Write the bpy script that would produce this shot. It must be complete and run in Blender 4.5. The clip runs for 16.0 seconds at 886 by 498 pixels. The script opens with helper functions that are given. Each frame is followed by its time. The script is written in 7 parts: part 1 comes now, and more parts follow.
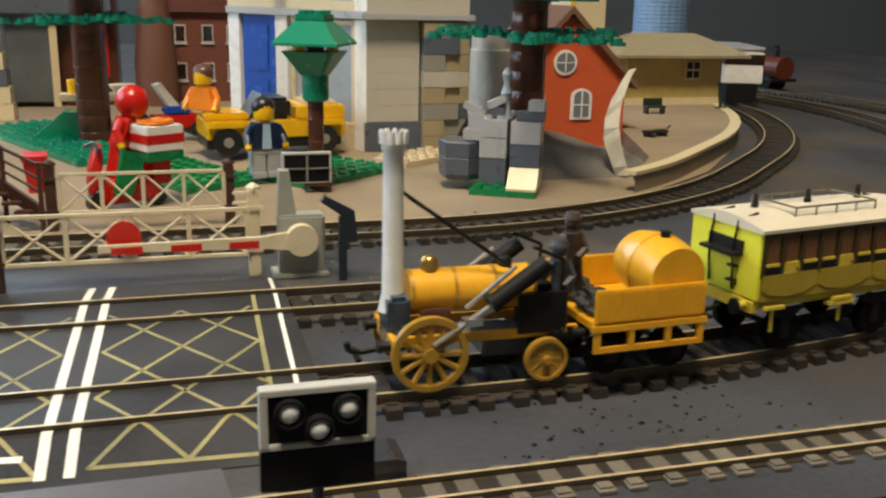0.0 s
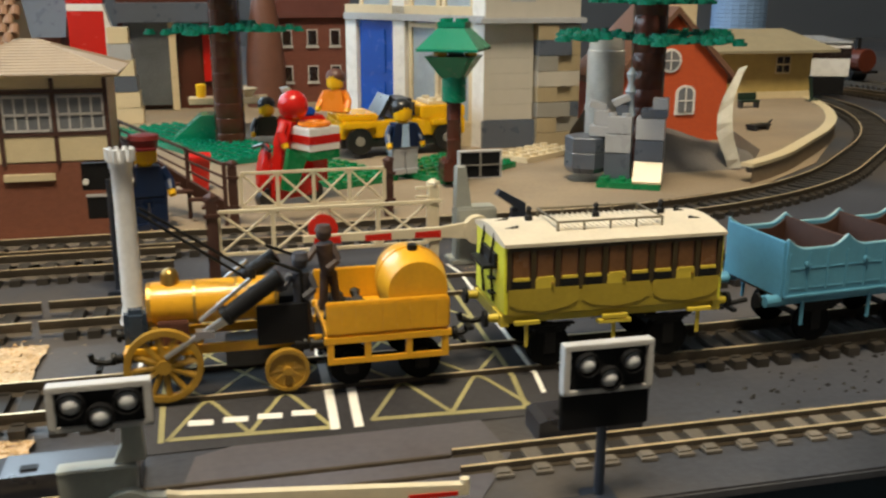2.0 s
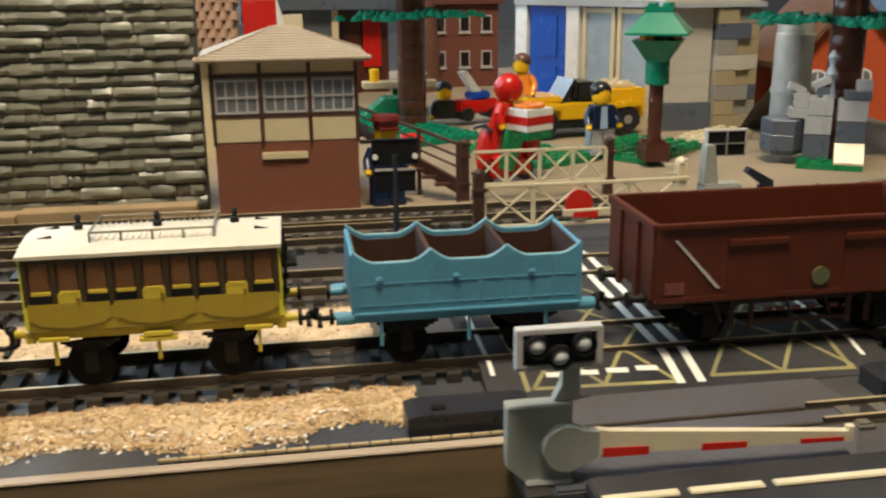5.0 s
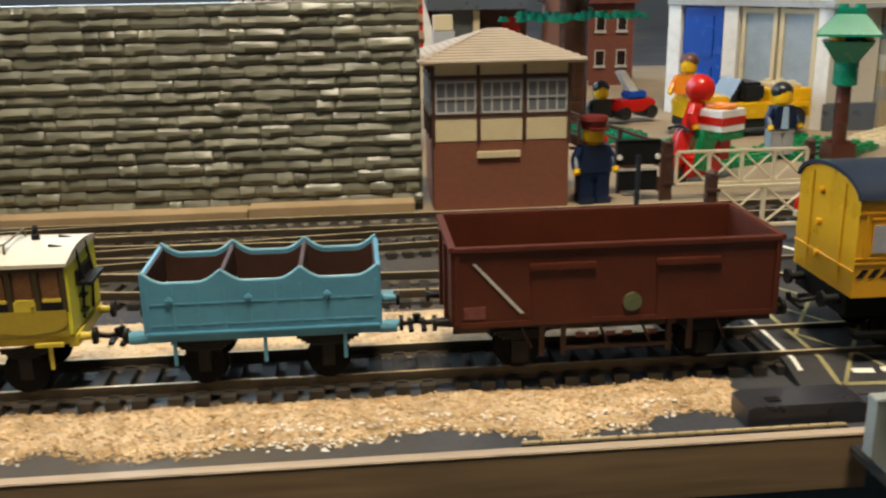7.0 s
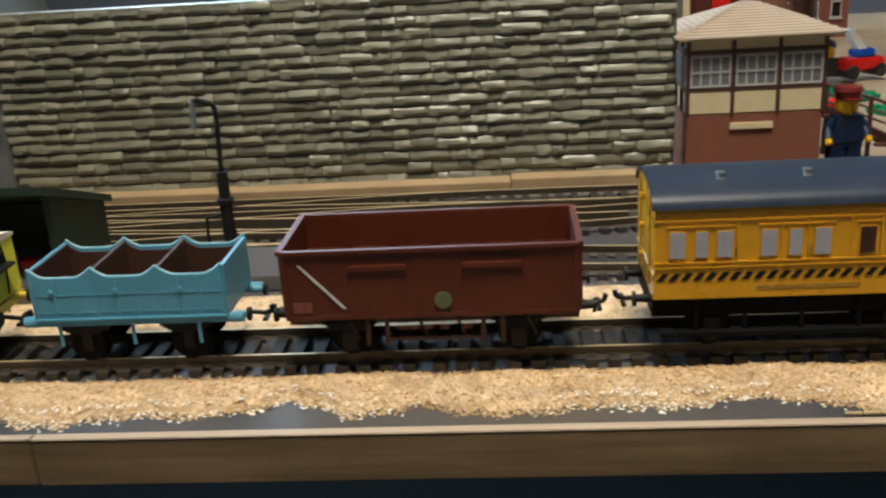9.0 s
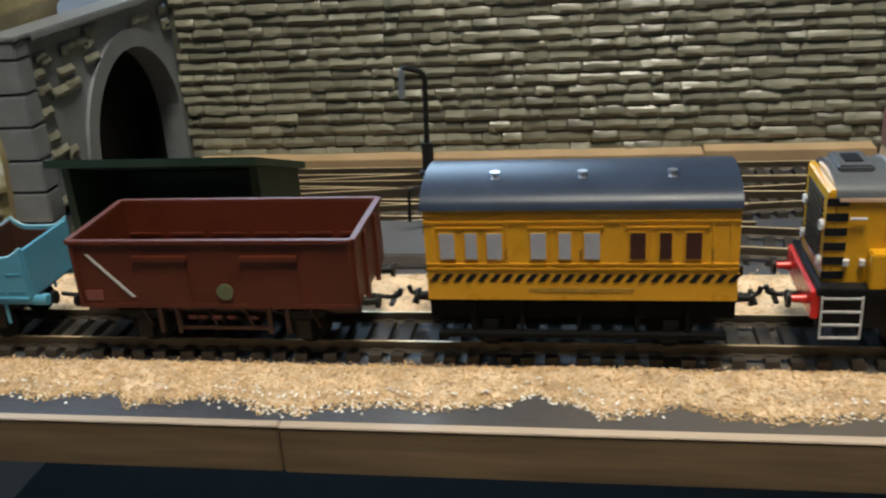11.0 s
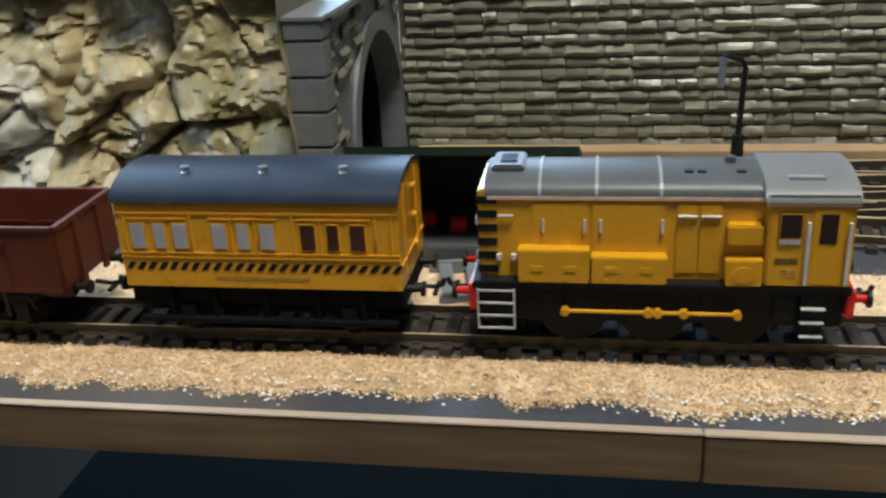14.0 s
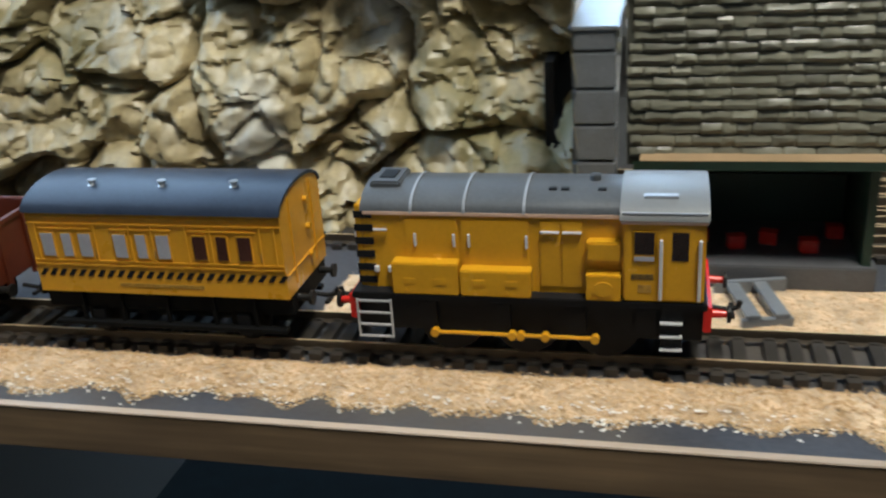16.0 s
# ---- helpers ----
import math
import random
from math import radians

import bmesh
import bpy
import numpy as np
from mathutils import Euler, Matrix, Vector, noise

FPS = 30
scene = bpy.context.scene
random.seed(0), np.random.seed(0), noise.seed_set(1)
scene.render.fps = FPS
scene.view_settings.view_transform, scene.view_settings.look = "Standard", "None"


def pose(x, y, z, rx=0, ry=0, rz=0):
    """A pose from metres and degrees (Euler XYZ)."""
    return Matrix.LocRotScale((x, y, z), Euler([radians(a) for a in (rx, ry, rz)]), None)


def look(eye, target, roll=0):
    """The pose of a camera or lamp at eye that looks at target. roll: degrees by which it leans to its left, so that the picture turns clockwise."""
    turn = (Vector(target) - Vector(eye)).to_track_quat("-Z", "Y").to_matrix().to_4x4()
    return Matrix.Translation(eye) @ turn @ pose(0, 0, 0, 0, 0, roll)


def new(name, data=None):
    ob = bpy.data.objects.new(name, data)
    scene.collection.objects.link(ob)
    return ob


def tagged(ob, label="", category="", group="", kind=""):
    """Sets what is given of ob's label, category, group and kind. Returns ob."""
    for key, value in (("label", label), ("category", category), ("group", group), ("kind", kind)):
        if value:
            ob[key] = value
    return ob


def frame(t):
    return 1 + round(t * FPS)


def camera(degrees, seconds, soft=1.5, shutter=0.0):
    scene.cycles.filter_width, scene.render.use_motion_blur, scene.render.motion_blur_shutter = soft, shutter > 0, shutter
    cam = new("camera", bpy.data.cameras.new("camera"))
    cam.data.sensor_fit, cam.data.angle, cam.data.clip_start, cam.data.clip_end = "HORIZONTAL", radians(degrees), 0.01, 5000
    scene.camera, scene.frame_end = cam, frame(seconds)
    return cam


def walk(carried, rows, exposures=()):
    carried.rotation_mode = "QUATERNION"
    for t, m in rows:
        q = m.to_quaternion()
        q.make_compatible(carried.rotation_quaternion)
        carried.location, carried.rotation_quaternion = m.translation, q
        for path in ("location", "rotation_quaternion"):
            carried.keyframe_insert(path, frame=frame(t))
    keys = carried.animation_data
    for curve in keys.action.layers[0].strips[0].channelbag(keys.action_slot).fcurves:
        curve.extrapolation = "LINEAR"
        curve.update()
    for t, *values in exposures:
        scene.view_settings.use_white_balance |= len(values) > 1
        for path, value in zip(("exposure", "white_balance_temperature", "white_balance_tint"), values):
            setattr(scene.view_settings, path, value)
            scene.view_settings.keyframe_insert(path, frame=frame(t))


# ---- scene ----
cam = camera(49.9, 16.0, soft=2.3, shutter=0.5)
METRES, EYE, TILT, LEAN, TURN = 0.4972, 0.0946, 0.0, 0.0, -16.3
ROWS = [
    (0.0, 0.0, 0.0, 0.0, 0.34, -15.19, -1.25),
    (0.5, -0.0141, -0.0216, 0.0059, 0.78, -14.96, -0.9),
    (1.0, -0.0264, -0.0468, 0.015, 1.21, -14.87, -0.48),
    (1.5, -0.0535, -0.0625, 0.0177, 1.92, -15.14, -0.21),
    (2.0, -0.0854, -0.0692, 0.0119, 2.89, -15.52, -0.06),
    (2.5, -0.1038, -0.0749, 0.0086, 3.59, -15.84, 0.3),
    (3.0, -0.1227, -0.081, 0.0097, 4.19, -16.02, 0.44),
    (3.5, -0.1463, -0.0887, 0.0128, 4.9, -16.2, 0.58),
    (6.0, -0.2788, -0.1445, 0.0123, 8.7, -16.17, 0.49),
    (6.5, -0.3147, -0.1557, 0.0176, 9.57, -16.17, 0.59),
    (7.0, -0.3456, -0.1643, 0.021, 10.82, -16.42, 0.87),
    (7.5, -0.368, -0.1751, 0.0321, 12.13, -17.03, 1.57),
    (8.0, -0.3837, -0.1803, 0.0381, 14.24, -17.99, 2.19),
    (8.5, -0.4098, -0.2165, 0.0514, 17.25, -18.73, 2.8),
    (9.0, -0.421, -0.2379, 0.0629, 19.74, -19.49, 3.34),
    (9.5, -0.4381, -0.2451, 0.0732, 21.9, -20.49, 3.54),
    (12.0, -0.5898, -0.2346, 0.0772, 24.98, -22.66, 3.61),
    (12.5, -0.6238, -0.2404, 0.0764, 24.97, -22.80, 3.36),
    (13.0, -0.6554, -0.2602, 0.0789, 25.23, -22.79, 3.1),
    (13.5, -0.6935, -0.2847, 0.0758, 25.37, -22.78, 2.77),
    (14.0, -0.7253, -0.3018, 0.078, 25.21, -22.62, 2.82),
    (14.5, -0.7497, -0.3137, 0.0834, 25.05, -22.54, 3.06),
    (15.0, -0.7836, -0.3239, 0.0834, 25.35, -22.54, 3.38),
    (15.5, -0.8294, -0.3293, 0.0829, 26.52, -22.59, 3.65),
    (16.0, -0.8689, -0.3431, 0.0903, 28.76, -22.70, 3.66),
]
walk(cam, [(t, pose(0, 0, EYE, TILT, LEAN, TURN) @ pose(METRES * x, METRES * y, METRES * z, 90 + pitch, roll, yaw)) for t, x, y, z, yaw, pitch, roll in ROWS],
     exposures=[(0, -0.02, 6850, 10), (7, 0.0, 6650, 10), (9.5, -0.02, 6050, 9), (12.5, -0.04, 5850, 8), (16, -0.07, 5550, 8)])

# ---- light ----
world = bpy.data.worlds.new("world")
scene.world = world
world.use_nodes = True
wbg = world.node_tree.nodes["Background"]
wbg.inputs[0].default_value = (0.75, 0.85, 1.0, 1)
wbg.inputs[1].default_value = 0.05


def area(name, eye, target, sx, sy, watts, color):
    d = bpy.data.lights.new(name, "AREA")
    d.shape, d.size, d.size_y, d.energy, d.color = "RECTANGLE", sx, sy, watts, color
    ob = new(name, d)
    ob.matrix_basis = look(eye, target)
    return ob


area("ceiling_lamp", (-0.15, -0.15, 1.5), (-0.1, 0.26, 0), 0.36, 0.36, 34, (1.0, 0.88, 0.67))
area("window_light", (-1.31, 0.75, 0.75), (0.0, 0.55, 0.15), 1.4, 1.1, 13, (0.60, 0.80, 1.0))
area("north_window_light", (-0.80, 2.19, 0.80), (-0.45, 0.3, 0.05), 0.8, 1.0, 14, (0.62, 0.81, 1.0))

# ---- building helpers: lengths of the layout are given in steps of 1.1 mm ----
U = 0.0011


def to_object(name, bm, material, parent=None, label="", loc=(0, 0, 0), rot=(0, 0, 0), smooth=False, crisp=40):
    bm.verts.ensure_lookup_table()
    bmesh.ops.scale(bm, vec=(U, U, U), verts=bm.verts)
    bmesh.ops.recalc_face_normals(bm, faces=bm.faces)
    me = bpy.data.meshes.new(name)
    bm.to_mesh(me)
    bm.free()
    if smooth:
        me.shade_smooth()
        me.set_sharp_from_angle(angle=radians(crisp))
    for m in material if isinstance(material, (list, tuple)) else [material]:
        me.materials.append(m)
    ob = new(name, me)
    ob.matrix_basis = place(*loc, *rot)
    if parent:
        ob.parent = parent
    if label:
        ob["label"] = label
    return ob


def place(x, y, z, rx=0, ry=0, rz=0):
    return pose(x * U, y * U, z * U, rx, ry, rz)


def part(name, bm, material, parent, label="", loc=(0, 0, 0), rot=(0, 0, 0), smooth=False):
    return to_object(name, bm, material, parent, label, loc, rot, smooth)


def share(name, src, parent, loc, rot=(0, 0, 0), scale=(1, 1, 1)):
    ob = new(name, src.data)
    ob.matrix_basis = place(*loc, *rot) @ Matrix.Diagonal((*scale, 1))
    ob.parent = parent
    return ob


def thing(name, label, category, loc=(0, 0, 0), rot=(0, 0, 0), group="", kind=""):
    ob = new(name)
    ob.empty_display_size = 0.005
    ob.matrix_basis = place(*loc, *rot)
    return tagged(ob, label, category, group, kind)


def B():
    return bmesh.new()


def box(bm, x0, x1, y0, y1, z0, z1, bevel=0.0):
    c = Matrix.Translation(((x0 + x1) / 2, (y0 + y1) / 2, (z0 + z1) / 2)) @ Matrix.Diagonal((x1 - x0, y1 - y0, z1 - z0, 1))
    vs = bmesh.ops.create_cube(bm, size=1, matrix=c)["verts"]
    if bevel > 0:
        es = list({e for v in vs for e in v.link_edges})
        bmesh.ops.bevel(bm, geom=es, offset=bevel, segments=2, affect="EDGES")
    return bm


def rod(bm, p0, p1, r0, r1=None, n=10, caps=True):
    p0, p1 = Vector(p0), Vector(p1)
    d = p1 - p0
    m = Matrix.Translation((p0 + p1) / 2) @ d.to_track_quat("Z", "Y").to_matrix().to_4x4()
    bmesh.ops.create_cone(bm, cap_ends=caps, segments=n, radius1=r0, radius2=r0 if r1 is None else r1, depth=d.length, matrix=m)
    return bm


def ball(bm, c, r, sx=1, sy=1, sz=1, u=12, v=8):
    m = Matrix.Translation(c) @ Matrix.Diagonal((r * sx, r * sy, r * sz, 1))
    bmesh.ops.create_uvsphere(bm, u_segments=u, v_segments=v, radius=1, matrix=m)
    return bm


def prism(bm, pts, axis, lo, hi):
    """A polygon drawn in the plane across an axis, drawn out along it."""
    def at(a, b, c):
        return {"x": (c, a, b), "y": (a, c, b), "z": (a, b, c)}[axis]
    v0 = [bm.verts.new(at(a, b, lo)) for a, b in pts]
    v1 = [bm.verts.new(at(a, b, hi)) for a, b in pts]
    n = len(pts)
    bm.faces.new(v0[::-1])
    bm.faces.new(v1)
    for i in range(n):
        bm.faces.new((v0[i], v0[(i + 1) % n], v1[(i + 1) % n], v1[i]))
    return bm


def tube(bm, pts, r, n=6):
    for a, b in zip(pts, pts[1:]):
        rod(bm, a, b, r, n=n)
    return bm


def lathe(bm, profile, n=16, c=(0, 0, 0)):
    """A round shape about the z axis from (radius, height) pairs."""
    rings = []
    for r, z in profile:
        rings.append([bm.verts.new((c[0] + r * math.cos(2 * math.pi * k / n), c[1] + r * math.sin(2 * math.pi * k / n), c[2] + z)) for k in range(n)])
    for a, b in zip(rings, rings[1:]):
        for k in range(n):
            bm.faces.new((a[k], a[(k + 1) % n], b[(k + 1) % n], b[k]))
    bm.faces.new(rings[0][::-1])
    bm.faces.new(rings[-1])
    return bm


# ---- materials ----
def mat(name, color, rough=0.5, metal=0.0, var=0.15, scale=120, bump=0.0, fine=900, dirt=0.0, dirt_color=(0.12, 0.10, 0.07), coat=0.0, per_piece=0.0, trans=0.0, stretch=None):
    """A surface with broad and fine variation, relief and dirt. Scales are per metre."""
    m = bpy.data.materials.new(name)
    m.use_nodes = True
    nt = m.node_tree
    N, L = nt.nodes, nt.links
    b = N["Principled BSDF"]
    b.inputs["Metallic"].default_value = metal
    b.inputs["Roughness"].default_value = rough
    b.inputs["Coat Weight"].default_value = coat
    b.inputs["Transmission Weight"].default_value = trans
    tc = N.new("ShaderNodeTexCoord")
    n1 = N.new("ShaderNodeTexNoise")
    n1.inputs["Scale"].default_value, n1.inputs["Detail"].default_value = scale, 4
    n2 = N.new("ShaderNodeTexNoise")
    n2.inputs["Scale"].default_value, n2.inputs["Detail"].default_value = fine, 3
    src = tc.outputs["Object"]
    if stretch:
        mp = N.new("ShaderNodeMapping")
        mp.inputs["Scale"].default_value = stretch
        L.new(src, mp.inputs["Vector"])
        src = mp.outputs["Vector"]
    for n in (n1, n2):
        L.new(src, n.inputs["Vector"])
    add = N.new("ShaderNodeMath")
    add.operation = "MULTIPLY_ADD"
    L.new(n2.outputs["Fac"], add.inputs[0])
    add.inputs[1].default_value = 0.6
    L.new(n1.outputs["Fac"], add.inputs[2])
    mr = N.new("ShaderNodeMapRange")
    L.new(add.outputs[0], mr.inputs["Value"])
    mr.inputs["From Min"].default_value, mr.inputs["From Max"].default_value = 0.45, 1.15
    mr.inputs["To Min"].default_value, mr.inputs["To Max"].default_value = 1 - var, 1 + var
    out = mr.outputs["Result"]
    if per_piece > 0:
        oi = N.new("ShaderNodeObjectInfo")
        pr = N.new("ShaderNodeMapRange")
        L.new(oi.outputs["Random"], pr.inputs["Value"])
        pr.inputs["To Min"].default_value, pr.inputs["To Max"].default_value = 1 - per_piece, 1 + per_piece
        mu = N.new("ShaderNodeMath")
        mu.operation = "MULTIPLY"
        L.new(out, mu.inputs[0])
        L.new(pr.outputs["Result"], mu.inputs[1])
        out = mu.outputs[0]
    mx = N.new("ShaderNodeMix")
    mx.data_type, mx.blend_type = "RGBA", "MULTIPLY"
    mx.inputs["Factor"].default_value = 1
    mx.inputs["A"].default_value = (*color, 1)
    L.new(out, mx.inputs["B"])
    col = mx.outputs["Result"]
    if dirt > 0:
        n3 = N.new("ShaderNodeTexNoise")
        n3.inputs["Scale"].default_value, n3.inputs["Detail"].default_value = scale * 0.4, 6
        L.new(tc.outputs["Object"], n3.inputs["Vector"])
        cr = N.new("ShaderNodeMapRange")
        L.new(n3.outputs["Fac"], cr.inputs["Value"])
        cr.inputs["From Min"].default_value, cr.inputs["From Max"].default_value = 0.45, 0.7
        cr.inputs["To Max"].default_value = dirt
        m2 = N.new("ShaderNodeMix")
        m2.data_type = "RGBA"
        L.new(cr.outputs["Result"], m2.inputs["Factor"])
        L.new(col, m2.inputs["A"])
        m2.inputs["B"].default_value = (*dirt_color, 1)
        col = m2.outputs["Result"]
    L.new(col, b.inputs["Base Color"])
    rr = N.new("ShaderNodeMapRange")
    L.new(n1.outputs["Fac"], rr.inputs["Value"])
    rr.inputs["To Min"].default_value, rr.inputs["To Max"].default_value = max(0.02, rough - 0.1), min(1, rough + 0.1)
    L.new(rr.outputs["Result"], b.inputs["Roughness"])
    if bump > 0:
        bp = N.new("ShaderNodeBump")
        bp.inputs["Strength"].default_value, bp.inputs["Distance"].default_value = bump, 0.0008
        L.new(add.outputs[0], bp.inputs["Height"])
        L.new(bp.outputs["Normal"], b.inputs["Normal"])
    return m


def brick_mat(name, c1, c2, mortar, scale, bump=0.3, w=0.5, h=0.25):
    m = mat(name, c1, 0.75)
    nt = m.node_tree
    N, L = nt.nodes, nt.links
    b = N["Principled BSDF"]
    tc = N.new("ShaderNodeTexCoord")
    sep, com = N.new("ShaderNodeSeparateXYZ"), N.new("ShaderNodeCombineXYZ")
    L.new(tc.outputs["Object"], sep.inputs[0])
    ad = N.new("ShaderNodeMath")
    L.new(sep.outputs["X"], ad.inputs[0])
    L.new(sep.outputs["Y"], ad.inputs[1])
    L.new(ad.outputs[0], com.inputs["X"])
    L.new(sep.outputs["Z"], com.inputs["Y"])
    br = N.new("ShaderNodeTexBrick")
    br.inputs["Scale"].default_value = scale
    br.inputs["Brick Width"].default_value, br.inputs["Row Height"].default_value = w, h
    br.inputs["Mortar Size"].default_value = 0.015
    for k, c in (("Color1", c1), ("Color2", c2), ("Mortar", mortar)):
        br.inputs[k].default_value = (*c, 1)
    L.new(com.outputs[0], br.inputs["Vector"])
    L.new(br.outputs["Color"], b.inputs["Base Color"])
    bp = N.new("ShaderNodeBump")
    bp.inputs["Strength"].default_value, bp.inputs["Distance"].default_value = bump, 0.0004
    bp.invert = True
    L.new(br.outputs["Fac"], bp.inputs["Height"])
    L.new(bp.outputs["Normal"], b.inputs["Normal"])
    return m


# The board's slight blue is the window's reflection, mixed into its grey paint.
M_BOARD = mat("painted_board", (0.052, 0.055, 0.066), 0.44, var=0.45, scale=25, fine=500, bump=0.15, dirt=0.75, dirt_color=(0.115, 0.092, 0.066))
M_PLATE = mat("worn_grey_plate", (0.095, 0.09, 0.10), 0.4, var=0.3, scale=35, fine=500, dirt=0.7, dirt_color=(0.085, 0.066, 0.05))
M_SAND = mat("sand_card", (0.27, 0.205, 0.135), 0.85, var=0.22, scale=22, fine=600, bump=0.15, dirt=0.55, dirt_color=(0.15, 0.12, 0.09))
M_ROAD = mat("road_card", (0.034, 0.033, 0.036), 0.48, var=0.4, scale=40, fine=700, dirt=0.7, dirt_color=(0.075, 0.072, 0.074))
M_ROAD.node_tree.nodes["Principled BSDF"].inputs["Specular IOR Level"].default_value = 0.2
M_BOARD.node_tree.nodes["Principled BSDF"].inputs["Specular IOR Level"].default_value = 0.38
M_WHITE_LINE = mat("white_paint", (0.78, 0.76, 0.7), 0.5, var=0.1)
M_YELLOW_LINE = mat("faded_yellow_paint", (0.34, 0.30, 0.13), 0.5, var=0.35, scale=90, dirt=0.5, dirt_color=(0.10, 0.095, 0.07))
M_WOOD = mat("bare_pine", (0.185, 0.122, 0.066), 0.5, var=0.65, scale=60, fine=420, bump=0.15, stretch=(0.06, 1, 1), dirt=0.5, dirt_color=(0.12, 0.08, 0.05))
M_BATTEN = mat("batten_wood", (0.36, 0.25, 0.14), 0.6, var=0.2, scale=60, bump=0.1)
M_RAIL = mat("nickel_rail", (0.74, 0.58, 0.35), 0.33, 0.5, var=0.2, scale=60)
M_RAIL_SIDE = mat("dull_rail", (0.075, 0.058, 0.04), 0.5, 0.3, var=0.3)
M_SLEEPER = mat("sleeper_plastic", (0.026, 0.022, 0.018), 0.6, var=0.3, dirt=0.3, dirt_color=(0.075, 0.06, 0.045), per_piece=0.3)
M_SAWDUST = mat("sawdust", (0.58, 0.42, 0.26), 0.95, var=0.5, scale=160, fine=900, bump=1.0, dirt=0.35, dirt_color=(0.68, 0.56, 0.42))
M_STONE = mat("stone_wall_plastic", (0.152, 0.148, 0.112), 0.34, var=0.4, scale=300, fine=1100, bump=0.6, per_piece=0.34)
M_DUSTY_TIE = mat("dusty_sleeper", (0.13, 0.112, 0.09), 0.7, var=0.25, per_piece=0.2)
M_TRACKBED = mat("dark_track_bed", (0.018, 0.015, 0.012), 0.8, var=0.4, scale=200)
# Paler wood for the strip's top: light falling on it, put into the colour.
M_LIP = mat("lit_wood_lip", (0.40, 0.31, 0.23), 0.45, var=0.25, scale=80, stretch=(0.08, 1, 1))
M_STONE_BED = mat("dark_joint", (0.075, 0.073, 0.056), 0.6, var=0.2)
M_PORTAL = mat("grey_portal_plastic", (0.165, 0.175, 0.19), 0.36, var=0.2, bump=0.12)
M_STAGE = mat("dark_stage_plastic", (0.085, 0.085, 0.09), 0.5, var=0.25)
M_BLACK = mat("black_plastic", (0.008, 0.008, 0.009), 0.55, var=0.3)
M_DARK = mat("dark_iron", (0.009, 0.0085, 0.008), 0.5, var=0.3)
M_CROOF = mat("dark_blue_grey_roof", (0.022, 0.03, 0.05), 0.36, var=0.3, scale=60)
M_LROOF = mat("grey_roof_paint", (0.08, 0.084, 0.09), 0.38, var=0.2, scale=60)
for m_ in (M_BLACK, M_DARK, M_CROOF, M_LROOF):
    m_.node_tree.nodes["Principled BSDF"].inputs["Specular IOR Level"].default_value = 0.22
M_YEL = mat("tender_yellow", (0.72, 0.36, 0.018), 0.35, var=0.12, coat=0.2)
M_LYEL = mat("loco_yellow", (0.60, 0.305, 0.006), 0.24, var=0.1, coat=0.4)
M_YCOACH = mat("coach_orange_yellow", (0.64, 0.315, 0.01), 0.3, var=0.1, coat=0.2)
M_CYEL = mat("coach_pale_yellow", (0.58, 0.45, 0.05), 0.4, var=0.12)
M_CREAMROOF = mat("cream_roof", (0.60, 0.53, 0.41), 0.5, var=0.1)
M_BLUE = mat("wagon_blue", (0.09, 0.285, 0.41), 0.42, var=0.12)
M_BROWN = mat("brown_inside", (0.085, 0.03, 0.018), 0.6, var=0.3)
M_MAROON = mat("maroon_plastic", (0.085, 0.015, 0.004), 0.48, var=0.22)
M_RED = mat("red_plastic", (0.55, 0.02, 0.012), 0.25, var=0.06)
M_WHITE = mat("white_plastic", (0.75, 0.74, 0.72), 0.35, var=0.06)
M_GREYL = mat("pale_window", (0.36, 0.36, 0.40), 0.35, var=0.15)
M_BROWNWIN = mat("brown_dark_window", (0.055, 0.02, 0.014), 0.2, var=0.3)
M_DKWIN = mat("dark_window", (0.02, 0.012, 0.01), 0.1, var=0.3)
M_STEEL = mat("steel", (0.6, 0.6, 0.6), 0.3, 0.9, var=0.1)
M_BRASS = mat("brass", (0.55, 0.35, 0.1), 0.3, 0.9, var=0.1)
M_WINDOW_BROWN = mat("brown_glazing", (0.16, 0.075, 0.03), 0.25, var=0.25)
# Coach yellow darkened to olive; shade on the lower panels is in the colour.
M_OLIVE = mat("shaded_yellow_panel", (0.38, 0.28, 0.03), 0.4, var=0.15)
M_ROCK = mat("painted_plaster_rock", (0.36, 0.295, 0.165), 0.42, var=0.4, scale=40, fine=350, bump=0.3, dirt=0.75, dirt_color=(0.12, 0.115, 0.045))


def streaked(m, color):
    """Adds pale streaks, long in z, to a material."""
    nt = m.node_tree
    b = nt.nodes["Principled BSDF"]
    old = b.inputs["Base Color"].links[0].from_socket
    tc, mp, n = nt.nodes.new("ShaderNodeTexCoord"), nt.nodes.new("ShaderNodeMapping"), nt.nodes.new("ShaderNodeTexNoise")
    mp.inputs["Scale"].default_value = (22, 8, 6)
    n.inputs["Scale"].default_value, n.inputs["Detail"].default_value = 1.0, 5
    cr, mx = nt.nodes.new("ShaderNodeMapRange"), nt.nodes.new("ShaderNodeMix")
    cr.inputs["From Min"].default_value, cr.inputs["From Max"].default_value, cr.inputs["To Max"].default_value = 0.60, 0.68, 0.8
    mx.data_type = "RGBA"
    mx.inputs["B"].default_value = (*color, 1)
    for a, c in ((tc.outputs["Object"], mp.inputs["Vector"]), (mp.outputs["Vector"], n.inputs["Vector"]), (n.outputs["Fac"], cr.inputs["Value"]),
                 (cr.outputs["Result"], mx.inputs["Factor"]), (old, mx.inputs["A"]), (mx.outputs["Result"], b.inputs["Base Color"])):
        nt.links.new(a, c)


streaked(M_ROCK, (0.50, 0.50, 0.46))
M_SHED = mat("dark_green_plastic", (0.012, 0.032, 0.02), 0.5, var=0.25)
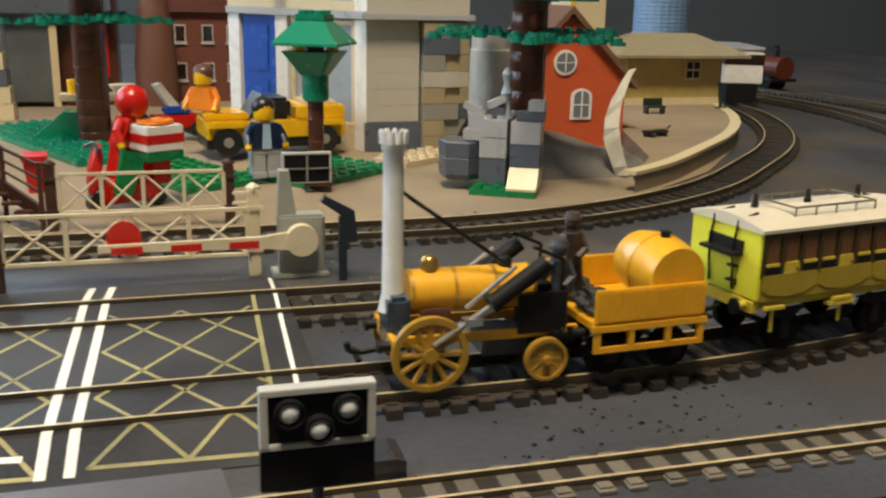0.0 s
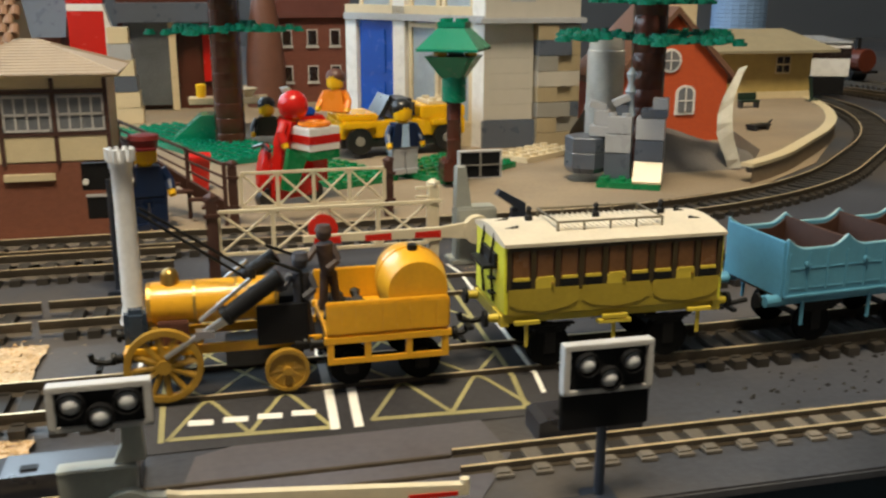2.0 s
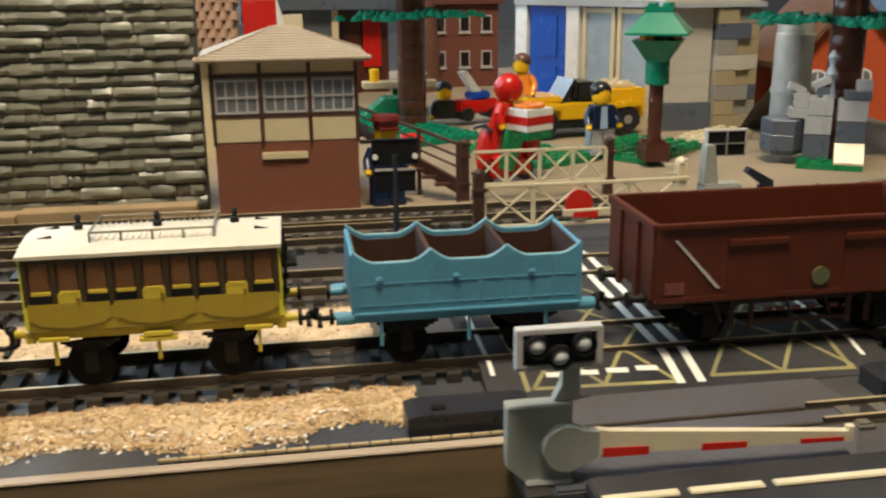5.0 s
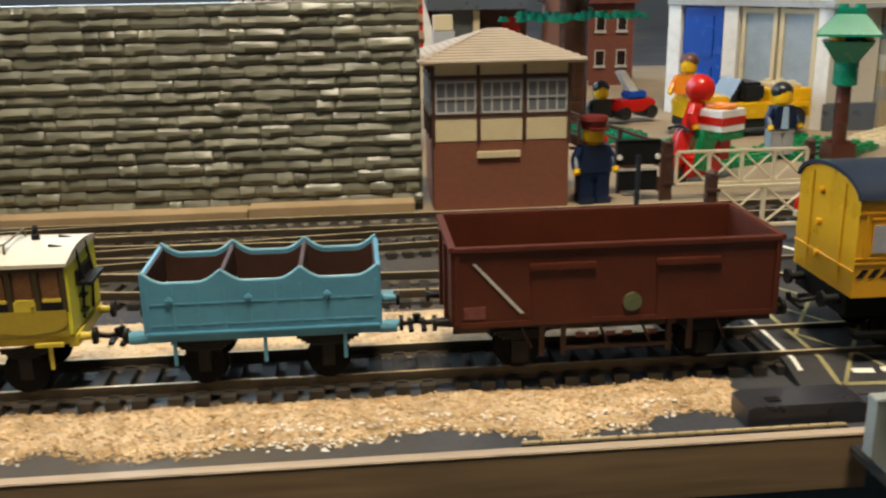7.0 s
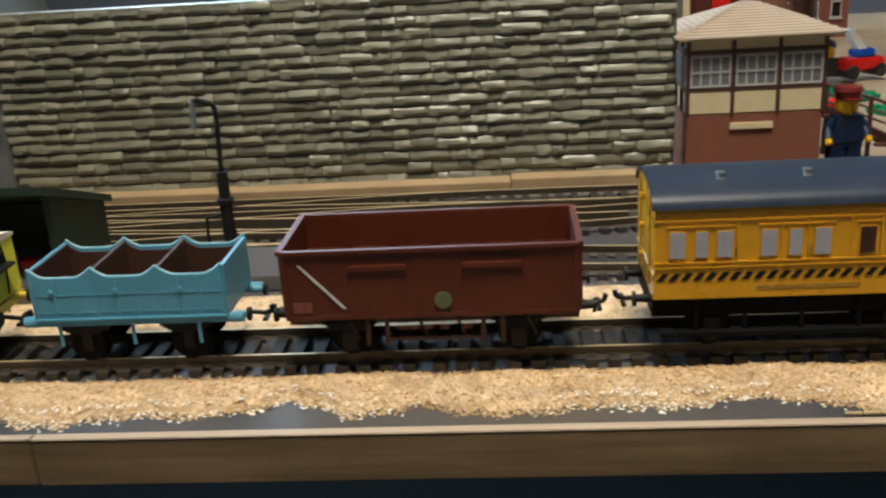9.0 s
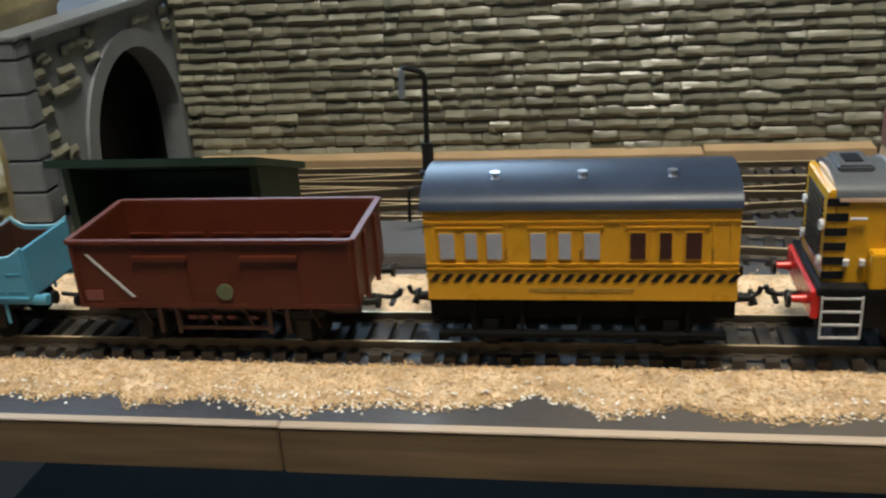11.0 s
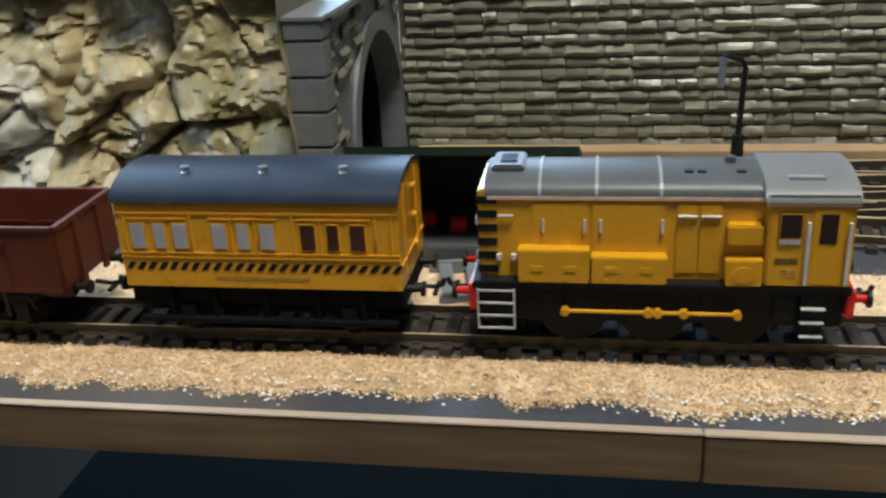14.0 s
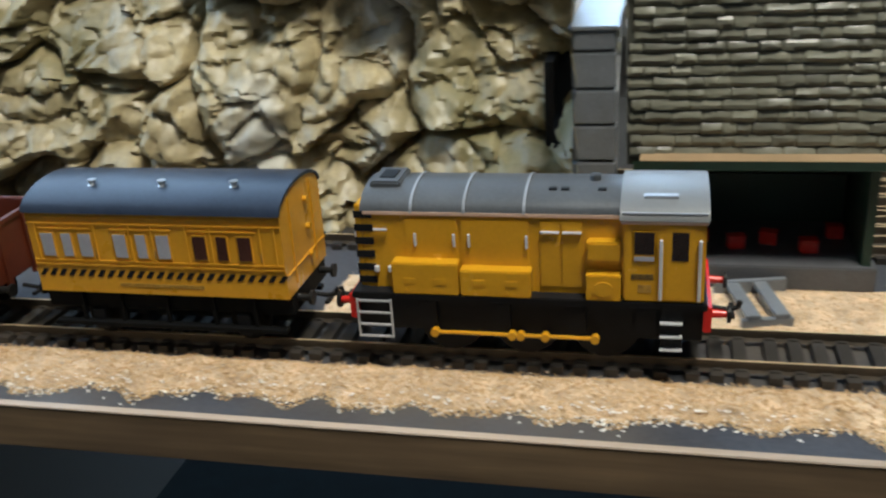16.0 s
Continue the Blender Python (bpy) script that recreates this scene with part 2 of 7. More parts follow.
M_WALLPAINT = mat("grey_blue_wall_paint", (0.10, 0.11, 0.125), 0.85, var=0.08, scale=4)

# For walls out of view; paleness set to bounce light onto the layout.
M_LIGHTWALL = mat("pale_bounce_paint", (0.30, 0.285, 0.26), 0.9, var=0.05, scale=4)

# ---- the room and the board ----
for nm, dims in (("wall_south", (-1200, 2500, -1560, -1500, -800, 1500)),
                 ("wall_east", (2500, 2560, -1560, 2060, -800, 1500))):
    tagged(to_object(nm, box(B(), *dims), M_LIGHTWALL), "plain unseen wall of the room, pale to bounce light", "wall", kind="structure")
WIN = (0, 1365, 150, 1210)  # y and z of the window's opening in the west wall
bm = box(B(), -1260, -1200, -1560, WIN[0], -800, 1500)
box(bm, -1260, -1200, WIN[1], 2060, -800, 1500)
box(bm, -1260, -1200, WIN[0], WIN[1], -800, WIN[2])
box(bm, -1260, -1200, WIN[0], WIN[1], WIN[3], 1500)
tagged(to_object("wall_west", bm, M_LIGHTWALL), "plain painted wall with a window opening", "wall", kind="structure")
NWIN = (-1110, -350, 250, 1210)  # x and z of the window's opening in the north wall
bm = box(B(), NWIN[1], 2500, 2000, 2060, -800, 1500)
box(bm, -1200, NWIN[0], 2000, 2060, -800, 1500)
box(bm, NWIN[0], NWIN[1], 2000, 2060, -800, NWIN[2])
box(bm, NWIN[0], NWIN[1], 2000, 2060, NWIN[3], 1500)
tagged(to_object("wall_north", bm, M_WALLPAINT), "dark grey-blue painted wall with a window opening", "wall", kind="structure")
M_GLOSSW = mat("white_gloss", (0.8, 0.8, 0.8), 0.4)
w2 = thing("window_2", "white framed room window letting in daylight", "window", kind="structure")
for x in (NWIN[0], (NWIN[0] + NWIN[1]) / 2, NWIN[1]):
    part("window_frame", box(B(), x - 25, x + 25, 2010, 2050, NWIN[2], NWIN[3], 3), M_GLOSSW, w2)
part("window_sill", box(B(), NWIN[0] - 40, NWIN[1] + 40, 1990, 2060, NWIN[2] - 30, NWIN[2] - 1, 3), M_GLOSSW, w2)
w1 = thing("window_1", "white framed room window letting in daylight", "window", kind="structure")
for y in (WIN[0], (WIN[0] + WIN[1]) / 2, WIN[1]):
    part("window_frame", box(B(), -1250, -1210, y - 25, y + 25, WIN[2], WIN[3], 3), M_GLOSSW, w1)
part("window_sill", box(B(), -1260, -1190, WIN[0] - 40, WIN[1] + 40, WIN[2] - 30, WIN[2] - 1, 3), M_GLOSSW, w1)
m_sky = bpy.data.materials.new("daylight")
m_sky.use_nodes = True
m_sky.node_tree.nodes["Principled BSDF"].inputs["Emission Color"].default_value = (0.6, 0.8, 1.0, 1)
m_sky.node_tree.nodes["Principled BSDF"].inputs["Emission Strength"].default_value = 2.5
bm = box(B(), -1460, -1450, -600, 2300, -400, 1800)
box(bm, -1450, 200, 2290, 2300, -400, 1800)
tagged(to_object("backdrop", bm, m_sky), "plain pale sky outside the window", "sky", kind="structure")
M_CEIL = mat("ceiling_paint", (0.42, 0.40, 0.37), 0.9, var=0.05, scale=4)
tagged(to_object("ceiling", box(B(), -1260, 2560, -1560, 2060, 1500, 1560), M_CEIL), "plain off-white ceiling", "ceiling", kind="structure")
M_CARPET = mat("dark_carpet", (0.009, 0.015, 0.016), 0.95, var=0.6, scale=30, bump=0.4)
tagged(to_object("floor", box(B(), -1260, 2560, -1560, 2060, -860, -800), M_CARPET), "dark carpeted floor below the layout", "floor", kind="structure")

FRONT = 145
bm = box(B(), -1150, 1100, FRONT, 1500, -10, 0)
tagged(to_object("ground", bm, M_BOARD), "dark grey painted baseboard, worn and dusty", "baseboard", kind="structure")
bm = box(B(), -1150, -330, 142.3, FRONT - 0.1, -11, 1.6, 0.4)
box(bm, -329.6, -66.5, 142.0, FRONT - 0.1, -11, 1.6, 0.4)
strip = tagged(to_object("edge_strip", bm, M_WOOD), "bare brown wooden strip along the board's front edge", "edging", kind="structure")
part("lip", box(B(), -1150, -330, 142.1, FRONT - 0.3, 1.45, 1.95, 0.2), M_LIP, strip, "top edge painted pale where light falls")
part("lip", box(B(), -329.6, -66.5, 141.8, FRONT - 0.3, 1.45, 1.95, 0.2), M_LIP, strip, "top edge painted pale where light falls")
tagged(to_object("apron", box(B(), -66, 1100, 125, FRONT - 0.1, -2.4, -0.1, 0.5), M_BOARD), "grey ledge of the baseboard before the crossing", "ledge", kind="structure")
tagged(to_object("ledge_corner", box(B(), -71.4, -66.1, 124, 141.6, -2.4, -0.12, 0.4), M_TRACKBED), "dark corner of the ledge under the barrier machine", "ledge", kind="structure")
# sand-coloured card behind the third track
bm = B()
prism(bm, [(-160, 340), (90, 340), (200, 372), (262, 420), (330, 500), (400, 640), (460, 900), (-600, 900), (-600, 365), (-160, 365)], "z", 0.02, 0.5)
tagged(to_object("sandy_ground", bm, M_SAND), "sandy brown card ground under the village", "ground", kind="structure")


# ---- railway tracks ----
def centreline(x, y, heading, segs, step=2.0):
    """Points and headings along straights ('s', length) and arcs ('a', radius, degrees; left is positive)."""
    pts = [(x, y, heading)]
    for seg in segs:
        if seg[0] == "s":
            n = max(1, int(seg[1] / step))
            for k in range(n):
                x += seg[1] / n * math.cos(heading)
                y += seg[1] / n * math.sin(heading)
                pts.append((x, y, heading))
        else:
            ln = abs(radians(seg[2])) * seg[1]
            n = max(1, int(ln / step))
            for k in range(n):
                h = heading + radians(seg[2]) / n / 2
                x += ln / n * math.cos(h)
                y += ln / n * math.sin(h)
                heading += radians(seg[2]) / n
                pts.append((x, y, heading))
    return pts


def rail_mesh(bm, pts, off, z0, z1, w):
    prev = None
    for x, y, h in pts:
        nx, ny = -math.sin(h), math.cos(h)
        ring = [bm.verts.new((x + nx * (off + a), y + ny * (off + a), z)) for a, z in
                ((-w * 0.9, z0), (w * 0.9, z0), (w * 0.3, z0 + 0.8), (w * 0.5, z1 - 0.9), (w * 0.5, z1), (-w * 0.5, z1), (-w * 0.5, z1 - 0.9), (-w * 0.3, z0 + 0.8))]
        if prev:
            for k in range(8):
                f = bm.faces.new((prev[k], prev[(k + 1) % 8], ring[(k + 1) % 8], ring[k]))
                f.material_index = 0 if k == 4 else 1
        prev = ring
    return bm


def sleeper_src(length, width, z1):
    bm = box(B(), -width / 2, width / 2, -length / 2, length / 2, 0.1, z1)
    for s in (-1, 1):  # rail chairs
        box(bm, -width * 0.36, width * 0.36, s * length * 0.35 - 1.2, s * length * 0.35 + 1.2, z1 - 0.1, z1 + 0.4)
    return bm


def track(label, pts, gauge=17.2, pitch=6.6, length=24.5, width=3.4, z1=2.3, ztop=4.8, single=(), skip=None, rail_w=0.9, tie=None):
    t = thing("railway_track", label, "track", group="railway tracks")
    for s in (-1, 1):
        part("rail", rail_mesh(B(), pts, s * gauge / 2, max(0.1, z1 - 0.7), ztop, rail_w), [M_RAIL, M_RAIL_SIDE], t)
    src, acc = None, 0.0
    rest = B()
    for (xa, ya, ha), (xb, yb, hb) in zip(pts, pts[1:]):
        acc += math.hypot(xb - xa, yb - ya)
        if acc < pitch:
            continue
        acc -= pitch
        if skip and skip(xb, yb):
            continue
        if single and single[0] < xb < single[1]:
            if src is None:
                src = part("sleeper", sleeper_src(length, width, z1), tie or M_SLEEPER, t, loc=(xb, yb, 0), rot=(0, 0, math.degrees(hb)))
            else:
                share("sleeper", src, t, (xb, yb, 0), (0, 0, math.degrees(hb)))
        else:
            m = Matrix.Translation((xb, yb, z1 / 2)) @ Matrix.Rotation(hb, 4, "Z") @ Matrix.Diagonal((width, length, z1 - 0.1, 1))
            bmesh.ops.create_cube(rest, size=1, matrix=m)
    if len(rest.verts):
        tagged(part("sleeper_strip", rest, tie or M_SLEEPER, t), kind="stuff")
    else:
        rest.free()
    return t


XC, R_MAIN, Y_MAIN = 72, 481, 188
on_road = lambda x, y: -64 < x < 26
PTS_MAIN = centreline(-1100, Y_MAIN, 0, [("s", 1100 + XC), ("a", R_MAIN, 120)])
track("nickel silver model railway track with dark sleepers, carrying the train", PTS_MAIN, rail_w=0.8, single=(-640, 260), skip=on_road)
PTS_MID = centreline(-95, 247, 0, [("s", 95 + XC), ("a", R_MAIN - 59, 120)])
track("model railway track running parallel behind the main line", PTS_MID, skip=on_road)
PTS_THIRD = centreline(-1000, 322, 0, [("s", 1080), ("a", 262, 44), ("s", 60), ("a", 420, 24), ("a", 400, 75)])
track("model railway track curving round the station platform", PTS_THIRD, single=(-430, 330))
track("narrow gauge track near the board's edge", centreline(-4, 144.6, 0, [("s", 700)]), gauge=7.2, pitch=7.4, length=14, width=3.6, z1=0.7, ztop=1.95, rail_w=0.75, single=(-10, 420), tie=M_DUSTY_TIE)
tagged(to_object("track_bed", box(B(), -4, 696, 140.6, 148.6, -0.05, 0.25), M_TRACKBED), "dark bed between the narrow gauge rails", "track bed", kind="structure")
# sidings that fan out before the stone wall
track("siding of the goods yard before the stone wall", centreline(-62, 300, math.pi, [("s", 40), ("a", 600, 7), ("s", 300)], 2.0), z1=2.16, ztop=4.74)
track("siding leaving the yard throat", centreline(-97, 247, math.pi, [("s", 38), ("a", 500, -8), ("s", 60), ("a", 500, 8), ("s", 330)], 2.0), z1=2.02, ztop=4.68)

throat = thing("turnout", "fan of turnout rails in the goods yard throat", "track", group="railway tracks")
for x, y, segs in ((-225, 322, [("a", 480, 7), ("s", 150)]), (-170, 304, [("a", 700, -4), ("s", 90), ("a", 700, 4), ("s", 60)]), (-260, 292, [("a", 600, -5), ("s", 120)]), (-205, 274, [("a", 650, -5), ("s", 130)])):
    for s in (-8.6, 8.6):
        part("rail", rail_mesh(B(), centreline(x, y, math.pi, segs, 4.0), s, 0.1, 4.7, 1.0), [M_RAIL, M_RAIL_SIDE], throat)
for x, y in ((-246, 311), (-262, 308), (-278, 306)):
    part("point_tie", box(B(), x - 1.6, x + 1.6, y - 22, y + 14, 0.1, 2.4), M_SLEEPER, throat)


# ---- the road crossing ----
road = thing("road_crossing", "dark road level crossing with white and yellow markings", "level crossing", kind="structure")
ROAD_BREAKS = ((163.0, 0.3), (177.0, 3.6), (259.0, 3.6), (281.0, 0.3))


def road_z(y):
    """Height of the road, ramped up to the rails."""
    for (ya, za), (yb, zb) in zip(ROAD_BREAKS, ROAD_BREAKS[1:]):
        if y <= yb:
            return za + (zb - za) * max(0.0, y - ya) / (yb - ya)
    return 0.3


part("road_surface", prism(B(), [(163, 0.05)] + list(ROAD_BREAKS) + [(281, 0.05)], "x", -70, 29), M_ROAD, road)
part("road_plate", prism(B(), [(-60, 126), (-6, 126), (8, 147), (6, 164), (-42, 165), (-54, 160)], "z", 0.04, 0.3), M_PLATE, road)
for y in (141.0, 148.2):
    part("sunken_rail", box(B(), -64, -4.2, y - 0.5, y + 0.5, 0.05, 0.9, 0.1), M_RAIL_SIDE, road)


def stripe(pts, w, lift=0.14, material=M_WHITE_LINE, nm="road_line"):
    """A painted line that follows the road's slope."""
    bm = B()
    for a, b in pts:
        a, b = Vector(a), Vector(b)
        cuts = sorted({0.0, 1.0} | {(yk - a.y) / (b.y - a.y) for yk in (177.0, 259.0) if min(a.y, b.y) < yk < max(a.y, b.y)})
        d = (b - a).normalized()
        n = Vector((-d.y, d.x)) * w / 2
        for u, v in zip(cuts, cuts[1:]):
            p, q = a + (b - a) * u, a + (b - a) * v
            ring = [bm.verts.new((c.x, c.y, road_z(c.y) + z)) for z in (0.02, lift) for c in (p + n, q + n, q - n, p - n)]
            for f in ((3, 2, 1, 0), (4, 5, 6, 7), (0, 1, 5, 4), (1, 2, 6, 5), (2, 3, 7, 6), (3, 0, 4, 7)):
                bm.faces.new([ring[k] for k in f])
    return part(nm, bm, material, road)


for x0, x1 in ((-25.2, -23.4), (-20.2, -17.9)):
    stripe([((x0, 164.8), (x1, 280.5))], 2.0)
stripe([((23.0, 170), (27.2, 280.5))], 1.1)
stripe([((-67.6, 172.5), (-65.2, 280.5))], 1.1)
for k in range(4):
    x = -55.4 + k * 7.2
    stripe([((x, 171.4), (x + 5.2, 171.0))], 1.7)
for x0, x1 in ((-59.6, -26.2), (-17.2, 18.4)):
    stripe([((x0, 166.8), (x1, 165.6))], 1.1, 0.1, M_YELLOW_LINE)
    mid = (x0 + x1) / 2
    for xa, xb in ((x0, mid), (mid, x1)):
        xm = (xa + xb) / 2
        stripe([((xa, 166.4), (xm, 179.6)), ((xm, 179.6), (xb, 166.4)), ((xa, 192.8), (xm, 179.6)), ((xm, 179.6), (xb, 192.8))], 0.95, 0.1, M_YELLOW_LINE)
        for ya in (192.8, 219.2):
            stripe([((xa, ya), (xb, ya + 26.4)), ((xb, ya), (xa, ya + 26.4))], 0.95, 0.1, M_YELLOW_LINE)
    stripe([((x0, 258), (x1, 258))], 1.0, 0.1, M_YELLOW_LINE)
stripe([((17.4, 166), (20.2, 258))], 1.2, 0.1, M_YELLOW_LINE)
stripe([((-60.8, 166), (-60.0, 258))], 1.2, 0.1, M_YELLOW_LINE)
loose = thing("loose_rail", "length of bare rail lying along the board's edge", "rail", (0, 0, 0))
part("rail_web", box(B(), -139, -69, 147.1, 148.2, 0.05, 0.9), M_TRACKBED, loose)
for k in range(17):
    x = -139 + 4.12 * k
    part("rail_head", box(B(), x, x + 3.8, 147.2, 148.1, 0.9, 1.5, 0.1), M_RAIL, loose)


# ---- the train ----
def path_at(s):
    """Place and heading on the main line at a length s along it."""
    if s <= XC:
        return s, Y_MAIN, 0.0
    a = (s - XC) / R_MAIN
    return XC + R_MAIN * math.sin(a), Y_MAIN + R_MAIN * (1 - math.cos(a)), a


RAILTOP = 4.8


def wheel_mesh(r, w=2.2, n=20):
    """A flanged wheel about the y axis."""
    bm = B()
    lathe(bm, [(r * 0.3, -w / 2), (r, -w / 2), (r, w / 2 - 0.5), (r * 1.08, w / 2 - 0.4), (r * 1.08, w / 2), (r * 0.3, w / 2)], n)
    bmesh.ops.rotate(bm, verts=bm.verts, matrix=Matrix.Rotation(radians(-90), 3, "X"))
    return bm


def spoked_wheel(r, spokes, w=1.8, n=28):
    bm = B()
    lathe_pts = [(r * 0.86, -w / 2), (r, -w / 2), (r, w / 2), (r * 0.86, w / 2), (r * 0.86, -w / 2)]
    rings = []
    for rr, z in lathe_pts:
        rings.append([bm.verts.new((rr * math.cos(2 * math.pi * k / n), -z, rr * math.sin(2 * math.pi * k / n))) for k in range(n)])
    for a, b in zip(rings, rings[1:]):
        for k in range(n):
            bm.faces.new((a[k], a[(k + 1) % n], b[(k + 1) % n], b[k]))
    rod(bm, (0, -w * 0.8, 0), (0, w * 0.8, 0), r * 0.2, n=12)
    return bm


ROLLING = []  # (wheel, radius, rest place)
RODS = []


M_WHEEL = mat("black_wheel_plastic", (0.004, 0.004, 0.004), 0.7, var=0.4)
M_WHEEL.node_tree.nodes["Principled BSDF"].inputs["Specular IOR Level"].default_value = 0.12


def add_wheels(v, xs, r, y=8.6, material=M_WHEEL):
    for x in xs:
        for s in (-1, 1):
            w = part("wheel", wheel_mesh(r), material, v, loc=(x, s * y, RAILTOP + r), rot=(0, 0, 0 if s < 0 else 180))
            if s < 0:
                ROLLING.append((w, r, (x, s * y, RAILTOP + r)))
        part("axle", rod(B(), (x, -y, RAILTOP + r), (x, y, RAILTOP + r), 0.8), M_DARK, v)


def add_buffers(v, half, z, y=9, r=1.7, shank=M_DARK, head=M_DARK, ln=6):
    for sx in (-1, 1):
        for sy in (-1, 1):
            b = part("buffer", rod(B(), (sx * half, sy * y, z), (sx * (half + ln * 0.6), sy * y, z), 1.2, 0.9), shank, v, smooth=True)
            part("buffer_head", rod(B(), (sx * (half + ln * 0.6), sy * y, z), (sx * (half + ln * 0.6 + 0.9), sy * y, z), r, n=14), head, b)
        hk = B()
        tube(hk, [(sx * half, 0, z - 3), (sx * (half + 5), 0, z - 3.6), (sx * (half + 7.5), 0, z - 3), (sx * (half + 8), 0, z - 1.2)], 0.7)
        box(hk, sx * (half + 6) - 0.6, sx * (half + 6) + 0.6, -4, 4, z - 4.4, z - 3.6)
        part("coupling", hk, M_DARK, v)


def small_driver(v, x, y, z, coat, h=17, lean=0.0):
    """A painted toy crew figure, one plain mesh."""
    bm = B()
    k = h / 17
    rod(bm, (-1.2 * k, 0, 0), (-0.7 * k, 0, 7.5 * k), 0.8 * k, 0.95 * k, 8)
    rod(bm, (1.6 * k, 0, 0), (0.7 * k, 0, 7.5 * k), 0.8 * k, 0.95 * k, 8)
    rod(bm, (0, 0, 7 * k), (lean, 0, 13.2 * k), 1.35 * k, 1.75 * k, 10)
    tube(bm, [(lean - 1.5 * k, 0, 12.6 * k), (lean - 3.4 * k, -1.6, 10.5 * k), (lean - 5.2 * k, -2, 11.4 * k)], 0.75 * k)
    tube(bm, [(lean + 1.5 * k, 0, 12.6 * k), (lean + 2.4 * k, -1.4, 10.0 * k), (lean + 0.4, -2.2, 8.6 * k)], 0.75 * k)
    ball(bm, (lean, 0, 15 * k), 1.5 * k)
    rod(bm, (lean, 0, 15.6 * k), (lean, 0, 16.8 * k), 1.7 * k, 1.3 * k)
    return part("crew_figure", bm, coat, v, "small dark painted toy figure", loc=(x, y, z), smooth=True)


M_CREW = mat("dark_blue_brown_paint", (0.035, 0.035, 0.045), 0.6, var=0.6, scale=300)
M_CREW2 = mat("dark_brown_paint", (0.05, 0.03, 0.025), 0.6, var=0.6, scale=300)
M_CHIM = mat("chimney_white", (0.66, 0.66, 0.66), 0.4, var=0.12, scale=150, dirt=0.25, dirt_color=(0.3, 0.3, 0.32))


def steam_engine():
    v = thing("steam_engine", "early yellow steam locomotive with a tall white chimney and wooden wheels", "model train", group="train on the main line")
    bw, sw = 8.0, 4.7
    # boiler
    bl = B()
    rod(bl, (-13, 0, 23.8), (15, 0, 23.8), 4.8, n=24)
    b = part("boiler", bl, M_YEL, v, smooth=True)
    hoops = B()
    for x in (-12.5, -3, 6, 14.5):
        rod(hoops, (x - 0.3, 0, 23.8), (x + 0.3, 0, 23.8), 4.95, n=24)
    part("boiler_bands", hoops, M_BRASS, b)
    dome = lathe(B(), [(2.0, 0), (2.0, 2.2), (1.5, 3.2), (0.6, 3.8)], 14)
    part("dome", dome, M_BRASS, v, loc=(-8, 0, 28.0), smooth=True)
    dome2 = lathe(B(), [(1.6, 0), (1.6, 1.6), (1.0, 2.4)], 14)
    part("safety_valve", dome2, M_DARK, v, loc=(9, 0, 28.2), smooth=True)
    # smokebox and chimney
    sb = box(B(), -18, -13, -5, 5, 12, 24, 1.0)
    part("smokebox", sb, mat("smokebox_blue_black", (0.03, 0.045, 0.07), 0.25, var=0.2), v)
    ch = B()
    lathe(ch, [(3.1, 0), (2.3, 4), (2.15, 28), (2.2, 34), (2.5, 34.5), (2.5, 36)], 20)
    for k in range(10):
        a = 2 * math.pi * k / 10
        c, s = math.cos(a) * 2.3, math.sin(a) * 2.3
        rod(ch, (c, s, 35.8), (c * 1.18, s * 1.18, 38.5), 0.75, 0.45, 6)
    part("chimney", ch, M_CHIM, v, loc=(-16, 0, 20), smooth=True)
    st = B()
    for y in (-2.4, 2.4):
        tube(st, [(-13.4, y, 45), (9, y * 1.6, 29)], 0.35)
    part("chimney_stay", st, M_DARK, v)
    # frame, firebox, footplate
    fr = B()
    for y in (-6.5, 6.5):
        box(fr, -17, 24, y - 0.5, y + 0.5, 14, 16)
    box(fr, -18, -16.6, -9, 9, 13.2, 16.2)
    part("frame", fr, M_YEL, v)
    fb = box(B(), 13.5, 20, -6, 6, 10, 25, 1.4)
    part("firebox", fb, M_BLACK, v)
    part("footplate", box(B(), 17, 27, -8, 8, 13.2, 14.6, 0.3), M_BLACK, v)
    part("feed_box", box(B(), -11, -4.5, -5.6, -3.2, 15.8, 21.2, 0.3), M_BROWN, v, "dark brown box under the boiler")
    part("ash_pan", box(B(), 3, 13.4, -5, 5, 9.4, 14.2, 0.4), M_LDARKGREY, v)
    # inclined cylinders and rods
    for s in (-1, 1):
        cy = B()
        rod(cy, (4, s * 8.4, 23), (15.5, s * 8.4, 31), 1.9, n=16)
        rod(cy, (3.2, s * 8.4, 22.5), (4.2, s * 8.4, 23.2), 2.3, n=16)
        c = part("cylinder", cy, M_BLACK, v, smooth=True)
        pr = B()
        rod(pr, (-9.5, s * 10.2, 15.0), (4, s * 9.0, 23), 0.6)
        box(pr, -3, 1, s * 9.2 - 1.2, s * 9.2 + 1.2, 18.6, 20.2)
        part("connecting_rod", pr, M_STEEL, c, "bare steel rod")
        sl = B()
        rod(sl, (-2, s * 7.6, 21.8), (9, s * 7.6, 30.4), 0.5)
        rod(sl, (-3.4, s * 8.0, 17.8), (4, s * 8.0, 21.8), 0.9)
        part("slide_bar", sl, M_STEEL, c)
        hs = B()
        box(hs, 10, 21, s * 7 - 0.6, s * 7 + 0.6, 15, 24)
        part("side_sheet", hs, M_BLACK, v)
    gr = B()
    tube(gr, [(20, -6.5, 22), (20, -6.5, 31), (13, -6.5, 34)], 0.4)
    tube(gr, [(20, 6.5, 22), (20, 6.5, 31), (13, 6.5, 34)], 0.4)
    part("handrail", gr, M_DARK, v)
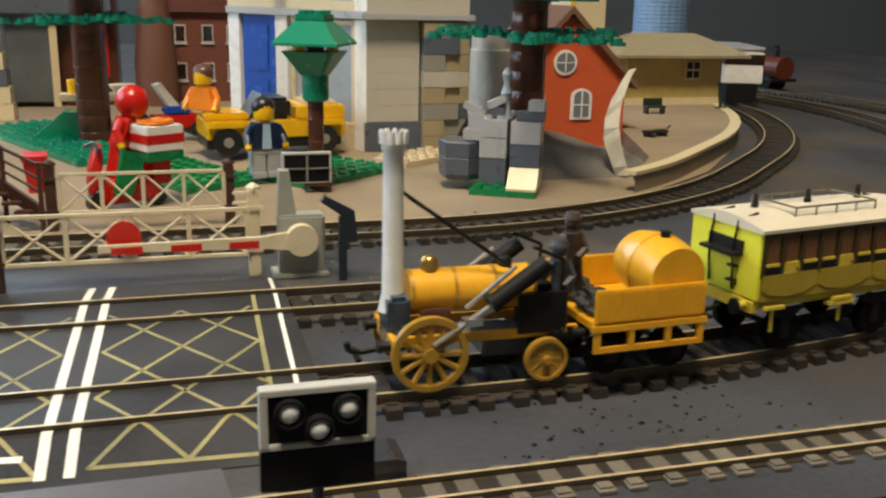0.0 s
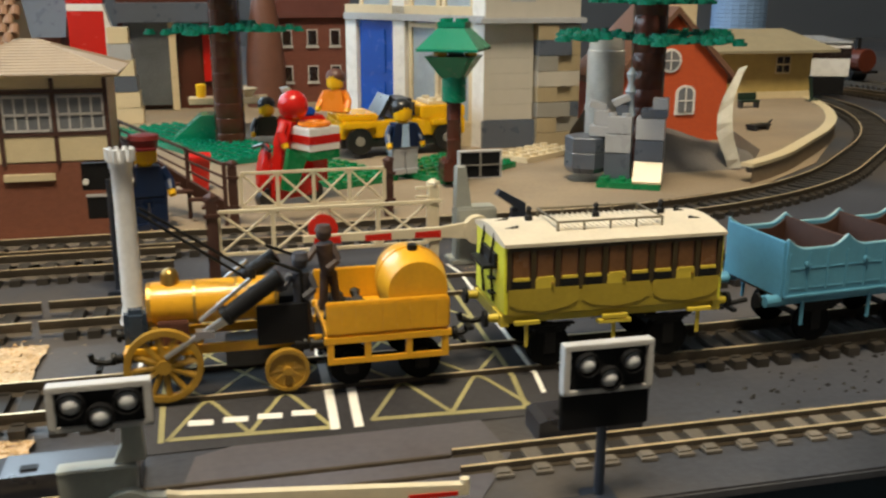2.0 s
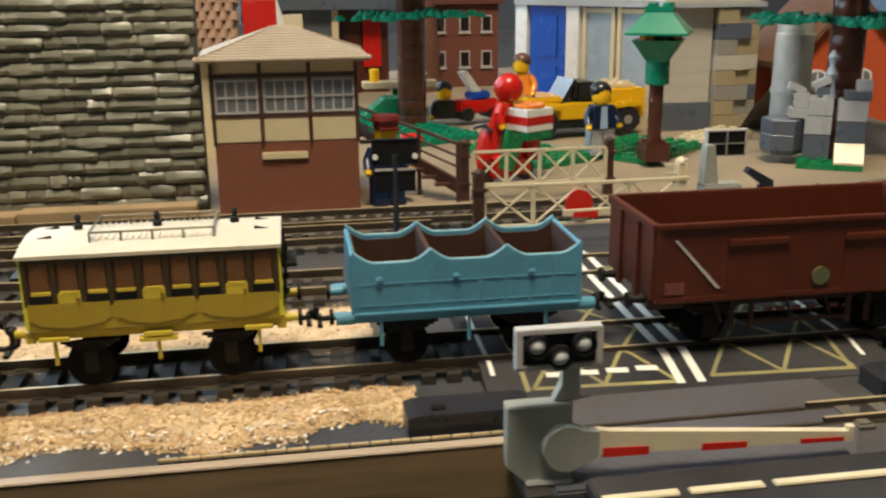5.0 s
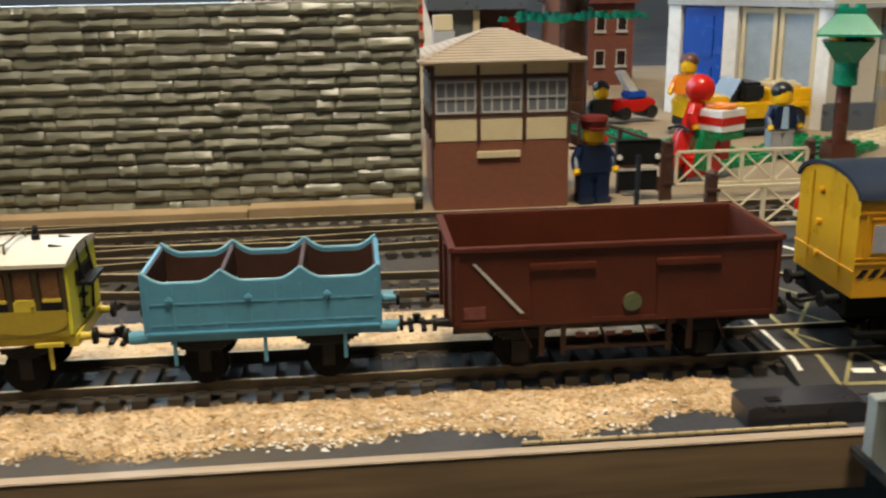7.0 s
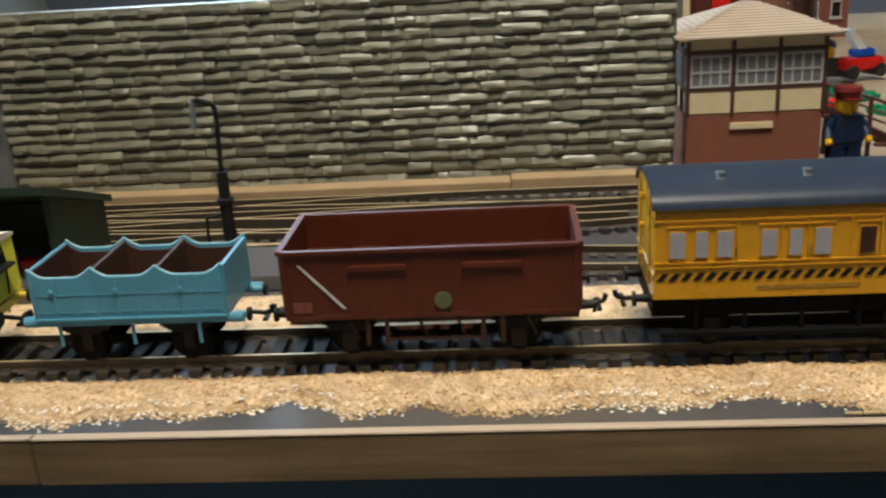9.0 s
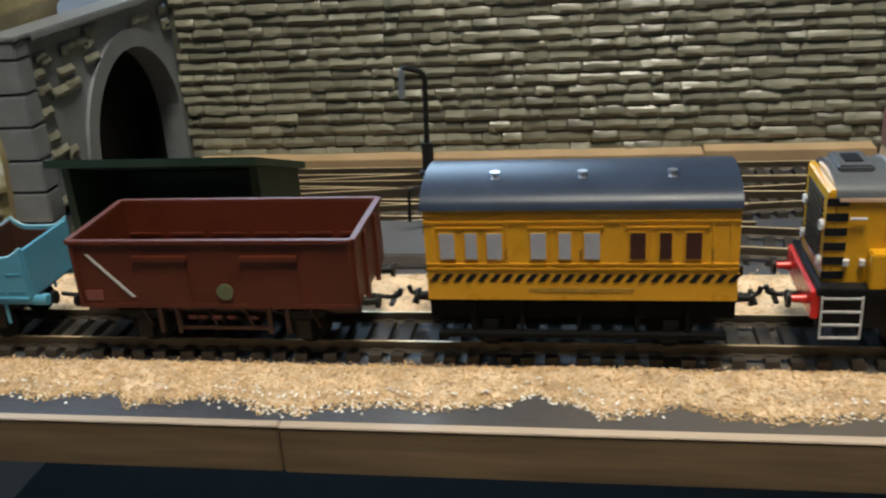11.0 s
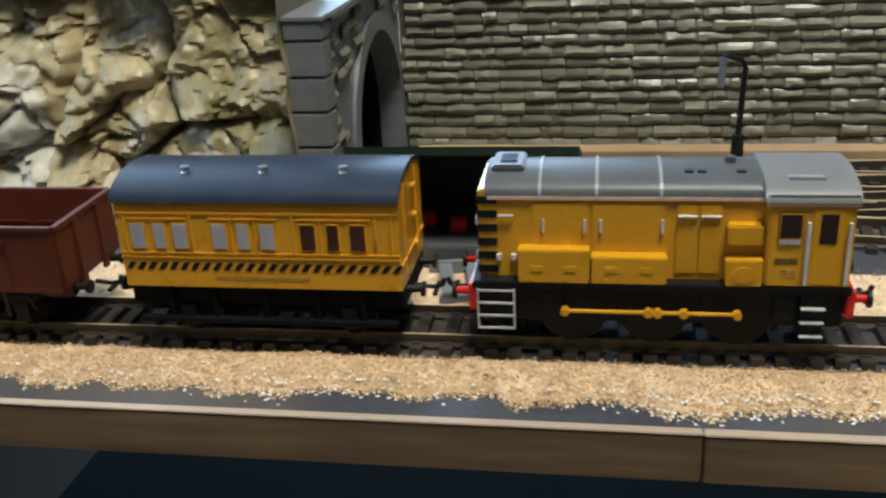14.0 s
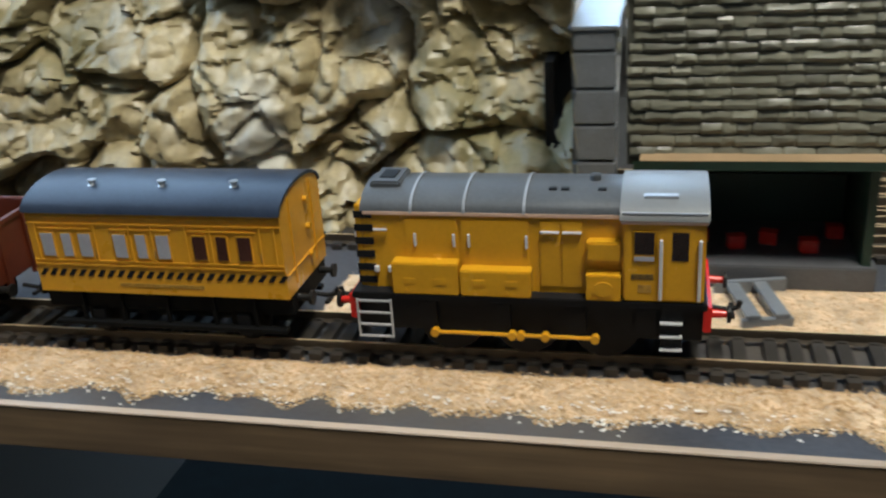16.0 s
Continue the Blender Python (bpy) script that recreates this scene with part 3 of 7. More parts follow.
    for x, r, sp in ((-10, bw, 12), (16, sw, 10)):
        part("axle", rod(B(), (x, -8.6, RAILTOP + r), (x, 8.6, RAILTOP + r), 0.9), M_DARK, v)
        for s in (-1, 1):
            w = part("wheel", spoked_wheel(r, sp), M_OCHRE, v, "ochre wooden spoked wheel", loc=(x, s * 9.2, RAILTOP + r), rot=(0, 0, 0), smooth=False)
            for k in range(sp):
                part("spoke", rod(B(), (0, 0, 0), (0.9 * r, 0, 0), r * 0.1, r * 0.08, 6), M_OCHRE, w, rot=(0, 360 * k / sp, 0))
            part("tyre", lathe_y(r * 0.99, r * 1.035, 1.7), M_OCHRE, w)
            if r == sw:
                part("wheel_disc", lathe_y(r * 0.15, r * 0.9, 0.5), M_OCHRE, w)
            ROLLING.append((w, r, (x, s * 9.2, RAILTOP + r)))
    small_driver(v, 20.0, -4.6, 14.6, M_CREW, 20.5)
    add_buffers(v, 18, 14.5, 7, 1.4, ln=3)
    return v


def lathe_y(r0, r1, w, n=28):
    bm = B()
    rings = []
    for rr, y in ((r0, -w / 2), (r1, -w / 2), (r1, w / 2), (r0, w / 2), (r0, -w / 2)):
        rings.append([bm.verts.new((rr * math.cos(2 * math.pi * k / n), y, rr * math.sin(2 * math.pi * k / n))) for k in range(n)])
    for a, b in zip(rings, rings[1:]):
        for k in range(n):
            bm.faces.new((a[k], a[(k + 1) % n], b[(k + 1) % n], b[k]))
    return bm


M_LDARKGREY = mat("dark_grey_casting", (0.05, 0.052, 0.055), 0.4, var=0.3)
M_OCHRE = mat("ochre_wheel", (0.34, 0.19, 0.022), 0.45, var=0.2)
M_COAL = mat("coal", (0.015, 0.014, 0.013), 0.5, var=0.6, scale=600, bump=1.0)


def tender():
    v = thing("tender", "yellow wooden tender carrying a round water barrel and coal", "model train", group="train on the main line")
    h = 13.5
    part("floor_board", box(B(), -h, h, -13, 13, 16, 18, 0.2), M_YEL, v)
    for s in (-1, 1):
        sb = part("side_board", box(B(), -h, h, s * 13 - 0.6, s * 13 + 0.6, 18, 25.5, 0.25), M_YEL, v)
        for k in range(9):
            x = -h + 1.5 + k * 3
            part("board_strip", box(B(), x - 1.32, x + 1.32, s * 13.5 - 0.25, s * 13.5 + 0.25, 18.4, 24.9, 0.12), M_YEL, sb)
        sole = box(B(), -h - 0.6, h + 0.6, s * 13.2 - 0.7, s * 13.2 + 0.7, 16.2, 17.6)
        box(sole, -h, h, s * 13.2 - 0.5, s * 13.2 + 0.5, 11.4, 12.6)
        for x in (-h + 0.7, -4.6, 4.6, h - 0.7):
            box(sole, x - 0.7, x + 0.7, s * 13.2 - 0.5, s * 13.2 + 0.5, 12, 17)
        part("sole_frame", sole, M_YEL, v)
    part("end_board", box(B(), h - 0.6, h + 0.6, -12.4, 12.4, 18, 24.6, 0.25), M_YEL, v)
    bm = B()
    prof = []
    for k in range(9):
        a = k / 8
        prof.append((6.7 + 1.3 * math.sin(math.pi * a), -5 + 17 * a))
    rings = []
    n = 28
    lathe(bm, prof, n)
    bmesh.ops.rotate(bm, verts=bm.verts, matrix=Matrix.Rotation(radians(90), 3, "X"))
    br = part("barrel", bm, M_YEL, v, "round yellow water barrel", loc=(7.0, 0, 26.4), smooth=True)
    hp = B()
    for y, r in ((-3.5, 7.9),):
        bb = lathe_y(r - 0.2, r + 0.3, 1.0)
        bmesh.ops.translate(bb, verts=bb.verts, vec=(0, y, 0))
        me = bpy.data.meshes.new("hoops")
        bb.to_mesh(me)
        bb.free()
        hp.from_mesh(me)
        bpy.data.meshes.remove(me)
    part("hoop", hp, M_YEL, br)
    part("bung", rod(B(), (0, -5.5, 7.2), (0, -5.5, 9.0), 1.2), M_DARK, br)
    bm = B()
    rnd = random.Random(4)
    for k in range(70):
        x, y = rnd.uniform(-12, -3), rnd.uniform(-11.5, 11.5)
        bmesh.ops.create_icosphere(bm, subdivisions=1, radius=rnd.uniform(0.8, 1.7), matrix=Matrix.Translation((x, y, 18.4 + rnd.uniform(0, 1.6))) @ Matrix.Diagonal((1, 1.2, 0.8, 1)))
    tagged(part("coal", bm, M_COAL, v), kind="stuff")
    small_driver(v, -11, 3, 18.6, M_CREW2, 20.5, -0.8)
    for x in (-8, 8):
        for s in (-1, 1):
            part("axle_box", box(B(), x - 1.5, x + 1.5, s * 11 - 1, s * 11 + 1, 8, 13, 0.3), M_DARK, v)
    add_wheels(v, (-8, 8), 4.6)
    add_buffers(v, h, 14.5, 8, 1.6, ln=4)
    return v


def old_coach():
    v = thing("first_class_coach", "pale yellow early railway coach with a cream roof and luggage rail", "model train", group="train on the main line")
    h = 26.5
    low = box(B(), -h, h, -15, 15, 18.5, 24.5, 0.4)
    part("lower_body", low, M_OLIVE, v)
    # bowed lower panels of the three compartments
    for k in range(3):
        xc = -h + 53 * (k + 0.5) / 3
        for s in (-1, 1):
            bm = B()
            pts = [(xc - 8.4, 25), (xc - 8.4, 21.6), (xc - 6, 20.2), (xc, 19.4), (xc + 6, 20.2), (xc + 8.4, 21.6), (xc + 8.4, 25)]
            prism(bm, pts, "y", s * 15.0 - 0.3, s * 15.0 + 0.5 * s + 0.3)
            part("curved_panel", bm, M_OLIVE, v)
    up = box(B(), -h + 0.6, h - 0.6, -14.2, 14.2, 24.5, 35.2)
    part("compartment", up, M_BROWN, v)
    for s in (-1, 1):
        fr = B()
        box(fr, -h, h, s * 14.6 - 0.5, s * 14.6 + 0.5, 33.9, 35.2)
        for k in range(10):
            x = -h + 0.5 + k * (2 * h - 1) / 9
            box(fr, x - 0.55, x + 0.55, s * 14.6 - 0.5, s * 14.6 + 0.5, 24.5, 34)
        part("window_frame", fr, M_BROWNFRAME, v)
        for k in range(9):
            x0 = -h + 1.05 + k * (2 * h - 1) / 9
            x1 = x0 + (2 * h - 1) / 9 - 1.1
            pn = part("window_pane", box(B(), x0 + 0.5, x1 - 0.5, s * 14.4 - 0.25, s * 14.4 + 0.25, 27.4, 34), M_WINDOW_BROWN, v)
            part("window_sash", box(B(), x0 + 0.5, x1 - 0.3, s * 14.8 - 0.35, s * 14.8 + 0.35, 26.9, 27.6), M_CYEL, pn)
            if k % 3 == 1:
                part("door_panel", box(B(), x0, x1, s * 14.7 - 0.4, s * 14.7 + 0.4, 24.4, 27), M_CYEL, v)
                part("door_handle", rod(B(), (x1 - 0.6, s * 15, 26), (x1 - 0.6, s * 15.8, 26), 0.35), M_BRASS, v)
            else:
                part("dark_panel", box(B(), x0, x1, s * 14.7 - 0.4, s * 14.7 + 0.4, 24.9, 27), M_BLACK, v)
    for s in (-1, 1):
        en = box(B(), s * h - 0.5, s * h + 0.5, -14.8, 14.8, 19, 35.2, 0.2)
        e = part("end_wall", en, M_ENDYEL, v, "lime yellow end wall, painted bright as if lit")
        for y in (-5, 5):
            part("grab_iron", tube(B(), [(s * (h + 0.8), y, 20), (s * (h + 1.6), y, 30), (s * (h + 0.6), y, 36.4), (s * (h - 5), y, 37.6)], 0.35), M_DARK, e)
        for z in (22, 25.5):
            part("step", box(B(), s * (h + 1.2) - 0.8, s * (h + 1.2) + 0.8, -6.5, -3.5, z, z + 0.5), M_DARK, e)
        gs = box(B(), s * (h + 2) - 2, s * (h + 2) + 2, -8, 6, 28.6, 29.4)
        box(gs, s * (h + 0.9) - 0.4, s * (h + 0.9) + 0.4, -8, 6, 29.4, 32)
        part("guard_seat", gs, M_DARK, e)
    rf = B()
    pts = [(-15.6, 36)] + [(-15.6 + 31.2 * k / 10, 36.8 + 1.8 * math.sin(math.pi * k / 10)) for k in range(11)] + [(15.6, 36)]
    prism(rf, pts, "x", -h - 0.8, h + 0.8)
    r = part("roof", rf, M_CREAMROOF, v, loc=(0, 0, -1.1))
    rl = B()
    z0 = 38.2
    for y in (-9, 9):
        tube(rl, [(-13, y, z0 + 1.8), (13, y, z0 + 1.8)], 0.28)
        for x in (-13, -6.5, 0, 6.5, 13):
            tube(rl, [(x, y, z0 - 0.6), (x, y, z0 + 1.8)], 0.28)
    for x in (-13, 13):
        tube(rl, [(x, -9, z0 + 1.8), (x, 9, z0 + 1.8)], 0.28)
    part("luggage_rail", rl, mat("tarnished_rail", (0.20, 0.17, 0.12), 0.4, 0.5), r)
    for x in (-17, 0, 17):
        lp = lathe(B(), [(1.0, 0), (1.0, 1.4), (0.6, 1.8), (0.6, 2.8), (0.9, 3.0), (0.3, 3.8)], 10)
        part("roof_lamp", lp, M_BLACK, r, loc=(x, 2, 38.2), smooth=True)
    pl = B()
    for k in range(19):
        x = -12.4 + k * 1.37
        box(pl, x - 0.1, x + 0.1, -8.8, 8.8, 38.35, 38.62)
    part("roof_slats", pl, M_CREAMROOF, r)
    fr = B()
    for s in (-1, 1):
        box(fr, -h - 1, h + 1, s * 12 - 0.8, s * 12 + 0.8, 16.4, 18.4)
        for x in (-h + 5, 0, h - 5):
            box(fr, x - 0.4, x + 0.4, s * 14.6 - 0.3, s * 14.6 + 0.3, 11, 17)
            box(fr, x - 3, x + 3, s * 15.0 - 0.8, s * 15.0 + 0.8, 16.6, 17.4)
        box(fr, -4, 4, s * 14.4 - 1.4, s * 14.4 + 1.4, 15.4, 16.2)
    for x in (-h, h):
        box(fr, x - 1, x + 1, -14, 14, 16, 18.6)
    part("underframe", fr, M_CYEL, v)
    for x in (-15, 15):
        for s in (-1, 1):
            sp = B()
            for k in range(4):
                box(sp, x - 6 + k, x + 6 - k, s * 11.6 - 0.7, s * 11.6 + 0.7, 14.9 - k * 0.6, 15.4 - k * 0.6)
            box(sp, x - 1.4, x + 1.4, s * 11.6 - 0.9, s * 11.6 + 0.9, 8, 13)
            part("leaf_spring", sp, M_DARK, v)
    add_wheels(v, (-15, 15), 5.0)
    add_buffers(v, h, 17.5, 11, 2.0, M_CYEL, M_DARK, 6)
    return v


M_BROWNFRAME = mat("dark_olive_framing", (0.05, 0.034, 0.012), 0.4, var=0.2)
# End walls brighter than the sides: window light on them is painted in.
M_ENDYEL = mat("lit_lime_yellow", (0.72, 0.68, 0.05), 0.4, var=0.1)


M_WAGIN = mat("dark_wagon_lining", (0.055, 0.022, 0.013), 0.6, var=0.3)


def open_wagon():
    v = thing("open_carriage", "light blue open passenger wagon with three scalloped compartments", "model train", group="train on the main line")
    h = 26.0

    def side_profile():
        pts = [(-h, 18), (h, 18)]
        n = 36
        for k in range(n + 1):
            x = h - 2 * h * k / n
            u = ((x + h) / (2 * h) * 3) % 1.0
            if k == 0:
                u = 1.0
            d = abs(u - 0.5) * 2
            pts.append((x, 29.9 + 2.7 * max(0, (d - 0.45) / 0.55) ** 1.6))
        return pts

    for s in (-1, 1):
        sd = part("side", prism(B(), side_profile(), "y", s * 15 - 0.6, s * 15 + 0.6), M_BLUE, v)
        det = B()
        for k in range(10):
            x = -h + 0.8 + k * (2 * h - 1.6) / 9
            box(det, x - 0.28, x + 0.28, s * 15.6 - 0.3, s * 15.6 + 0.3, 19.0, 29.2, 0.1)
            if k < 9:
                xe = x + (2 * h - 1.6) / 9
                for z in (20.0, 25.0):
                    box(det, x + 0.5, xe - 0.5, s * 15.5 - 0.3, s * 15.5 + 0.35, z, z + 0.5, 0.1)
        box(det, -h, h, s * 15.8 - 0.6, s * 15.8 + 0.5, 18.0, 18.7, 0.15)
        for k in range(3):
            x = -h + 2 * h * (k + 0.33) / 3
            rod(det, (x, s * 15.6, 26.3), (x, s * 16.4, 26.3), 0.7)
            rod(det, (x - 0.8, s * 16.2, 26.3), (x + 0.8, s * 16.2, 26.3), 0.35)
        part("side_framing", det, M_BLUE, sd)
        rim = B()
        pp = side_profile()[2:]
        tube(rim, [(x, s * 15, z + 0.1) for x, z in pp], 0.34, 6)
        part("top_rim", rim, M_BLUERIM, sd)
        part("inner_lining", prism(B(), [(x, z - 0.9) for x, z in side_profile()], "y", s * 14.1 - 0.25, s * 14.1 + 0.25), M_WAGIN, sd)
    for k in range(4):
        x = -h + 2 * h * k / 3
        e = part("end_wall" if k in (0, 3) else "partition", box(B(), x - 0.5, x + 0.5, -14.6, 14.6, 18, 32.0, 0.15), M_BLUE if k in (0, 3) else M_WAGIN, v)
        if k in (0, 3):
            s = -1 if k == 0 else 1
            part("lining", box(B(), x - s * 0.75 - 0.2, x - s * 0.75 + 0.2, -13.8, 13.8, 18, 31.7), M_WAGIN, e)
    part("floor_board", box(B(), -h, h, -14.4, 14.4, 17.4, 19), M_WAGIN, v)
    fr = B()
    for s in (-1, 1):
        box(fr, -h - 2, h + 2, s * 13.4 - 1, s * 13.4 + 1, 16, 18)
        for x in (-h + 6, 0, h - 8):
            box(fr, x - 0.4, x + 0.4, s * 15 - 0.3, s * 15 + 0.3, 10.5, 16.5)
        for x in (-h - 2, h + 2):
            rod(fr, (x - 2, s * 13.2, 17), (x + 2, s * 13.2, 17), 1.5, n=12)
    part("underframe", fr, M_BLUE, v)
    for x in (-14, 14):
        for s in (-1, 1):
            sp = B()
            for k in range(4):
                box(sp, x - 7 + k, x + 7 - k, s * 13.4 - 0.8, s * 13.4 + 0.8, 15.2 - k * 0.6, 15.7 - k * 0.6)
            box(sp, x - 1.4, x + 1.4, s * 12 - 0.9, s * 12 + 0.9, 8, 13)
            part("leaf_spring", sp, M_DARK, v)
    add_wheels(v, (-14, 14), 4.8)
    add_buffers(v, h + 1.5, 17, 11, 1.9, M_BLUE, M_DARK, 5)
    return v


M_BLUERIM = mat("pale_blue_rim", (0.24, 0.46, 0.54), 0.4, var=0.1)


def mineral_wagon():
    v = thing("mineral_wagon", "maroon open steel mineral wagon with a white diagonal stripe", "model train", group="train on the main line")
    h = 37.5
    for s in (-1, 1):
        sd = part("side", box(B(), -h, h, s * 15.2 - 0.6, s * 15.2 + 0.6, 18, 36, 0.2), M_MAROON, v)
        det = B()
        box(det, -h, h, s * 15.6 - 0.9, s * 15.6 + 0.9, 35.2, 36.4, 0.2)
        box(det, -h, h, s * 15.6 - 0.5, s * 15.6 + 0.5, 17.6, 18.8)
        for x in (-13, 16):
            box(det, x - 7.5, x + 7.5, s * 16.2 - 0.6, s * 16.2 + 0.6, 30.6, 32.2, 0.2)
            box(det, x - 7, x + 7, s * 15.9 - 0.2, s * 15.9 + 0.2, 18.8, 30.6)
        for x in (-h + 0.8, h - 0.8):
            box(det, x - 0.5, x + 0.5, s * 15.8 - 0.5, s * 15.8 + 0.5, 18, 35.8)
        part("side_ribs", det, M_MAROON, sd)
    for s in (-1, 1):
        e = part("end_wall", box(B(), s * h - 0.6, s * h + 0.6, -15.2, 15.2, 18, 36, 0.2), M_MAROON, v)
        det = box(B(), s * (h + 0.3) - 0.8, s * (h + 0.3) + 0.8, -15.6, 15.6, 35.2, 36.4)
        for y in (-6, 6):
            box(det, s * (h + 0.8) - 0.6, s * (h + 0.8) + 0.6, y - 1, y + 1, 16, 35)
        part("end_ribs", det, M_MAROON, e)
    part("floor_board", box(B(), -h, h, -14.8, 14.8, 17.6, 19.2), M_MAROON, v)
    for y in (-14.2, 14.2):
        for k in range(6):
            x = -h + 6 + k * 12.6
            part("inner_rib", box(B(), x - 5, x + 5, y - 0.25, y + 0.25, 26, 26.7), M_MAROON, v)
    # painted stripe, badge and number patch on the near side
    d = B()
    q = [(-33.4, 32.6), (-32.6, 32.6), (-21.6, 20.6), (-22.6, 20.6)]
    prism(d, q, "y", -16.05, -15.85)
    part("white_stripe", d, M_WHITE_DULL, v, "white diagonal painted stripe")
    part("round_badge", rod(B(), (3.2, -16.3, 22.2), (3.2, -15.9, 22.2), 2.2, n=20), M_BADGE, v, "dull green round badge")
    part("number_patch", box(B(), -h + 2.2, -h + 7, -16.05, -15.85, 19.6, 22.4), M_PATCH, v, "faded patch of unreadable writing")
    fr = B()
    for s in (-1, 1):
        box(fr, -h, h, s * 12 - 0.7, s * 12 + 0.7, 15, 18)
        for x in (-17, -12, 13, 18):
            box(fr, x - 0.6, x + 0.6, s * 13.2 - 0.4, s * 13.2 + 0.4, 9, 18)
        box(fr, -12, 13, s * 13.4 - 0.3, s * 13.4 + 0.3, 10.2, 11.2)
        for x in (-22, -4, 6, 24):
            tube(fr, [(x, s * 13.4, 17), (x + 2.6, s * 13.4, 11)], 0.35)
    part("underframe", fr, M_WAGIN, v)
    for x in (-8, -5, -1, 3, 9):
        part("chassis_mark", box(B(), x - 1.1, x + 1.1, -13.9, -13.6, 13.3, 14.4), M_PATCH, v)
    for x in (-22, 22):
        for s in (-1, 1):
            sp = B()
            for k in range(4):
                box(sp, x - 7 + k, x + 7 - k, s * 12.6 - 0.7, s * 12.6 + 0.7, 15 - k * 0.6, 15.5 - k * 0.6)
            box(sp, x - 2, x + 2, s * 12.6 - 0.9, s * 12.6 + 0.9, 7.6, 13)
            part("leaf_spring", sp, M_DARK, v)
    add_wheels(v, (-22, 22), 5.4)
    add_buffers(v, h, 17, 10, 1.9, ln=6)
    return v


M_WHITE_DULL = mat("dull_white", (0.55, 0.53, 0.5), 0.6, var=0.2)
M_BADGE = mat("dull_green", (0.10, 0.11, 0.05), 0.6, var=0.4, scale=400)
M_PATCH = mat("faded_pink_patch", (0.17, 0.05, 0.04), 0.6, var=0.4, scale=400)


def track_coach():
    v = thing("maintenance_coach", "yellow four-wheeled coach with a dark curved roof and hazard stripes", "model train", group="train on the main line")
    h = 37.0
    body = B()
    pts = [(-15, 20), (15, 20), (15, 43)] + [(15 * math.cos(a), 43 + 5.4 * math.sin(a)) for a in [math.pi * k / 12 for k in range(1, 12)]] + [(-15, 43)]
    prism(body, pts, "x", -h, h)
    b = part("body", body, M_YCOACH, v)
    rf = B()
    top = [(15.9 * math.cos(a), 43.2 + 6.3 * math.sin(a)) for a in [math.pi * (0.02 + 0.96 * k / 16) for k in range(17)]]
    low = [(15.1 * math.cos(a), 43.0 + 5.5 * math.sin(a)) for a in [math.pi * (0.02 + 0.96 * k / 16) for k in range(17)]]
    prism(rf, top + low[::-1], "x", -h - 0.7, h + 0.4)
    r = part("roof", rf, M_CROOF, v, smooth=True)
    for x in (-20, 1, 22):
        vt = lathe(B(), [(1.5, 0), (1.5, 0.5), (0.9, 0.7), (0.9, 1.5), (1.2, 1.6), (1.2, 2.0)], 12)
        part("roof_vent", vt, M_STEEL, r, loc=(x, -6.5, 48.2), smooth=True)
    for s in (-1, 1):
        for k, x in enumerate((-31.5, -25.6, -20, -9.5, -3.2, 3.2, 13.8, 20.2, 26.6)):
            w = 3.6 if k % 3 != 1 else 2.8
            pale = k < 6
            fr = part("window", box(B(), x - w / 2 - 0.5, x + w / 2 + 0.5, s * 15 - 0.35, s * 15 + 0.35, 30.3, 38.2, 0.25), M_YCOACH, v)
            part("pane", box(B(), x - w / 2, x + w / 2, s * 15.25 - 0.25, s * 15.25 + 0.25, 31, 37.6), M_GREYL if pale else M_BROWNWIN, fr, "pale blanked pane" if pale else "dark pane")
        mo = B()
        for z in (28.4, 29.6, 40.4, 42.2):
            box(mo, -h, h, s * 15.1 - 0.25, s * 15.1 + 0.25, z - 0.22, z + 0.22)
        for x in (-35, -17, -6.4, 0, 10, 17, 31, 35):
            box(mo, x - 0.25, x + 0.25, s * 15.1 - 0.25, s * 15.1 + 0.25, 29.6, 40.4)
        for x0, x1 in ((-34, -18), (-12, 6), (11, 30)):
            box(mo, x0, x1, s * 15.1 - 0.3, s * 15.1 + 0.3, 38.8, 39.2)
        part("panel_moulding", mo, M_YCOACH, b)
        hz = B()
        for k in range(25):
            x = -h + 0.6 + k * 2.96
            prism(hz, [(x, 24.9), (x + 1.5, 24.9), (x + 3.0, 26.9), (x + 1.5, 26.9)], "y", s * 15.1 - 0.1, s * 15.1 + 0.1)
        part("hazard_stripe", hz, M_BLACK, b, "black diagonal hazard stripes")
        part("lettering_bar", box(B(), -12, 13, s * 15.1 - 0.06, s * 15.1 + 0.06, 22.2, 23.2), M_LETTER, b, "faint brown line of writing")
        for x in (-17.2, 0.4, 31):
            part("door_handle", rod(B(), (x, s * 15.2, 31), (x, s * 15.2, 33.5), 0.28), M_BRASS, v)
    for s in (-1, 1):
        en = B()
        for y in (-8, 8):
            box(en, s * h - 0.4, s * h + 0.4, y - 0.4, y + 0.4, 22, 46)
        for z in (26, 34, 42):
            rod(en, (s * h, 3, z), (s * (h + 1.2), 3, z), 0.9)
        box(en, s * h - 0.35, s * h + 0.35, -15, 15, 26, 26.6)
        part("end_framing", en, M_YCOACH, b)
    fr = B()
    box(fr, -h, h, -13, 13, 14.5, 20)
    for s in (-1, 1):
        box(fr, -h + 2, h - 2, s * 14 - 1.2, s * 14 + 1.2, 9.6, 10.8)
        for x in (-26, -14, 0, 14, 26):
            box(fr, x - 0.5, x + 0.5, s * 13.4 - 0.5, s * 13.4 + 0.5, 10, 20)
    part("underframe", fr, M_WHEEL, v)
    for x in (-22, 22):
        for s in (-1, 1):
            part("axle_box", box(B(), x - 2, x + 2, s * 12.4 - 1, s * 12.4 + 1, 7.6, 14, 0.3), M_BLACK, v)
    add_wheels(v, (-22, 22), 5.4)
    add_buffers(v, h, 18, 9, 2.0, M_DARK, M_DARK, 6)
    return v


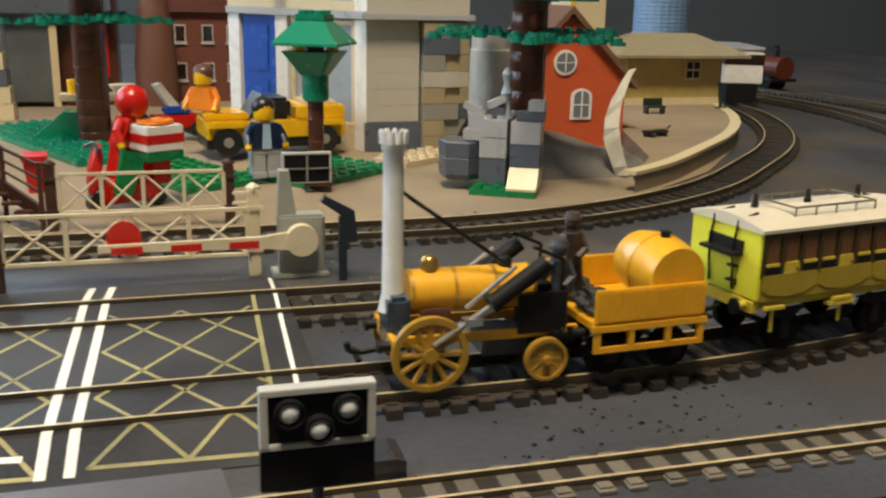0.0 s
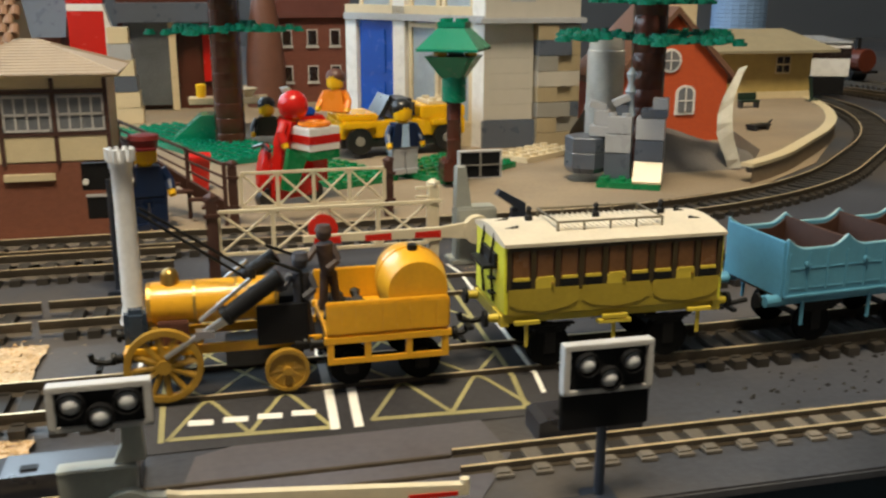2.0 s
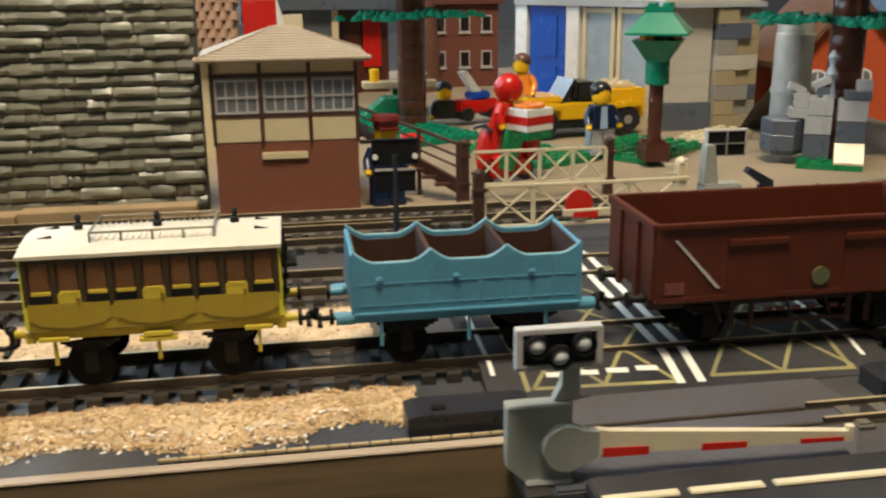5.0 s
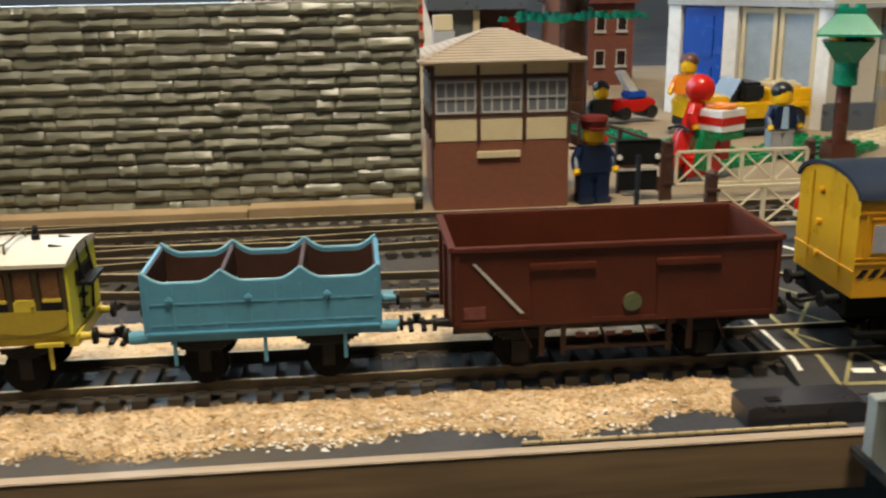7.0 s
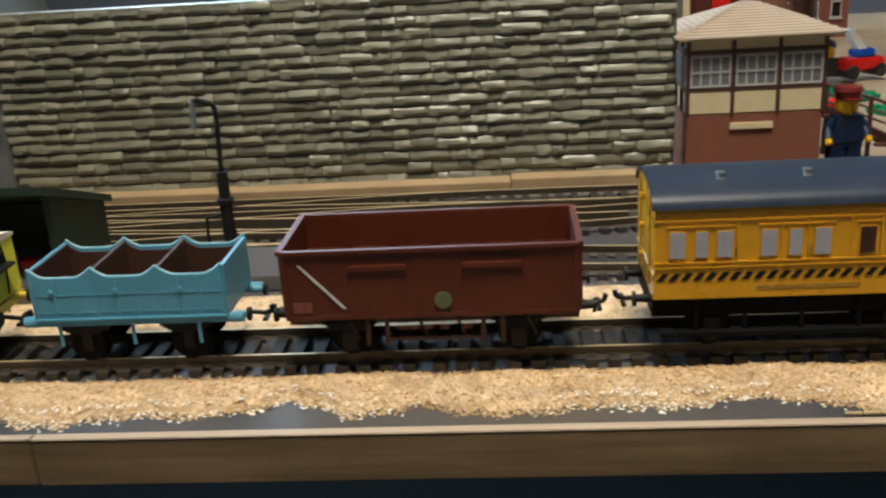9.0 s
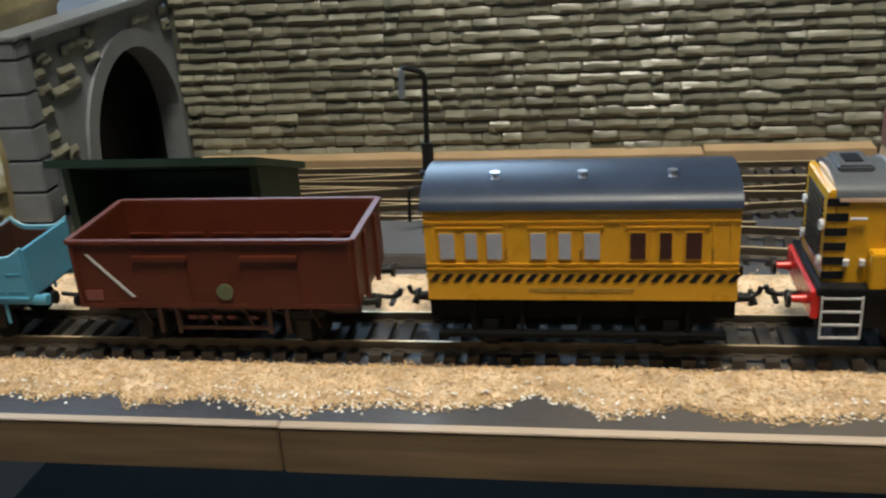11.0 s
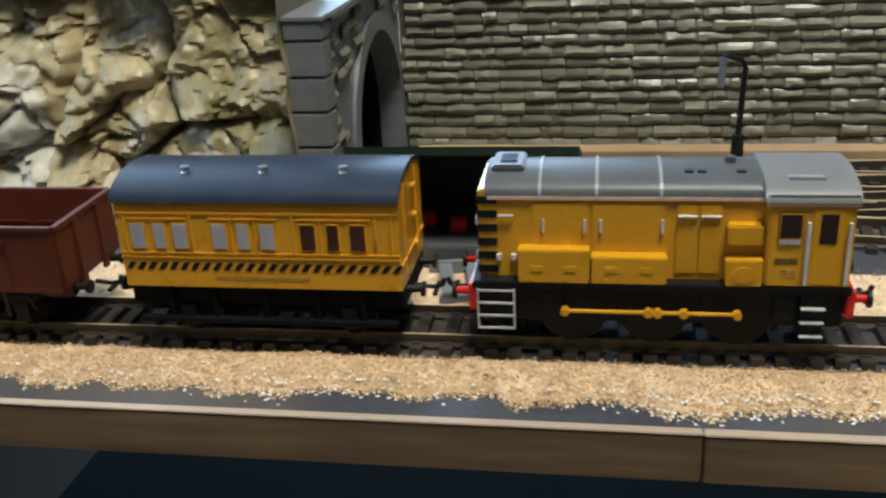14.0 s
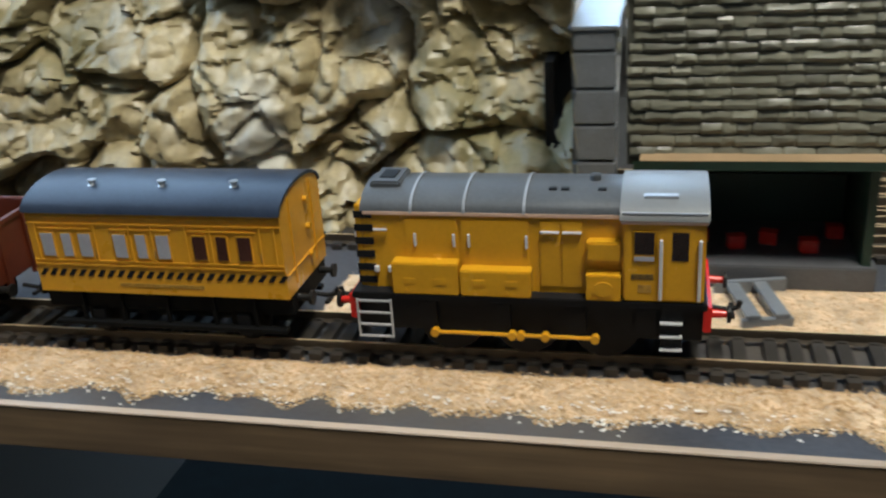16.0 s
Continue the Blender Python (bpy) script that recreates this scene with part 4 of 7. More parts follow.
M_LETTER = mat("faint_brown_writing", (0.35, 0.19, 0.02), 0.6, var=0.4, scale=800)


def shunter():
    v = thing("diesel_shunter", "yellow six-wheeled diesel shunting locomotive with a grey roof", "model train", group="train on the main line")
    h = 44.5
    hw = 11.6
    part("running_plate", box(B(), -h, h, -15.5, 15.5, 21.4, 23.4, 0.3), M_BLACK, v)
    hood = B()
    pts = [(-hw, 23.4), (hw, 23.4), (hw, 44.5)] + [(hw * math.cos(a), 44.5 + 4.2 * math.sin(a)) for a in [math.pi * k / 10 for k in range(1, 10)]] + [(-hw, 44.5)]
    prism(hood, pts, "x", -h + 3.5, 24.4)
    hd = part("hood", hood, M_LYEL, v)
    rf = B()
    top = [((hw + 0.5) * math.cos(a), 44.3 + 5.0 * math.sin(a)) for a in [math.pi * (0.0 + k / 16) for k in range(17)]]
    low = [((hw - 0.3) * math.cos(a), 44.3 + 4.0 * math.sin(a)) for a in [math.pi * (0.0 + k / 16) for k in range(17)]]
    prism(rf, top + low[::-1], "x", -h + 3.2, 24.0)
    r = part("hood_roof", rf, M_LROOF, v, "grey curved bonnet roof", smooth=True)
    for x in (-28, -14.5, 0.5):
        rb = B()
        t2 = [((hw + 0.8) * math.cos(a), 44.3 + 5.35 * math.sin(a)) for a in [math.pi * k / 16 for k in range(17)]]
        prism(rb, t2 + top[::-1], "x", x - 0.35, x + 0.35)
        part("roof_seam", rb, M_SEAM, r)
    tp = box(B(), -40, -32, -6, 6, 48, 50.2, 0.5)
    t3 = part("header_tank", tp, M_LROOF, r)
    part("grille", box(B(), -38, -34, -3, 3, 50.2, 50.5), M_BLACK, t3)
    ex = B()
    rod(ex, (17, 0, 48.6), (17, 0, 50.6), 1.4)
    rod(ex, (17, 0, 50.6), (17, 0, 50.8), 1.0)
    part("exhaust", ex, M_LROOF, r)
    dt = B()
    for x in (7, 10, 19):
        box(dt, x - 1, x + 1, -6.4, -4.6, 48.2, 48.9)
    part("roof_fitting", dt, M_BLACK, r)
    # radiator end
    part("radiator_end", box(B(), -h + 1.5, -h + 3.6, -hw, hw, 23.4, 46, 0.4), M_LYEL, v)
    gl = B()
    for k in range(12):
        box(gl, -h + 1.2, -h + 1.5, -8, 8, 27 + k * 1.4, 27.8 + k * 1.4)
    part("radiator_grille", gl, M_BLACK, v)
    for s in (-1, 1):
        hz = B()
        for k in range(6):
            box(hz, -h + 1.3, -h + 6.2, s * (hw + 0.15) - 0.12, s * (hw + 0.15) + 0.12, 24.4 + k * 3.6, 26.3 + k * 3.6)
        part("hazard_stripe", hz, M_BLACK, v, "black stripes on the nose corner")
        hl = B()
        for z in (28, 37):
            rod(hl, (-h + 0.6, s * 9, z), (-h + 1.6, s * 9, z), 1.3)
        part("lamp", hl, M_WHITE, v)
    # cab
    cab = part("cab", box(B(), 24.4, h - 1, -15.4, 15.4, 23.4, 45, 0.5), M_LYEL, v)
    crt = [(16.2 * math.cos(a), 44.6 + 4.8 * math.sin(a)) for a in [math.pi * k / 16 for k in range(17)]]
    crl = [(15.0 * math.cos(a), 44.6 + 3.8 * math.sin(a)) for a in [math.pi * k / 16 for k in range(17)]]
    part("cab_roof", prism(B(), crt, "x", 23.6, h - 0.4), M_LROOF2, v, "lighter grey cab roof", smooth=True)
    part("roof_hatch", box(B(), 29, 37, -10.6, -8.4, 48.0, 48.9, 0.2), M_SEAM, v)
    for s in (-1, 1):
        # Pale strip drawn in place of the highlight along the cab roof.
        part("roof_gutter", box(B(), 24.2, h - 0.8, s * 15.4 - 0.35, s * 15.4 + 0.35, 46.0, 46.5, 0.1), M_SEAM, v)
        lip = box(B(), -h + 4, 24, s * (hw + 0.4) - 0.3, s * (hw + 0.4) + 0.3, 43.6, 44.4)
        part("rain_strip", lip, M_RAINSTRIP, v, "pale edge strip below the roof")
        lp2 = box(B(), 24, h - 0.6, s * 15.7 - 0.3, s * 15.7 + 0.3, 43.8, 44.6)
        part("rain_strip", lp2, M_RAINSTRIP, cab)
        wn = part("window", box(B(), 26.6, 32.2, s * 15.4 - 0.3, s * 15.4 + 0.3, 34, 42.2, 0.3), M_LYEL, cab)
        part("pane", box(B(), 27.1, 31.7, s * 15.65 - 0.15, s * 15.65 + 0.15, 36, 41.7), M_DKWIN, wn)
        part("pane", box(B(), 27.1, 31.7, s * 15.65 - 0.15, s * 15.65 + 0.15, 34.4, 35.5), M_GREYL, wn)
        dr = part("door", box(B(), 34.2, 41.2, s * 15.4 - 0.25, s * 15.4 + 0.25, 24.2, 43.4, 0.2), M_LYEL, cab)
        part("door_pane", box(B(), 35.8, 39.6, s * 15.65 - 0.15, s * 15.65 + 0.15, 34.6, 41.8), M_DKWIN, dr)
        rl = B()
        for x in (33.3, 42.2):
            rod(rl, (x, s * 16.4, 24.6), (x, s * 16.4, 40), 0.42)
            for z in (25, 39.6):
                rod(rl, (x, s * 15.4, z), (x, s * 16.5, z), 0.3)
        part("handrail", rl, M_WHITE_DULL, cab, "white vertical handrail")
        part("number_bar", box(B(), 26.4, 31.6, s * 15.46 - 0.06, s * 15.46 + 0.06, 29.4, 30.8), M_LETTER2, cab, "dark blurred number patch")
        part("data_panel", box(B(), 28, 31.2, s * 15.46 - 0.06, s * 15.46 + 0.06, 26, 28), M_LETTER, cab)
        # boxes on the running plate
        for x0, x1, z1 in ((-33.2, -16, 32.0), (-15.6, 2.2, 30.4)):
            bx = part("battery_box", box(B(), x0, x1, s * 13.6 - 2.2, s * 13.6 + 2.2, 23.4, z1, 0.3), M_LYEL, v)
            de = B()
            for k in range(2):
                xm = x0 + (x1 - x0) * (0.27 + 0.46 * k)
                box(de, xm - 1.6, xm + 1.6, s * 15.8 - 0.2, s * 15.8 + 0.2, 26.4, 28, 0.1)
                rod(de, (xm - 1.2, s * 15.8, 24.6), (xm - 1.2, s * 16.1, 24.6), 0.4)
            part("box_latch", de, M_LYEL, bx)
        part("sand_box", box(B(), 15.6, 24, s * 13.6 - 2.2, s * 13.6 + 2.2, 23.4, 30.2, 0.3), M_LYEL, v)
        ub = part("air_filter", box(B(), 15.8, 23.8, s * 12.8 - 2.0, s * 12.8 + 2.0, 33.4, 38.4, 0.4), M_LYEL, v)
        lt = B()
        lathe_pts = [(2.4 * math.cos(2 * math.pi * k / 16), 2.0 * math.sin(2 * math.pi * k / 16)) for k in range(16)]
        prism(lt, [(19.8 + a, 26.6 + b2) for a, b2 in lathe_pts], "y", s * 15.9 - 0.25, s * 15.9 + 0.25)
        part("filler_cover", lt, M_LYEL, v)
        # bonnet doors
        for x0, x1 in ((-30, -16.4), (-15.6, 1.5), (4.2, 9.2), (9.5, 14.6)):
            part("bonnet_door", box(B(), x0, x1, s * (hw + 0.1) - 0.3, s * (hw + 0.1) + 0.3, 25, 42.6, 0.2), M_LYEL, hd)
        for x in (-27.2, -14.6 - 2.6, -13.4, 1.0):
            part("grab_rail", rod(B(), (x, s * (hw + 1), 35.5), (x, s * (hw + 1), 38.8), 0.35), M_WHITE_DULL, hd)
        for x in (4.4, 9.8):
            part("door_rail", rod(B(), (x, s * (hw + 0.9), 39.8), (x + 4.6, s * (hw + 0.9), 39.8), 0.35), M_WHITE_DULL, hd)
        part("door_rail", rod(B(), (-38, s * (hw + 0.9), 39.6), (-34.4, s * (hw + 0.9), 39.6), 0.35), M_WHITE_DULL, hd)
        for x in (-38, -34.4):
            part("hinge", rod(B(), (x, s * (hw + 0.6), 28), (x, s * (hw + 0.6), 29.4), 0.7), M_WHITE_DULL, hd)
        # frames, steps and ladder
        fr = box(B(), -h + 1, h - 1, s * 12 - 0.6, s * 12 + 0.6, 12, 21.4)
        for x in (-25, -6, 13, 30):
            box(fr, x - 2.4, x + 2.4, s * 13.2 - 0.6, s * 13.2 + 0.6, 14, 20.6)
        part("side_frame", fr, M_BLACK, v)
        ld = B()
        for x in (-43.2, -34.2):
            box(ld, x - 0.22, x + 0.22, s * 15.6 - 0.22, s * 15.6 + 0.22, 10.6, 21.6)
        ldr = part("ladder", ld, M_STEPS, v, "white metal access ladder")
        for z in (10.8, 14.2, 17.6, 21.0):
            part("rung", box(B(), -43.4, -34.0, s * 15.5 - 0.35, s * 15.5 + 0.35, z - 0.2, z + 0.2), M_STEPS, ldr)
        st = B()
        for z in (10.6, 14.2, 17.8):
            box(st, 33.4, 38.8, s * 15.2 - 0.8, s * 15.2 + 0.8, z - 0.16, z + 0.16)
        part("cab_step", st, M_STEPS, v)
        part("step_hanger", box(B(), 33.6, 38.6, s * 14.2 - 0.2, s * 14.2 + 0.2, 10.6, 21.4), M_BLACK, v)
        # coupling rod
        cr = B()
        rod(cr, (-20.4, 0, 0), (20.4, 0, 0), 0.5, n=8)
        for x in (-20.4, -0.4, 1.8, 8, 20.4):
            rod(cr, (x, -1.0, 0), (x, 0.8, 0), 1.1, n=12)
        c = part("coupling_rod", cr, M_LYEL, v, "yellow coupling rod", loc=(0, s * 15.0, 13.4))
        RODS.append((c, (0, s * 15.0, 13.4)))
    part("yellow_line", box(B(), -h + 1, h - 1, -15.7, -15.5, 22.9, 23.3), M_BLACK, v)
    for s in (-1, 1):
        part("buffer_beam", box(B(), s * h - 1, s * h + 1, -15, 15, 15.4, 22.4, 0.3), M_RED, v, "red buffer beam")
    add_wheels(v, (-20, 0, 20), 8.2, material=M_BLACK)
    add_buffers(v, h + 0.6, 18.4, 10, 2.2, M_RED, M_DARK, 7)
    return v


M_SEAM = mat("pale_grey_seam", (0.24, 0.25, 0.27), 0.35, var=0.15)
M_LETTER2 = mat("dark_writing", (0.12, 0.07, 0.01), 0.6, var=0.5, scale=900)
M_LROOF2 = mat("light_grey_roof", (0.155, 0.155, 0.152), 0.42, var=0.1)
M_RAINSTRIP = mat("pale_strip", (0.62, 0.42, 0.30), 0.4, var=0.1)
M_STEPS = mat("worn_white_edge", (0.45, 0.45, 0.45), 0.5, var=0.2)



def squeeze(v, k):
    """Narrows the body of a vehicle, not its wheels."""
    for ob in v.children_recursive:
        if ob.type == "MESH" and ob.name.split(".")[0] not in ("wheel", "axle", "coupling"):
            for q in ob.data.vertices:
                q.co.y *= k
    return v


TRAIN = [(steam_engine(), 60), (tender(), 98), (squeeze(old_coach(), 0.8), 151.8), (squeeze(open_wagon(), 0.8), 220.3), (mineral_wagon(), 300.4), (track_coach(), 393.2), (shunter(), 492.4)]

# how far the train has run along the line at each time
RUN = [(0, 0), (0.5, 27.0), (1.0, 54.3), (1.5, 81.6), (2.0, 109.8), (2.5, 139.5), (3.0, 169.4), (3.5, 199.9), (6.0, 354.5), (6.5, 383.8), (7.0, 413.1), (7.5, 442.8),
       (8.0, 473.3), (8.5, 503.8), (9.0, 535.1), (9.5, 566.4), (12.0, 712.2), (12.5, 741.6), (13.0, 773.4), (13.5, 803.7), (14.0, 831.6), (14.5, 860.5), (15.0, 889.8), (15.5, 917.8), (16.0, 946.1)]


def run_at(t):
    ts, ds = [r[0] for r in RUN], [r[1] for r in RUN]
    k = min(max(0, next((i for i in range(len(ts)) if ts[i] > t), len(ts)) - 1), len(ts) - 2)
    # smooth curve through the rows
    def slope(i):
        if i == 0:
            return (ds[1] - ds[0]) / (ts[1] - ts[0])
        if i == len(ts) - 1:
            return (ds[-1] - ds[-2]) / (ts[-1] - ts[-2])
        return (ds[i + 1] - ds[i - 1]) / (ts[i + 1] - ts[i - 1])
    w = ts[k + 1] - ts[k]
    u = (t - ts[k]) / w
    return ((2 * u ** 3 - 3 * u ** 2 + 1) * ds[k] + (u ** 3 - 2 * u ** 2 + u) * w * slope(k) + (3 * u ** 2 - 2 * u ** 3) * ds[k + 1] + (u ** 3 - u ** 2) * w * slope(k + 1))


def motions():
    steps = [k * 0.25 for k in range(65)]
    for v, s0 in TRAIN:
        rows = []
        for t in steps:
            x, y, a = path_at(s0 - run_at(t))
            rows.append((t, place(x, y, 0, 0, 0, math.degrees(a))))
        walk(v, rows)
    fine = [k * 0.125 for k in range(129)]
    for w, r, at in ROLLING:
        walk(w, [(t, place(*at, 0, -math.degrees(run_at(t) / r), 0)) for t in fine])
    for c, at in RODS:
        rows = []
        for t in fine:
            a = (run_at(t) - 773.4) / 8.23 + ROD_PHASE
            rows.append((t, place(at[0] + 2.7 * math.cos(a), at[1], at[2] + 2.7 * math.sin(a))))
        walk(c, rows)


ROD_PHASE = 1.31


# ---- stone wall, tunnel portal and rock ----
WY = 352
WX0, WX1 = -436, -144
wall = thing("stone_wall", "grey moulded plastic retaining wall of rough coursed stone", "wall", kind="structure")
part("wall_body", box(B(), WX0, WX1, WY + 0.4, WY + 9, 0, 83, 0.3), M_STONE_BED, wall)
part("coping", box(B(), WX0, WX1, WY - 0.6, WY + 9.5, 82.2, 84.2, 0.4), M_STONE, wall)


def stone_src(seed):
    """A rough pillow-faced stone, one unit long and high, bulging to -y."""
    rnd = random.Random(seed)
    bm = B()
    us, ws = (-0.5, -0.43, -0.2, 0.15, 0.43, 0.5), (-0.5, -0.36, -0.05, 0.25, 0.5)
    nx, nz = len(us) - 1, len(ws) - 1
    grid = []
    for j in range(nz + 1):
        row = []
        for i in range(nx + 1):
            u, w = us[i], ws[j]
            edge = i in (0, nx) or j in (0, nz)
            d = (0.12, 0.8, 1.0, 0.78, 0.38)[j] * (0.72 if i in (0, nx) else 1.0) + (rnd.uniform(-0.26, 0.24) if not edge else 0.0)
            if i in (0, nx) and j in (0, nz):
                u, w = u * 0.985, w * 0.9
            row.append(bm.verts.new((u + rnd.uniform(-0.015, 0.015), -d, w + rnd.uniform(-0.05, 0.05))))
        grid.append(row)
    for j in range(nz):
        for i in range(nx):
            bm.faces.new((grid[j][i], grid[j][i + 1], grid[j + 1][i + 1], grid[j + 1][i]))
    return bm


rnd = random.Random(11)
SRC = []
for k in range(12):
    s = part("stone", stone_src(k), M_STONE, wall, smooth=True, loc=(WX0 + 10 + 20 * k, WY + 4, 40))
    SRC.append(s)
spots = []
z, course = 3.2, 0
while z < 81:
    hgt = rnd.uniform(4.3, 5.1)
    x = WX0 + rnd.uniform(0, 3)
    while x < WX1 - 3:
        ln = rnd.choice([5, 7, 9, 11, 13, 16]) * rnd.uniform(0.85, 1.15)
        ln = min(ln, WX1 - x)
        spots.append((x + ln / 2, z + hgt / 2, ln * 0.995, hgt * 0.99, rnd.uniform(1.1, 2.2)))
        x += ln
    z += hgt
for i, (x, zz, ln, hg, dp) in enumerate(spots):
    m = place(x, WY + 0.35, zz) @ Matrix.Diagonal((ln, dp, hg, 1))
    if i < 12:
        SRC[i].matrix_basis = m
    else:
        ob = new("stone", SRC[rnd.randrange(12)].data)
        ob.parent = wall
        ob.matrix_basis = m
bt = box(B(), -430, -214, 340.5, 351.6, 0.1, 5.2, 0.3)
box(bt, -213.5, -148, 341.5, 351.6, 0.1, 6.0, 0.3)
tagged(to_object("batten", bt, M_BATTEN), "pale brown wooden batten along the wall's foot", "batten", kind="structure")

portal = thing("tunnel_portal", "grey plastic tunnel portal with a round arch and blocky pillar", "tunnel portal", kind="structure")
bm = B()
yc, rad, zs = 312, 37, 24
arch = [(yc + rad * math.cos(a), zs + rad * math.sin(a)) for a in [math.pi * k / 20 for k in range(21)]]
prism(bm, [(yc + rad, 0.1), (356, 0.1), (356, 75.5), (238, 75.5), (238, 0.1), (yc - rad, 0.1)] + arch[::-1], "x", -446, -437)
part("portal_face", bm, M_PORTAL, portal)
bm = B()
o2 = [(yc + (rad + 7) * math.cos(a), zs + (rad + 7) * math.sin(a)) for a in [math.pi * k / 20 for k in range(21)]]
prism(bm, [(yc + rad, 0.1), (yc + rad + 7, 0.1)] + o2 + [(yc - rad - 7, 0.1), (yc - rad, 0.1)] + arch[::-1], "x", -437.2, -435.6)
part("arch_ring", bm, M_PORTAL, portal)
# Black lining and an added black end sheet stand in for the tunnel's darkness.
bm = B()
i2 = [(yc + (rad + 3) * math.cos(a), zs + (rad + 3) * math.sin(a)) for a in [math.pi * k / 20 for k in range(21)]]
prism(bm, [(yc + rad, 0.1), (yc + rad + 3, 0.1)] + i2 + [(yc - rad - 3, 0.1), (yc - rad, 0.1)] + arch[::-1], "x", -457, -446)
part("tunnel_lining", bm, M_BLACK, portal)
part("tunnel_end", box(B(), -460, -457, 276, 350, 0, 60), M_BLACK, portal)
JOINTS = (0.1, 7.1, 17.8, 28.5, 39.2, 50.2, 60.8, 71.7, 77.6)
for k, (z0, z1) in enumerate(zip(JOINTS, JOINTS[1:])):
    lean = 0.18 * k
    part("pillar_block", box(B(), -447.2 + lean * 0.4, -434 - lean * 0.3, 233.8 + lean, 243, z0, z1 - 0.55, 0.5), M_PORTAL, portal)
part("pillar_core", box(B(), -446, -435.2, 236.5, 242.8, 0.1, 77), M_STONE_BED, portal)
part("pillar_cap", box(B(), -447.8, -433.6, 234.6, 245, 77.2, 78.6, 0.4), M_PORTAL, portal)
part("portal_coping", box(B(), -448, -433.8, 245.2, 357, 75.6, 78.4, 0.5), M_PORTAL, portal)
rnd = random.Random(5)
for k in range(70):
    y, z = rnd.uniform(248, 350), rnd.uniform(6, 73)
    if math.hypot(y - yc, max(0, z - zs)) > rad + 9:
        s = new("portal_stone", SRC[k % 12].data)
        s.parent = portal
        s.matrix_basis = place(-437.0, y, z, 0, 0, 90) @ Matrix.Diagonal((rnd.uniform(6, 11), 1.4, rnd.uniform(3.2, 4.4), 1))

# crumpled painted rock face: tilted boulders with sharp creases between them
def boulders(x, z, size, seed, edge):
    """Height of a heap of tilted plates with narrow creases, about 0 to 1."""
    p = Vector((x / size, 1.15 * z / size, seed))
    p += 0.3 * noise.noise_vector(p * 1.3) + 0.08 * noise.noise_vector(p * 5)
    dist, at = noise.voronoi(p)
    d = p - at[0]
    tilt = noise.cell_vector(at[0] * 7.3 + Vector((seed, 2.1, 4.7)))
    gap = min(1.0, (dist[1] - dist[0]) * edge)
    return 0.35 * tilt.z + 1.0 * (tilt.x - 0.5) * d.x + 1.1 * (0.15 - tilt.y) * d.y + 0.35 * gap


bm = B()
nx, nz = 300, 120
grid = []
for j in range(nz + 1):
    row = []
    for i in range(nx + 1):
        x = -447 - 337 * i / nx
        zz = 118 * j / nz
        p = Vector((x * 0.021, zz * 0.026, 1.7))
        w = noise.noise(p * 0.55 + Vector((3, 1, 0)))
        q = Vector((x * 0.075, zz * 0.085, 6.0)) + 1.2 * Vector((w, noise.noise(p * 0.9), 0))
        crumple = (1 - abs(noise.noise(q))) ** 3 + 0.5 * (1 - abs(noise.noise(q * 2.3))) ** 3
        d = 24 * boulders(x, zz, 50, 1.3, 5) + 8 * boulders(x, zz, 21, 5.9, 4) + 2.2 * boulders(x, zz, 9, 8.2, 3) + 12 * w + 2.0 * crumple + 0.4 * noise.noise(q * 7)
        y = 284 + 0.30 * zz - d
        if i < 3:
            y = y * (i / 3) + 246 * (1 - i / 3)
        y -= 15 * max(0.0, 1 - (-447 - x) / 40)
        row.append(bm.verts.new((x + 4 * noise.noise(p * 2), y, zz + 3 * noise.noise(p * 2.3))))
    grid.append(row)
for j in range(nz):
    for i in range(nx):
        bm.faces.new((grid[j][i], grid[j][i + 1], grid[j + 1][i + 1], grid[j + 1][i]))
back = [bm.verts.new((v.co.x, 420, 118)) for v in grid[nz]]
for i in range(nx):
    bm.faces.new((grid[nz][i], grid[nz][i + 1], back[i + 1], back[i]))
tagged(to_object("rock_face", bm, M_ROCK, smooth=True, crisp=32), "crumpled ochre and olive painted plaster rock face", "rock", kind="structure")

# ---- sawdust ballast ----


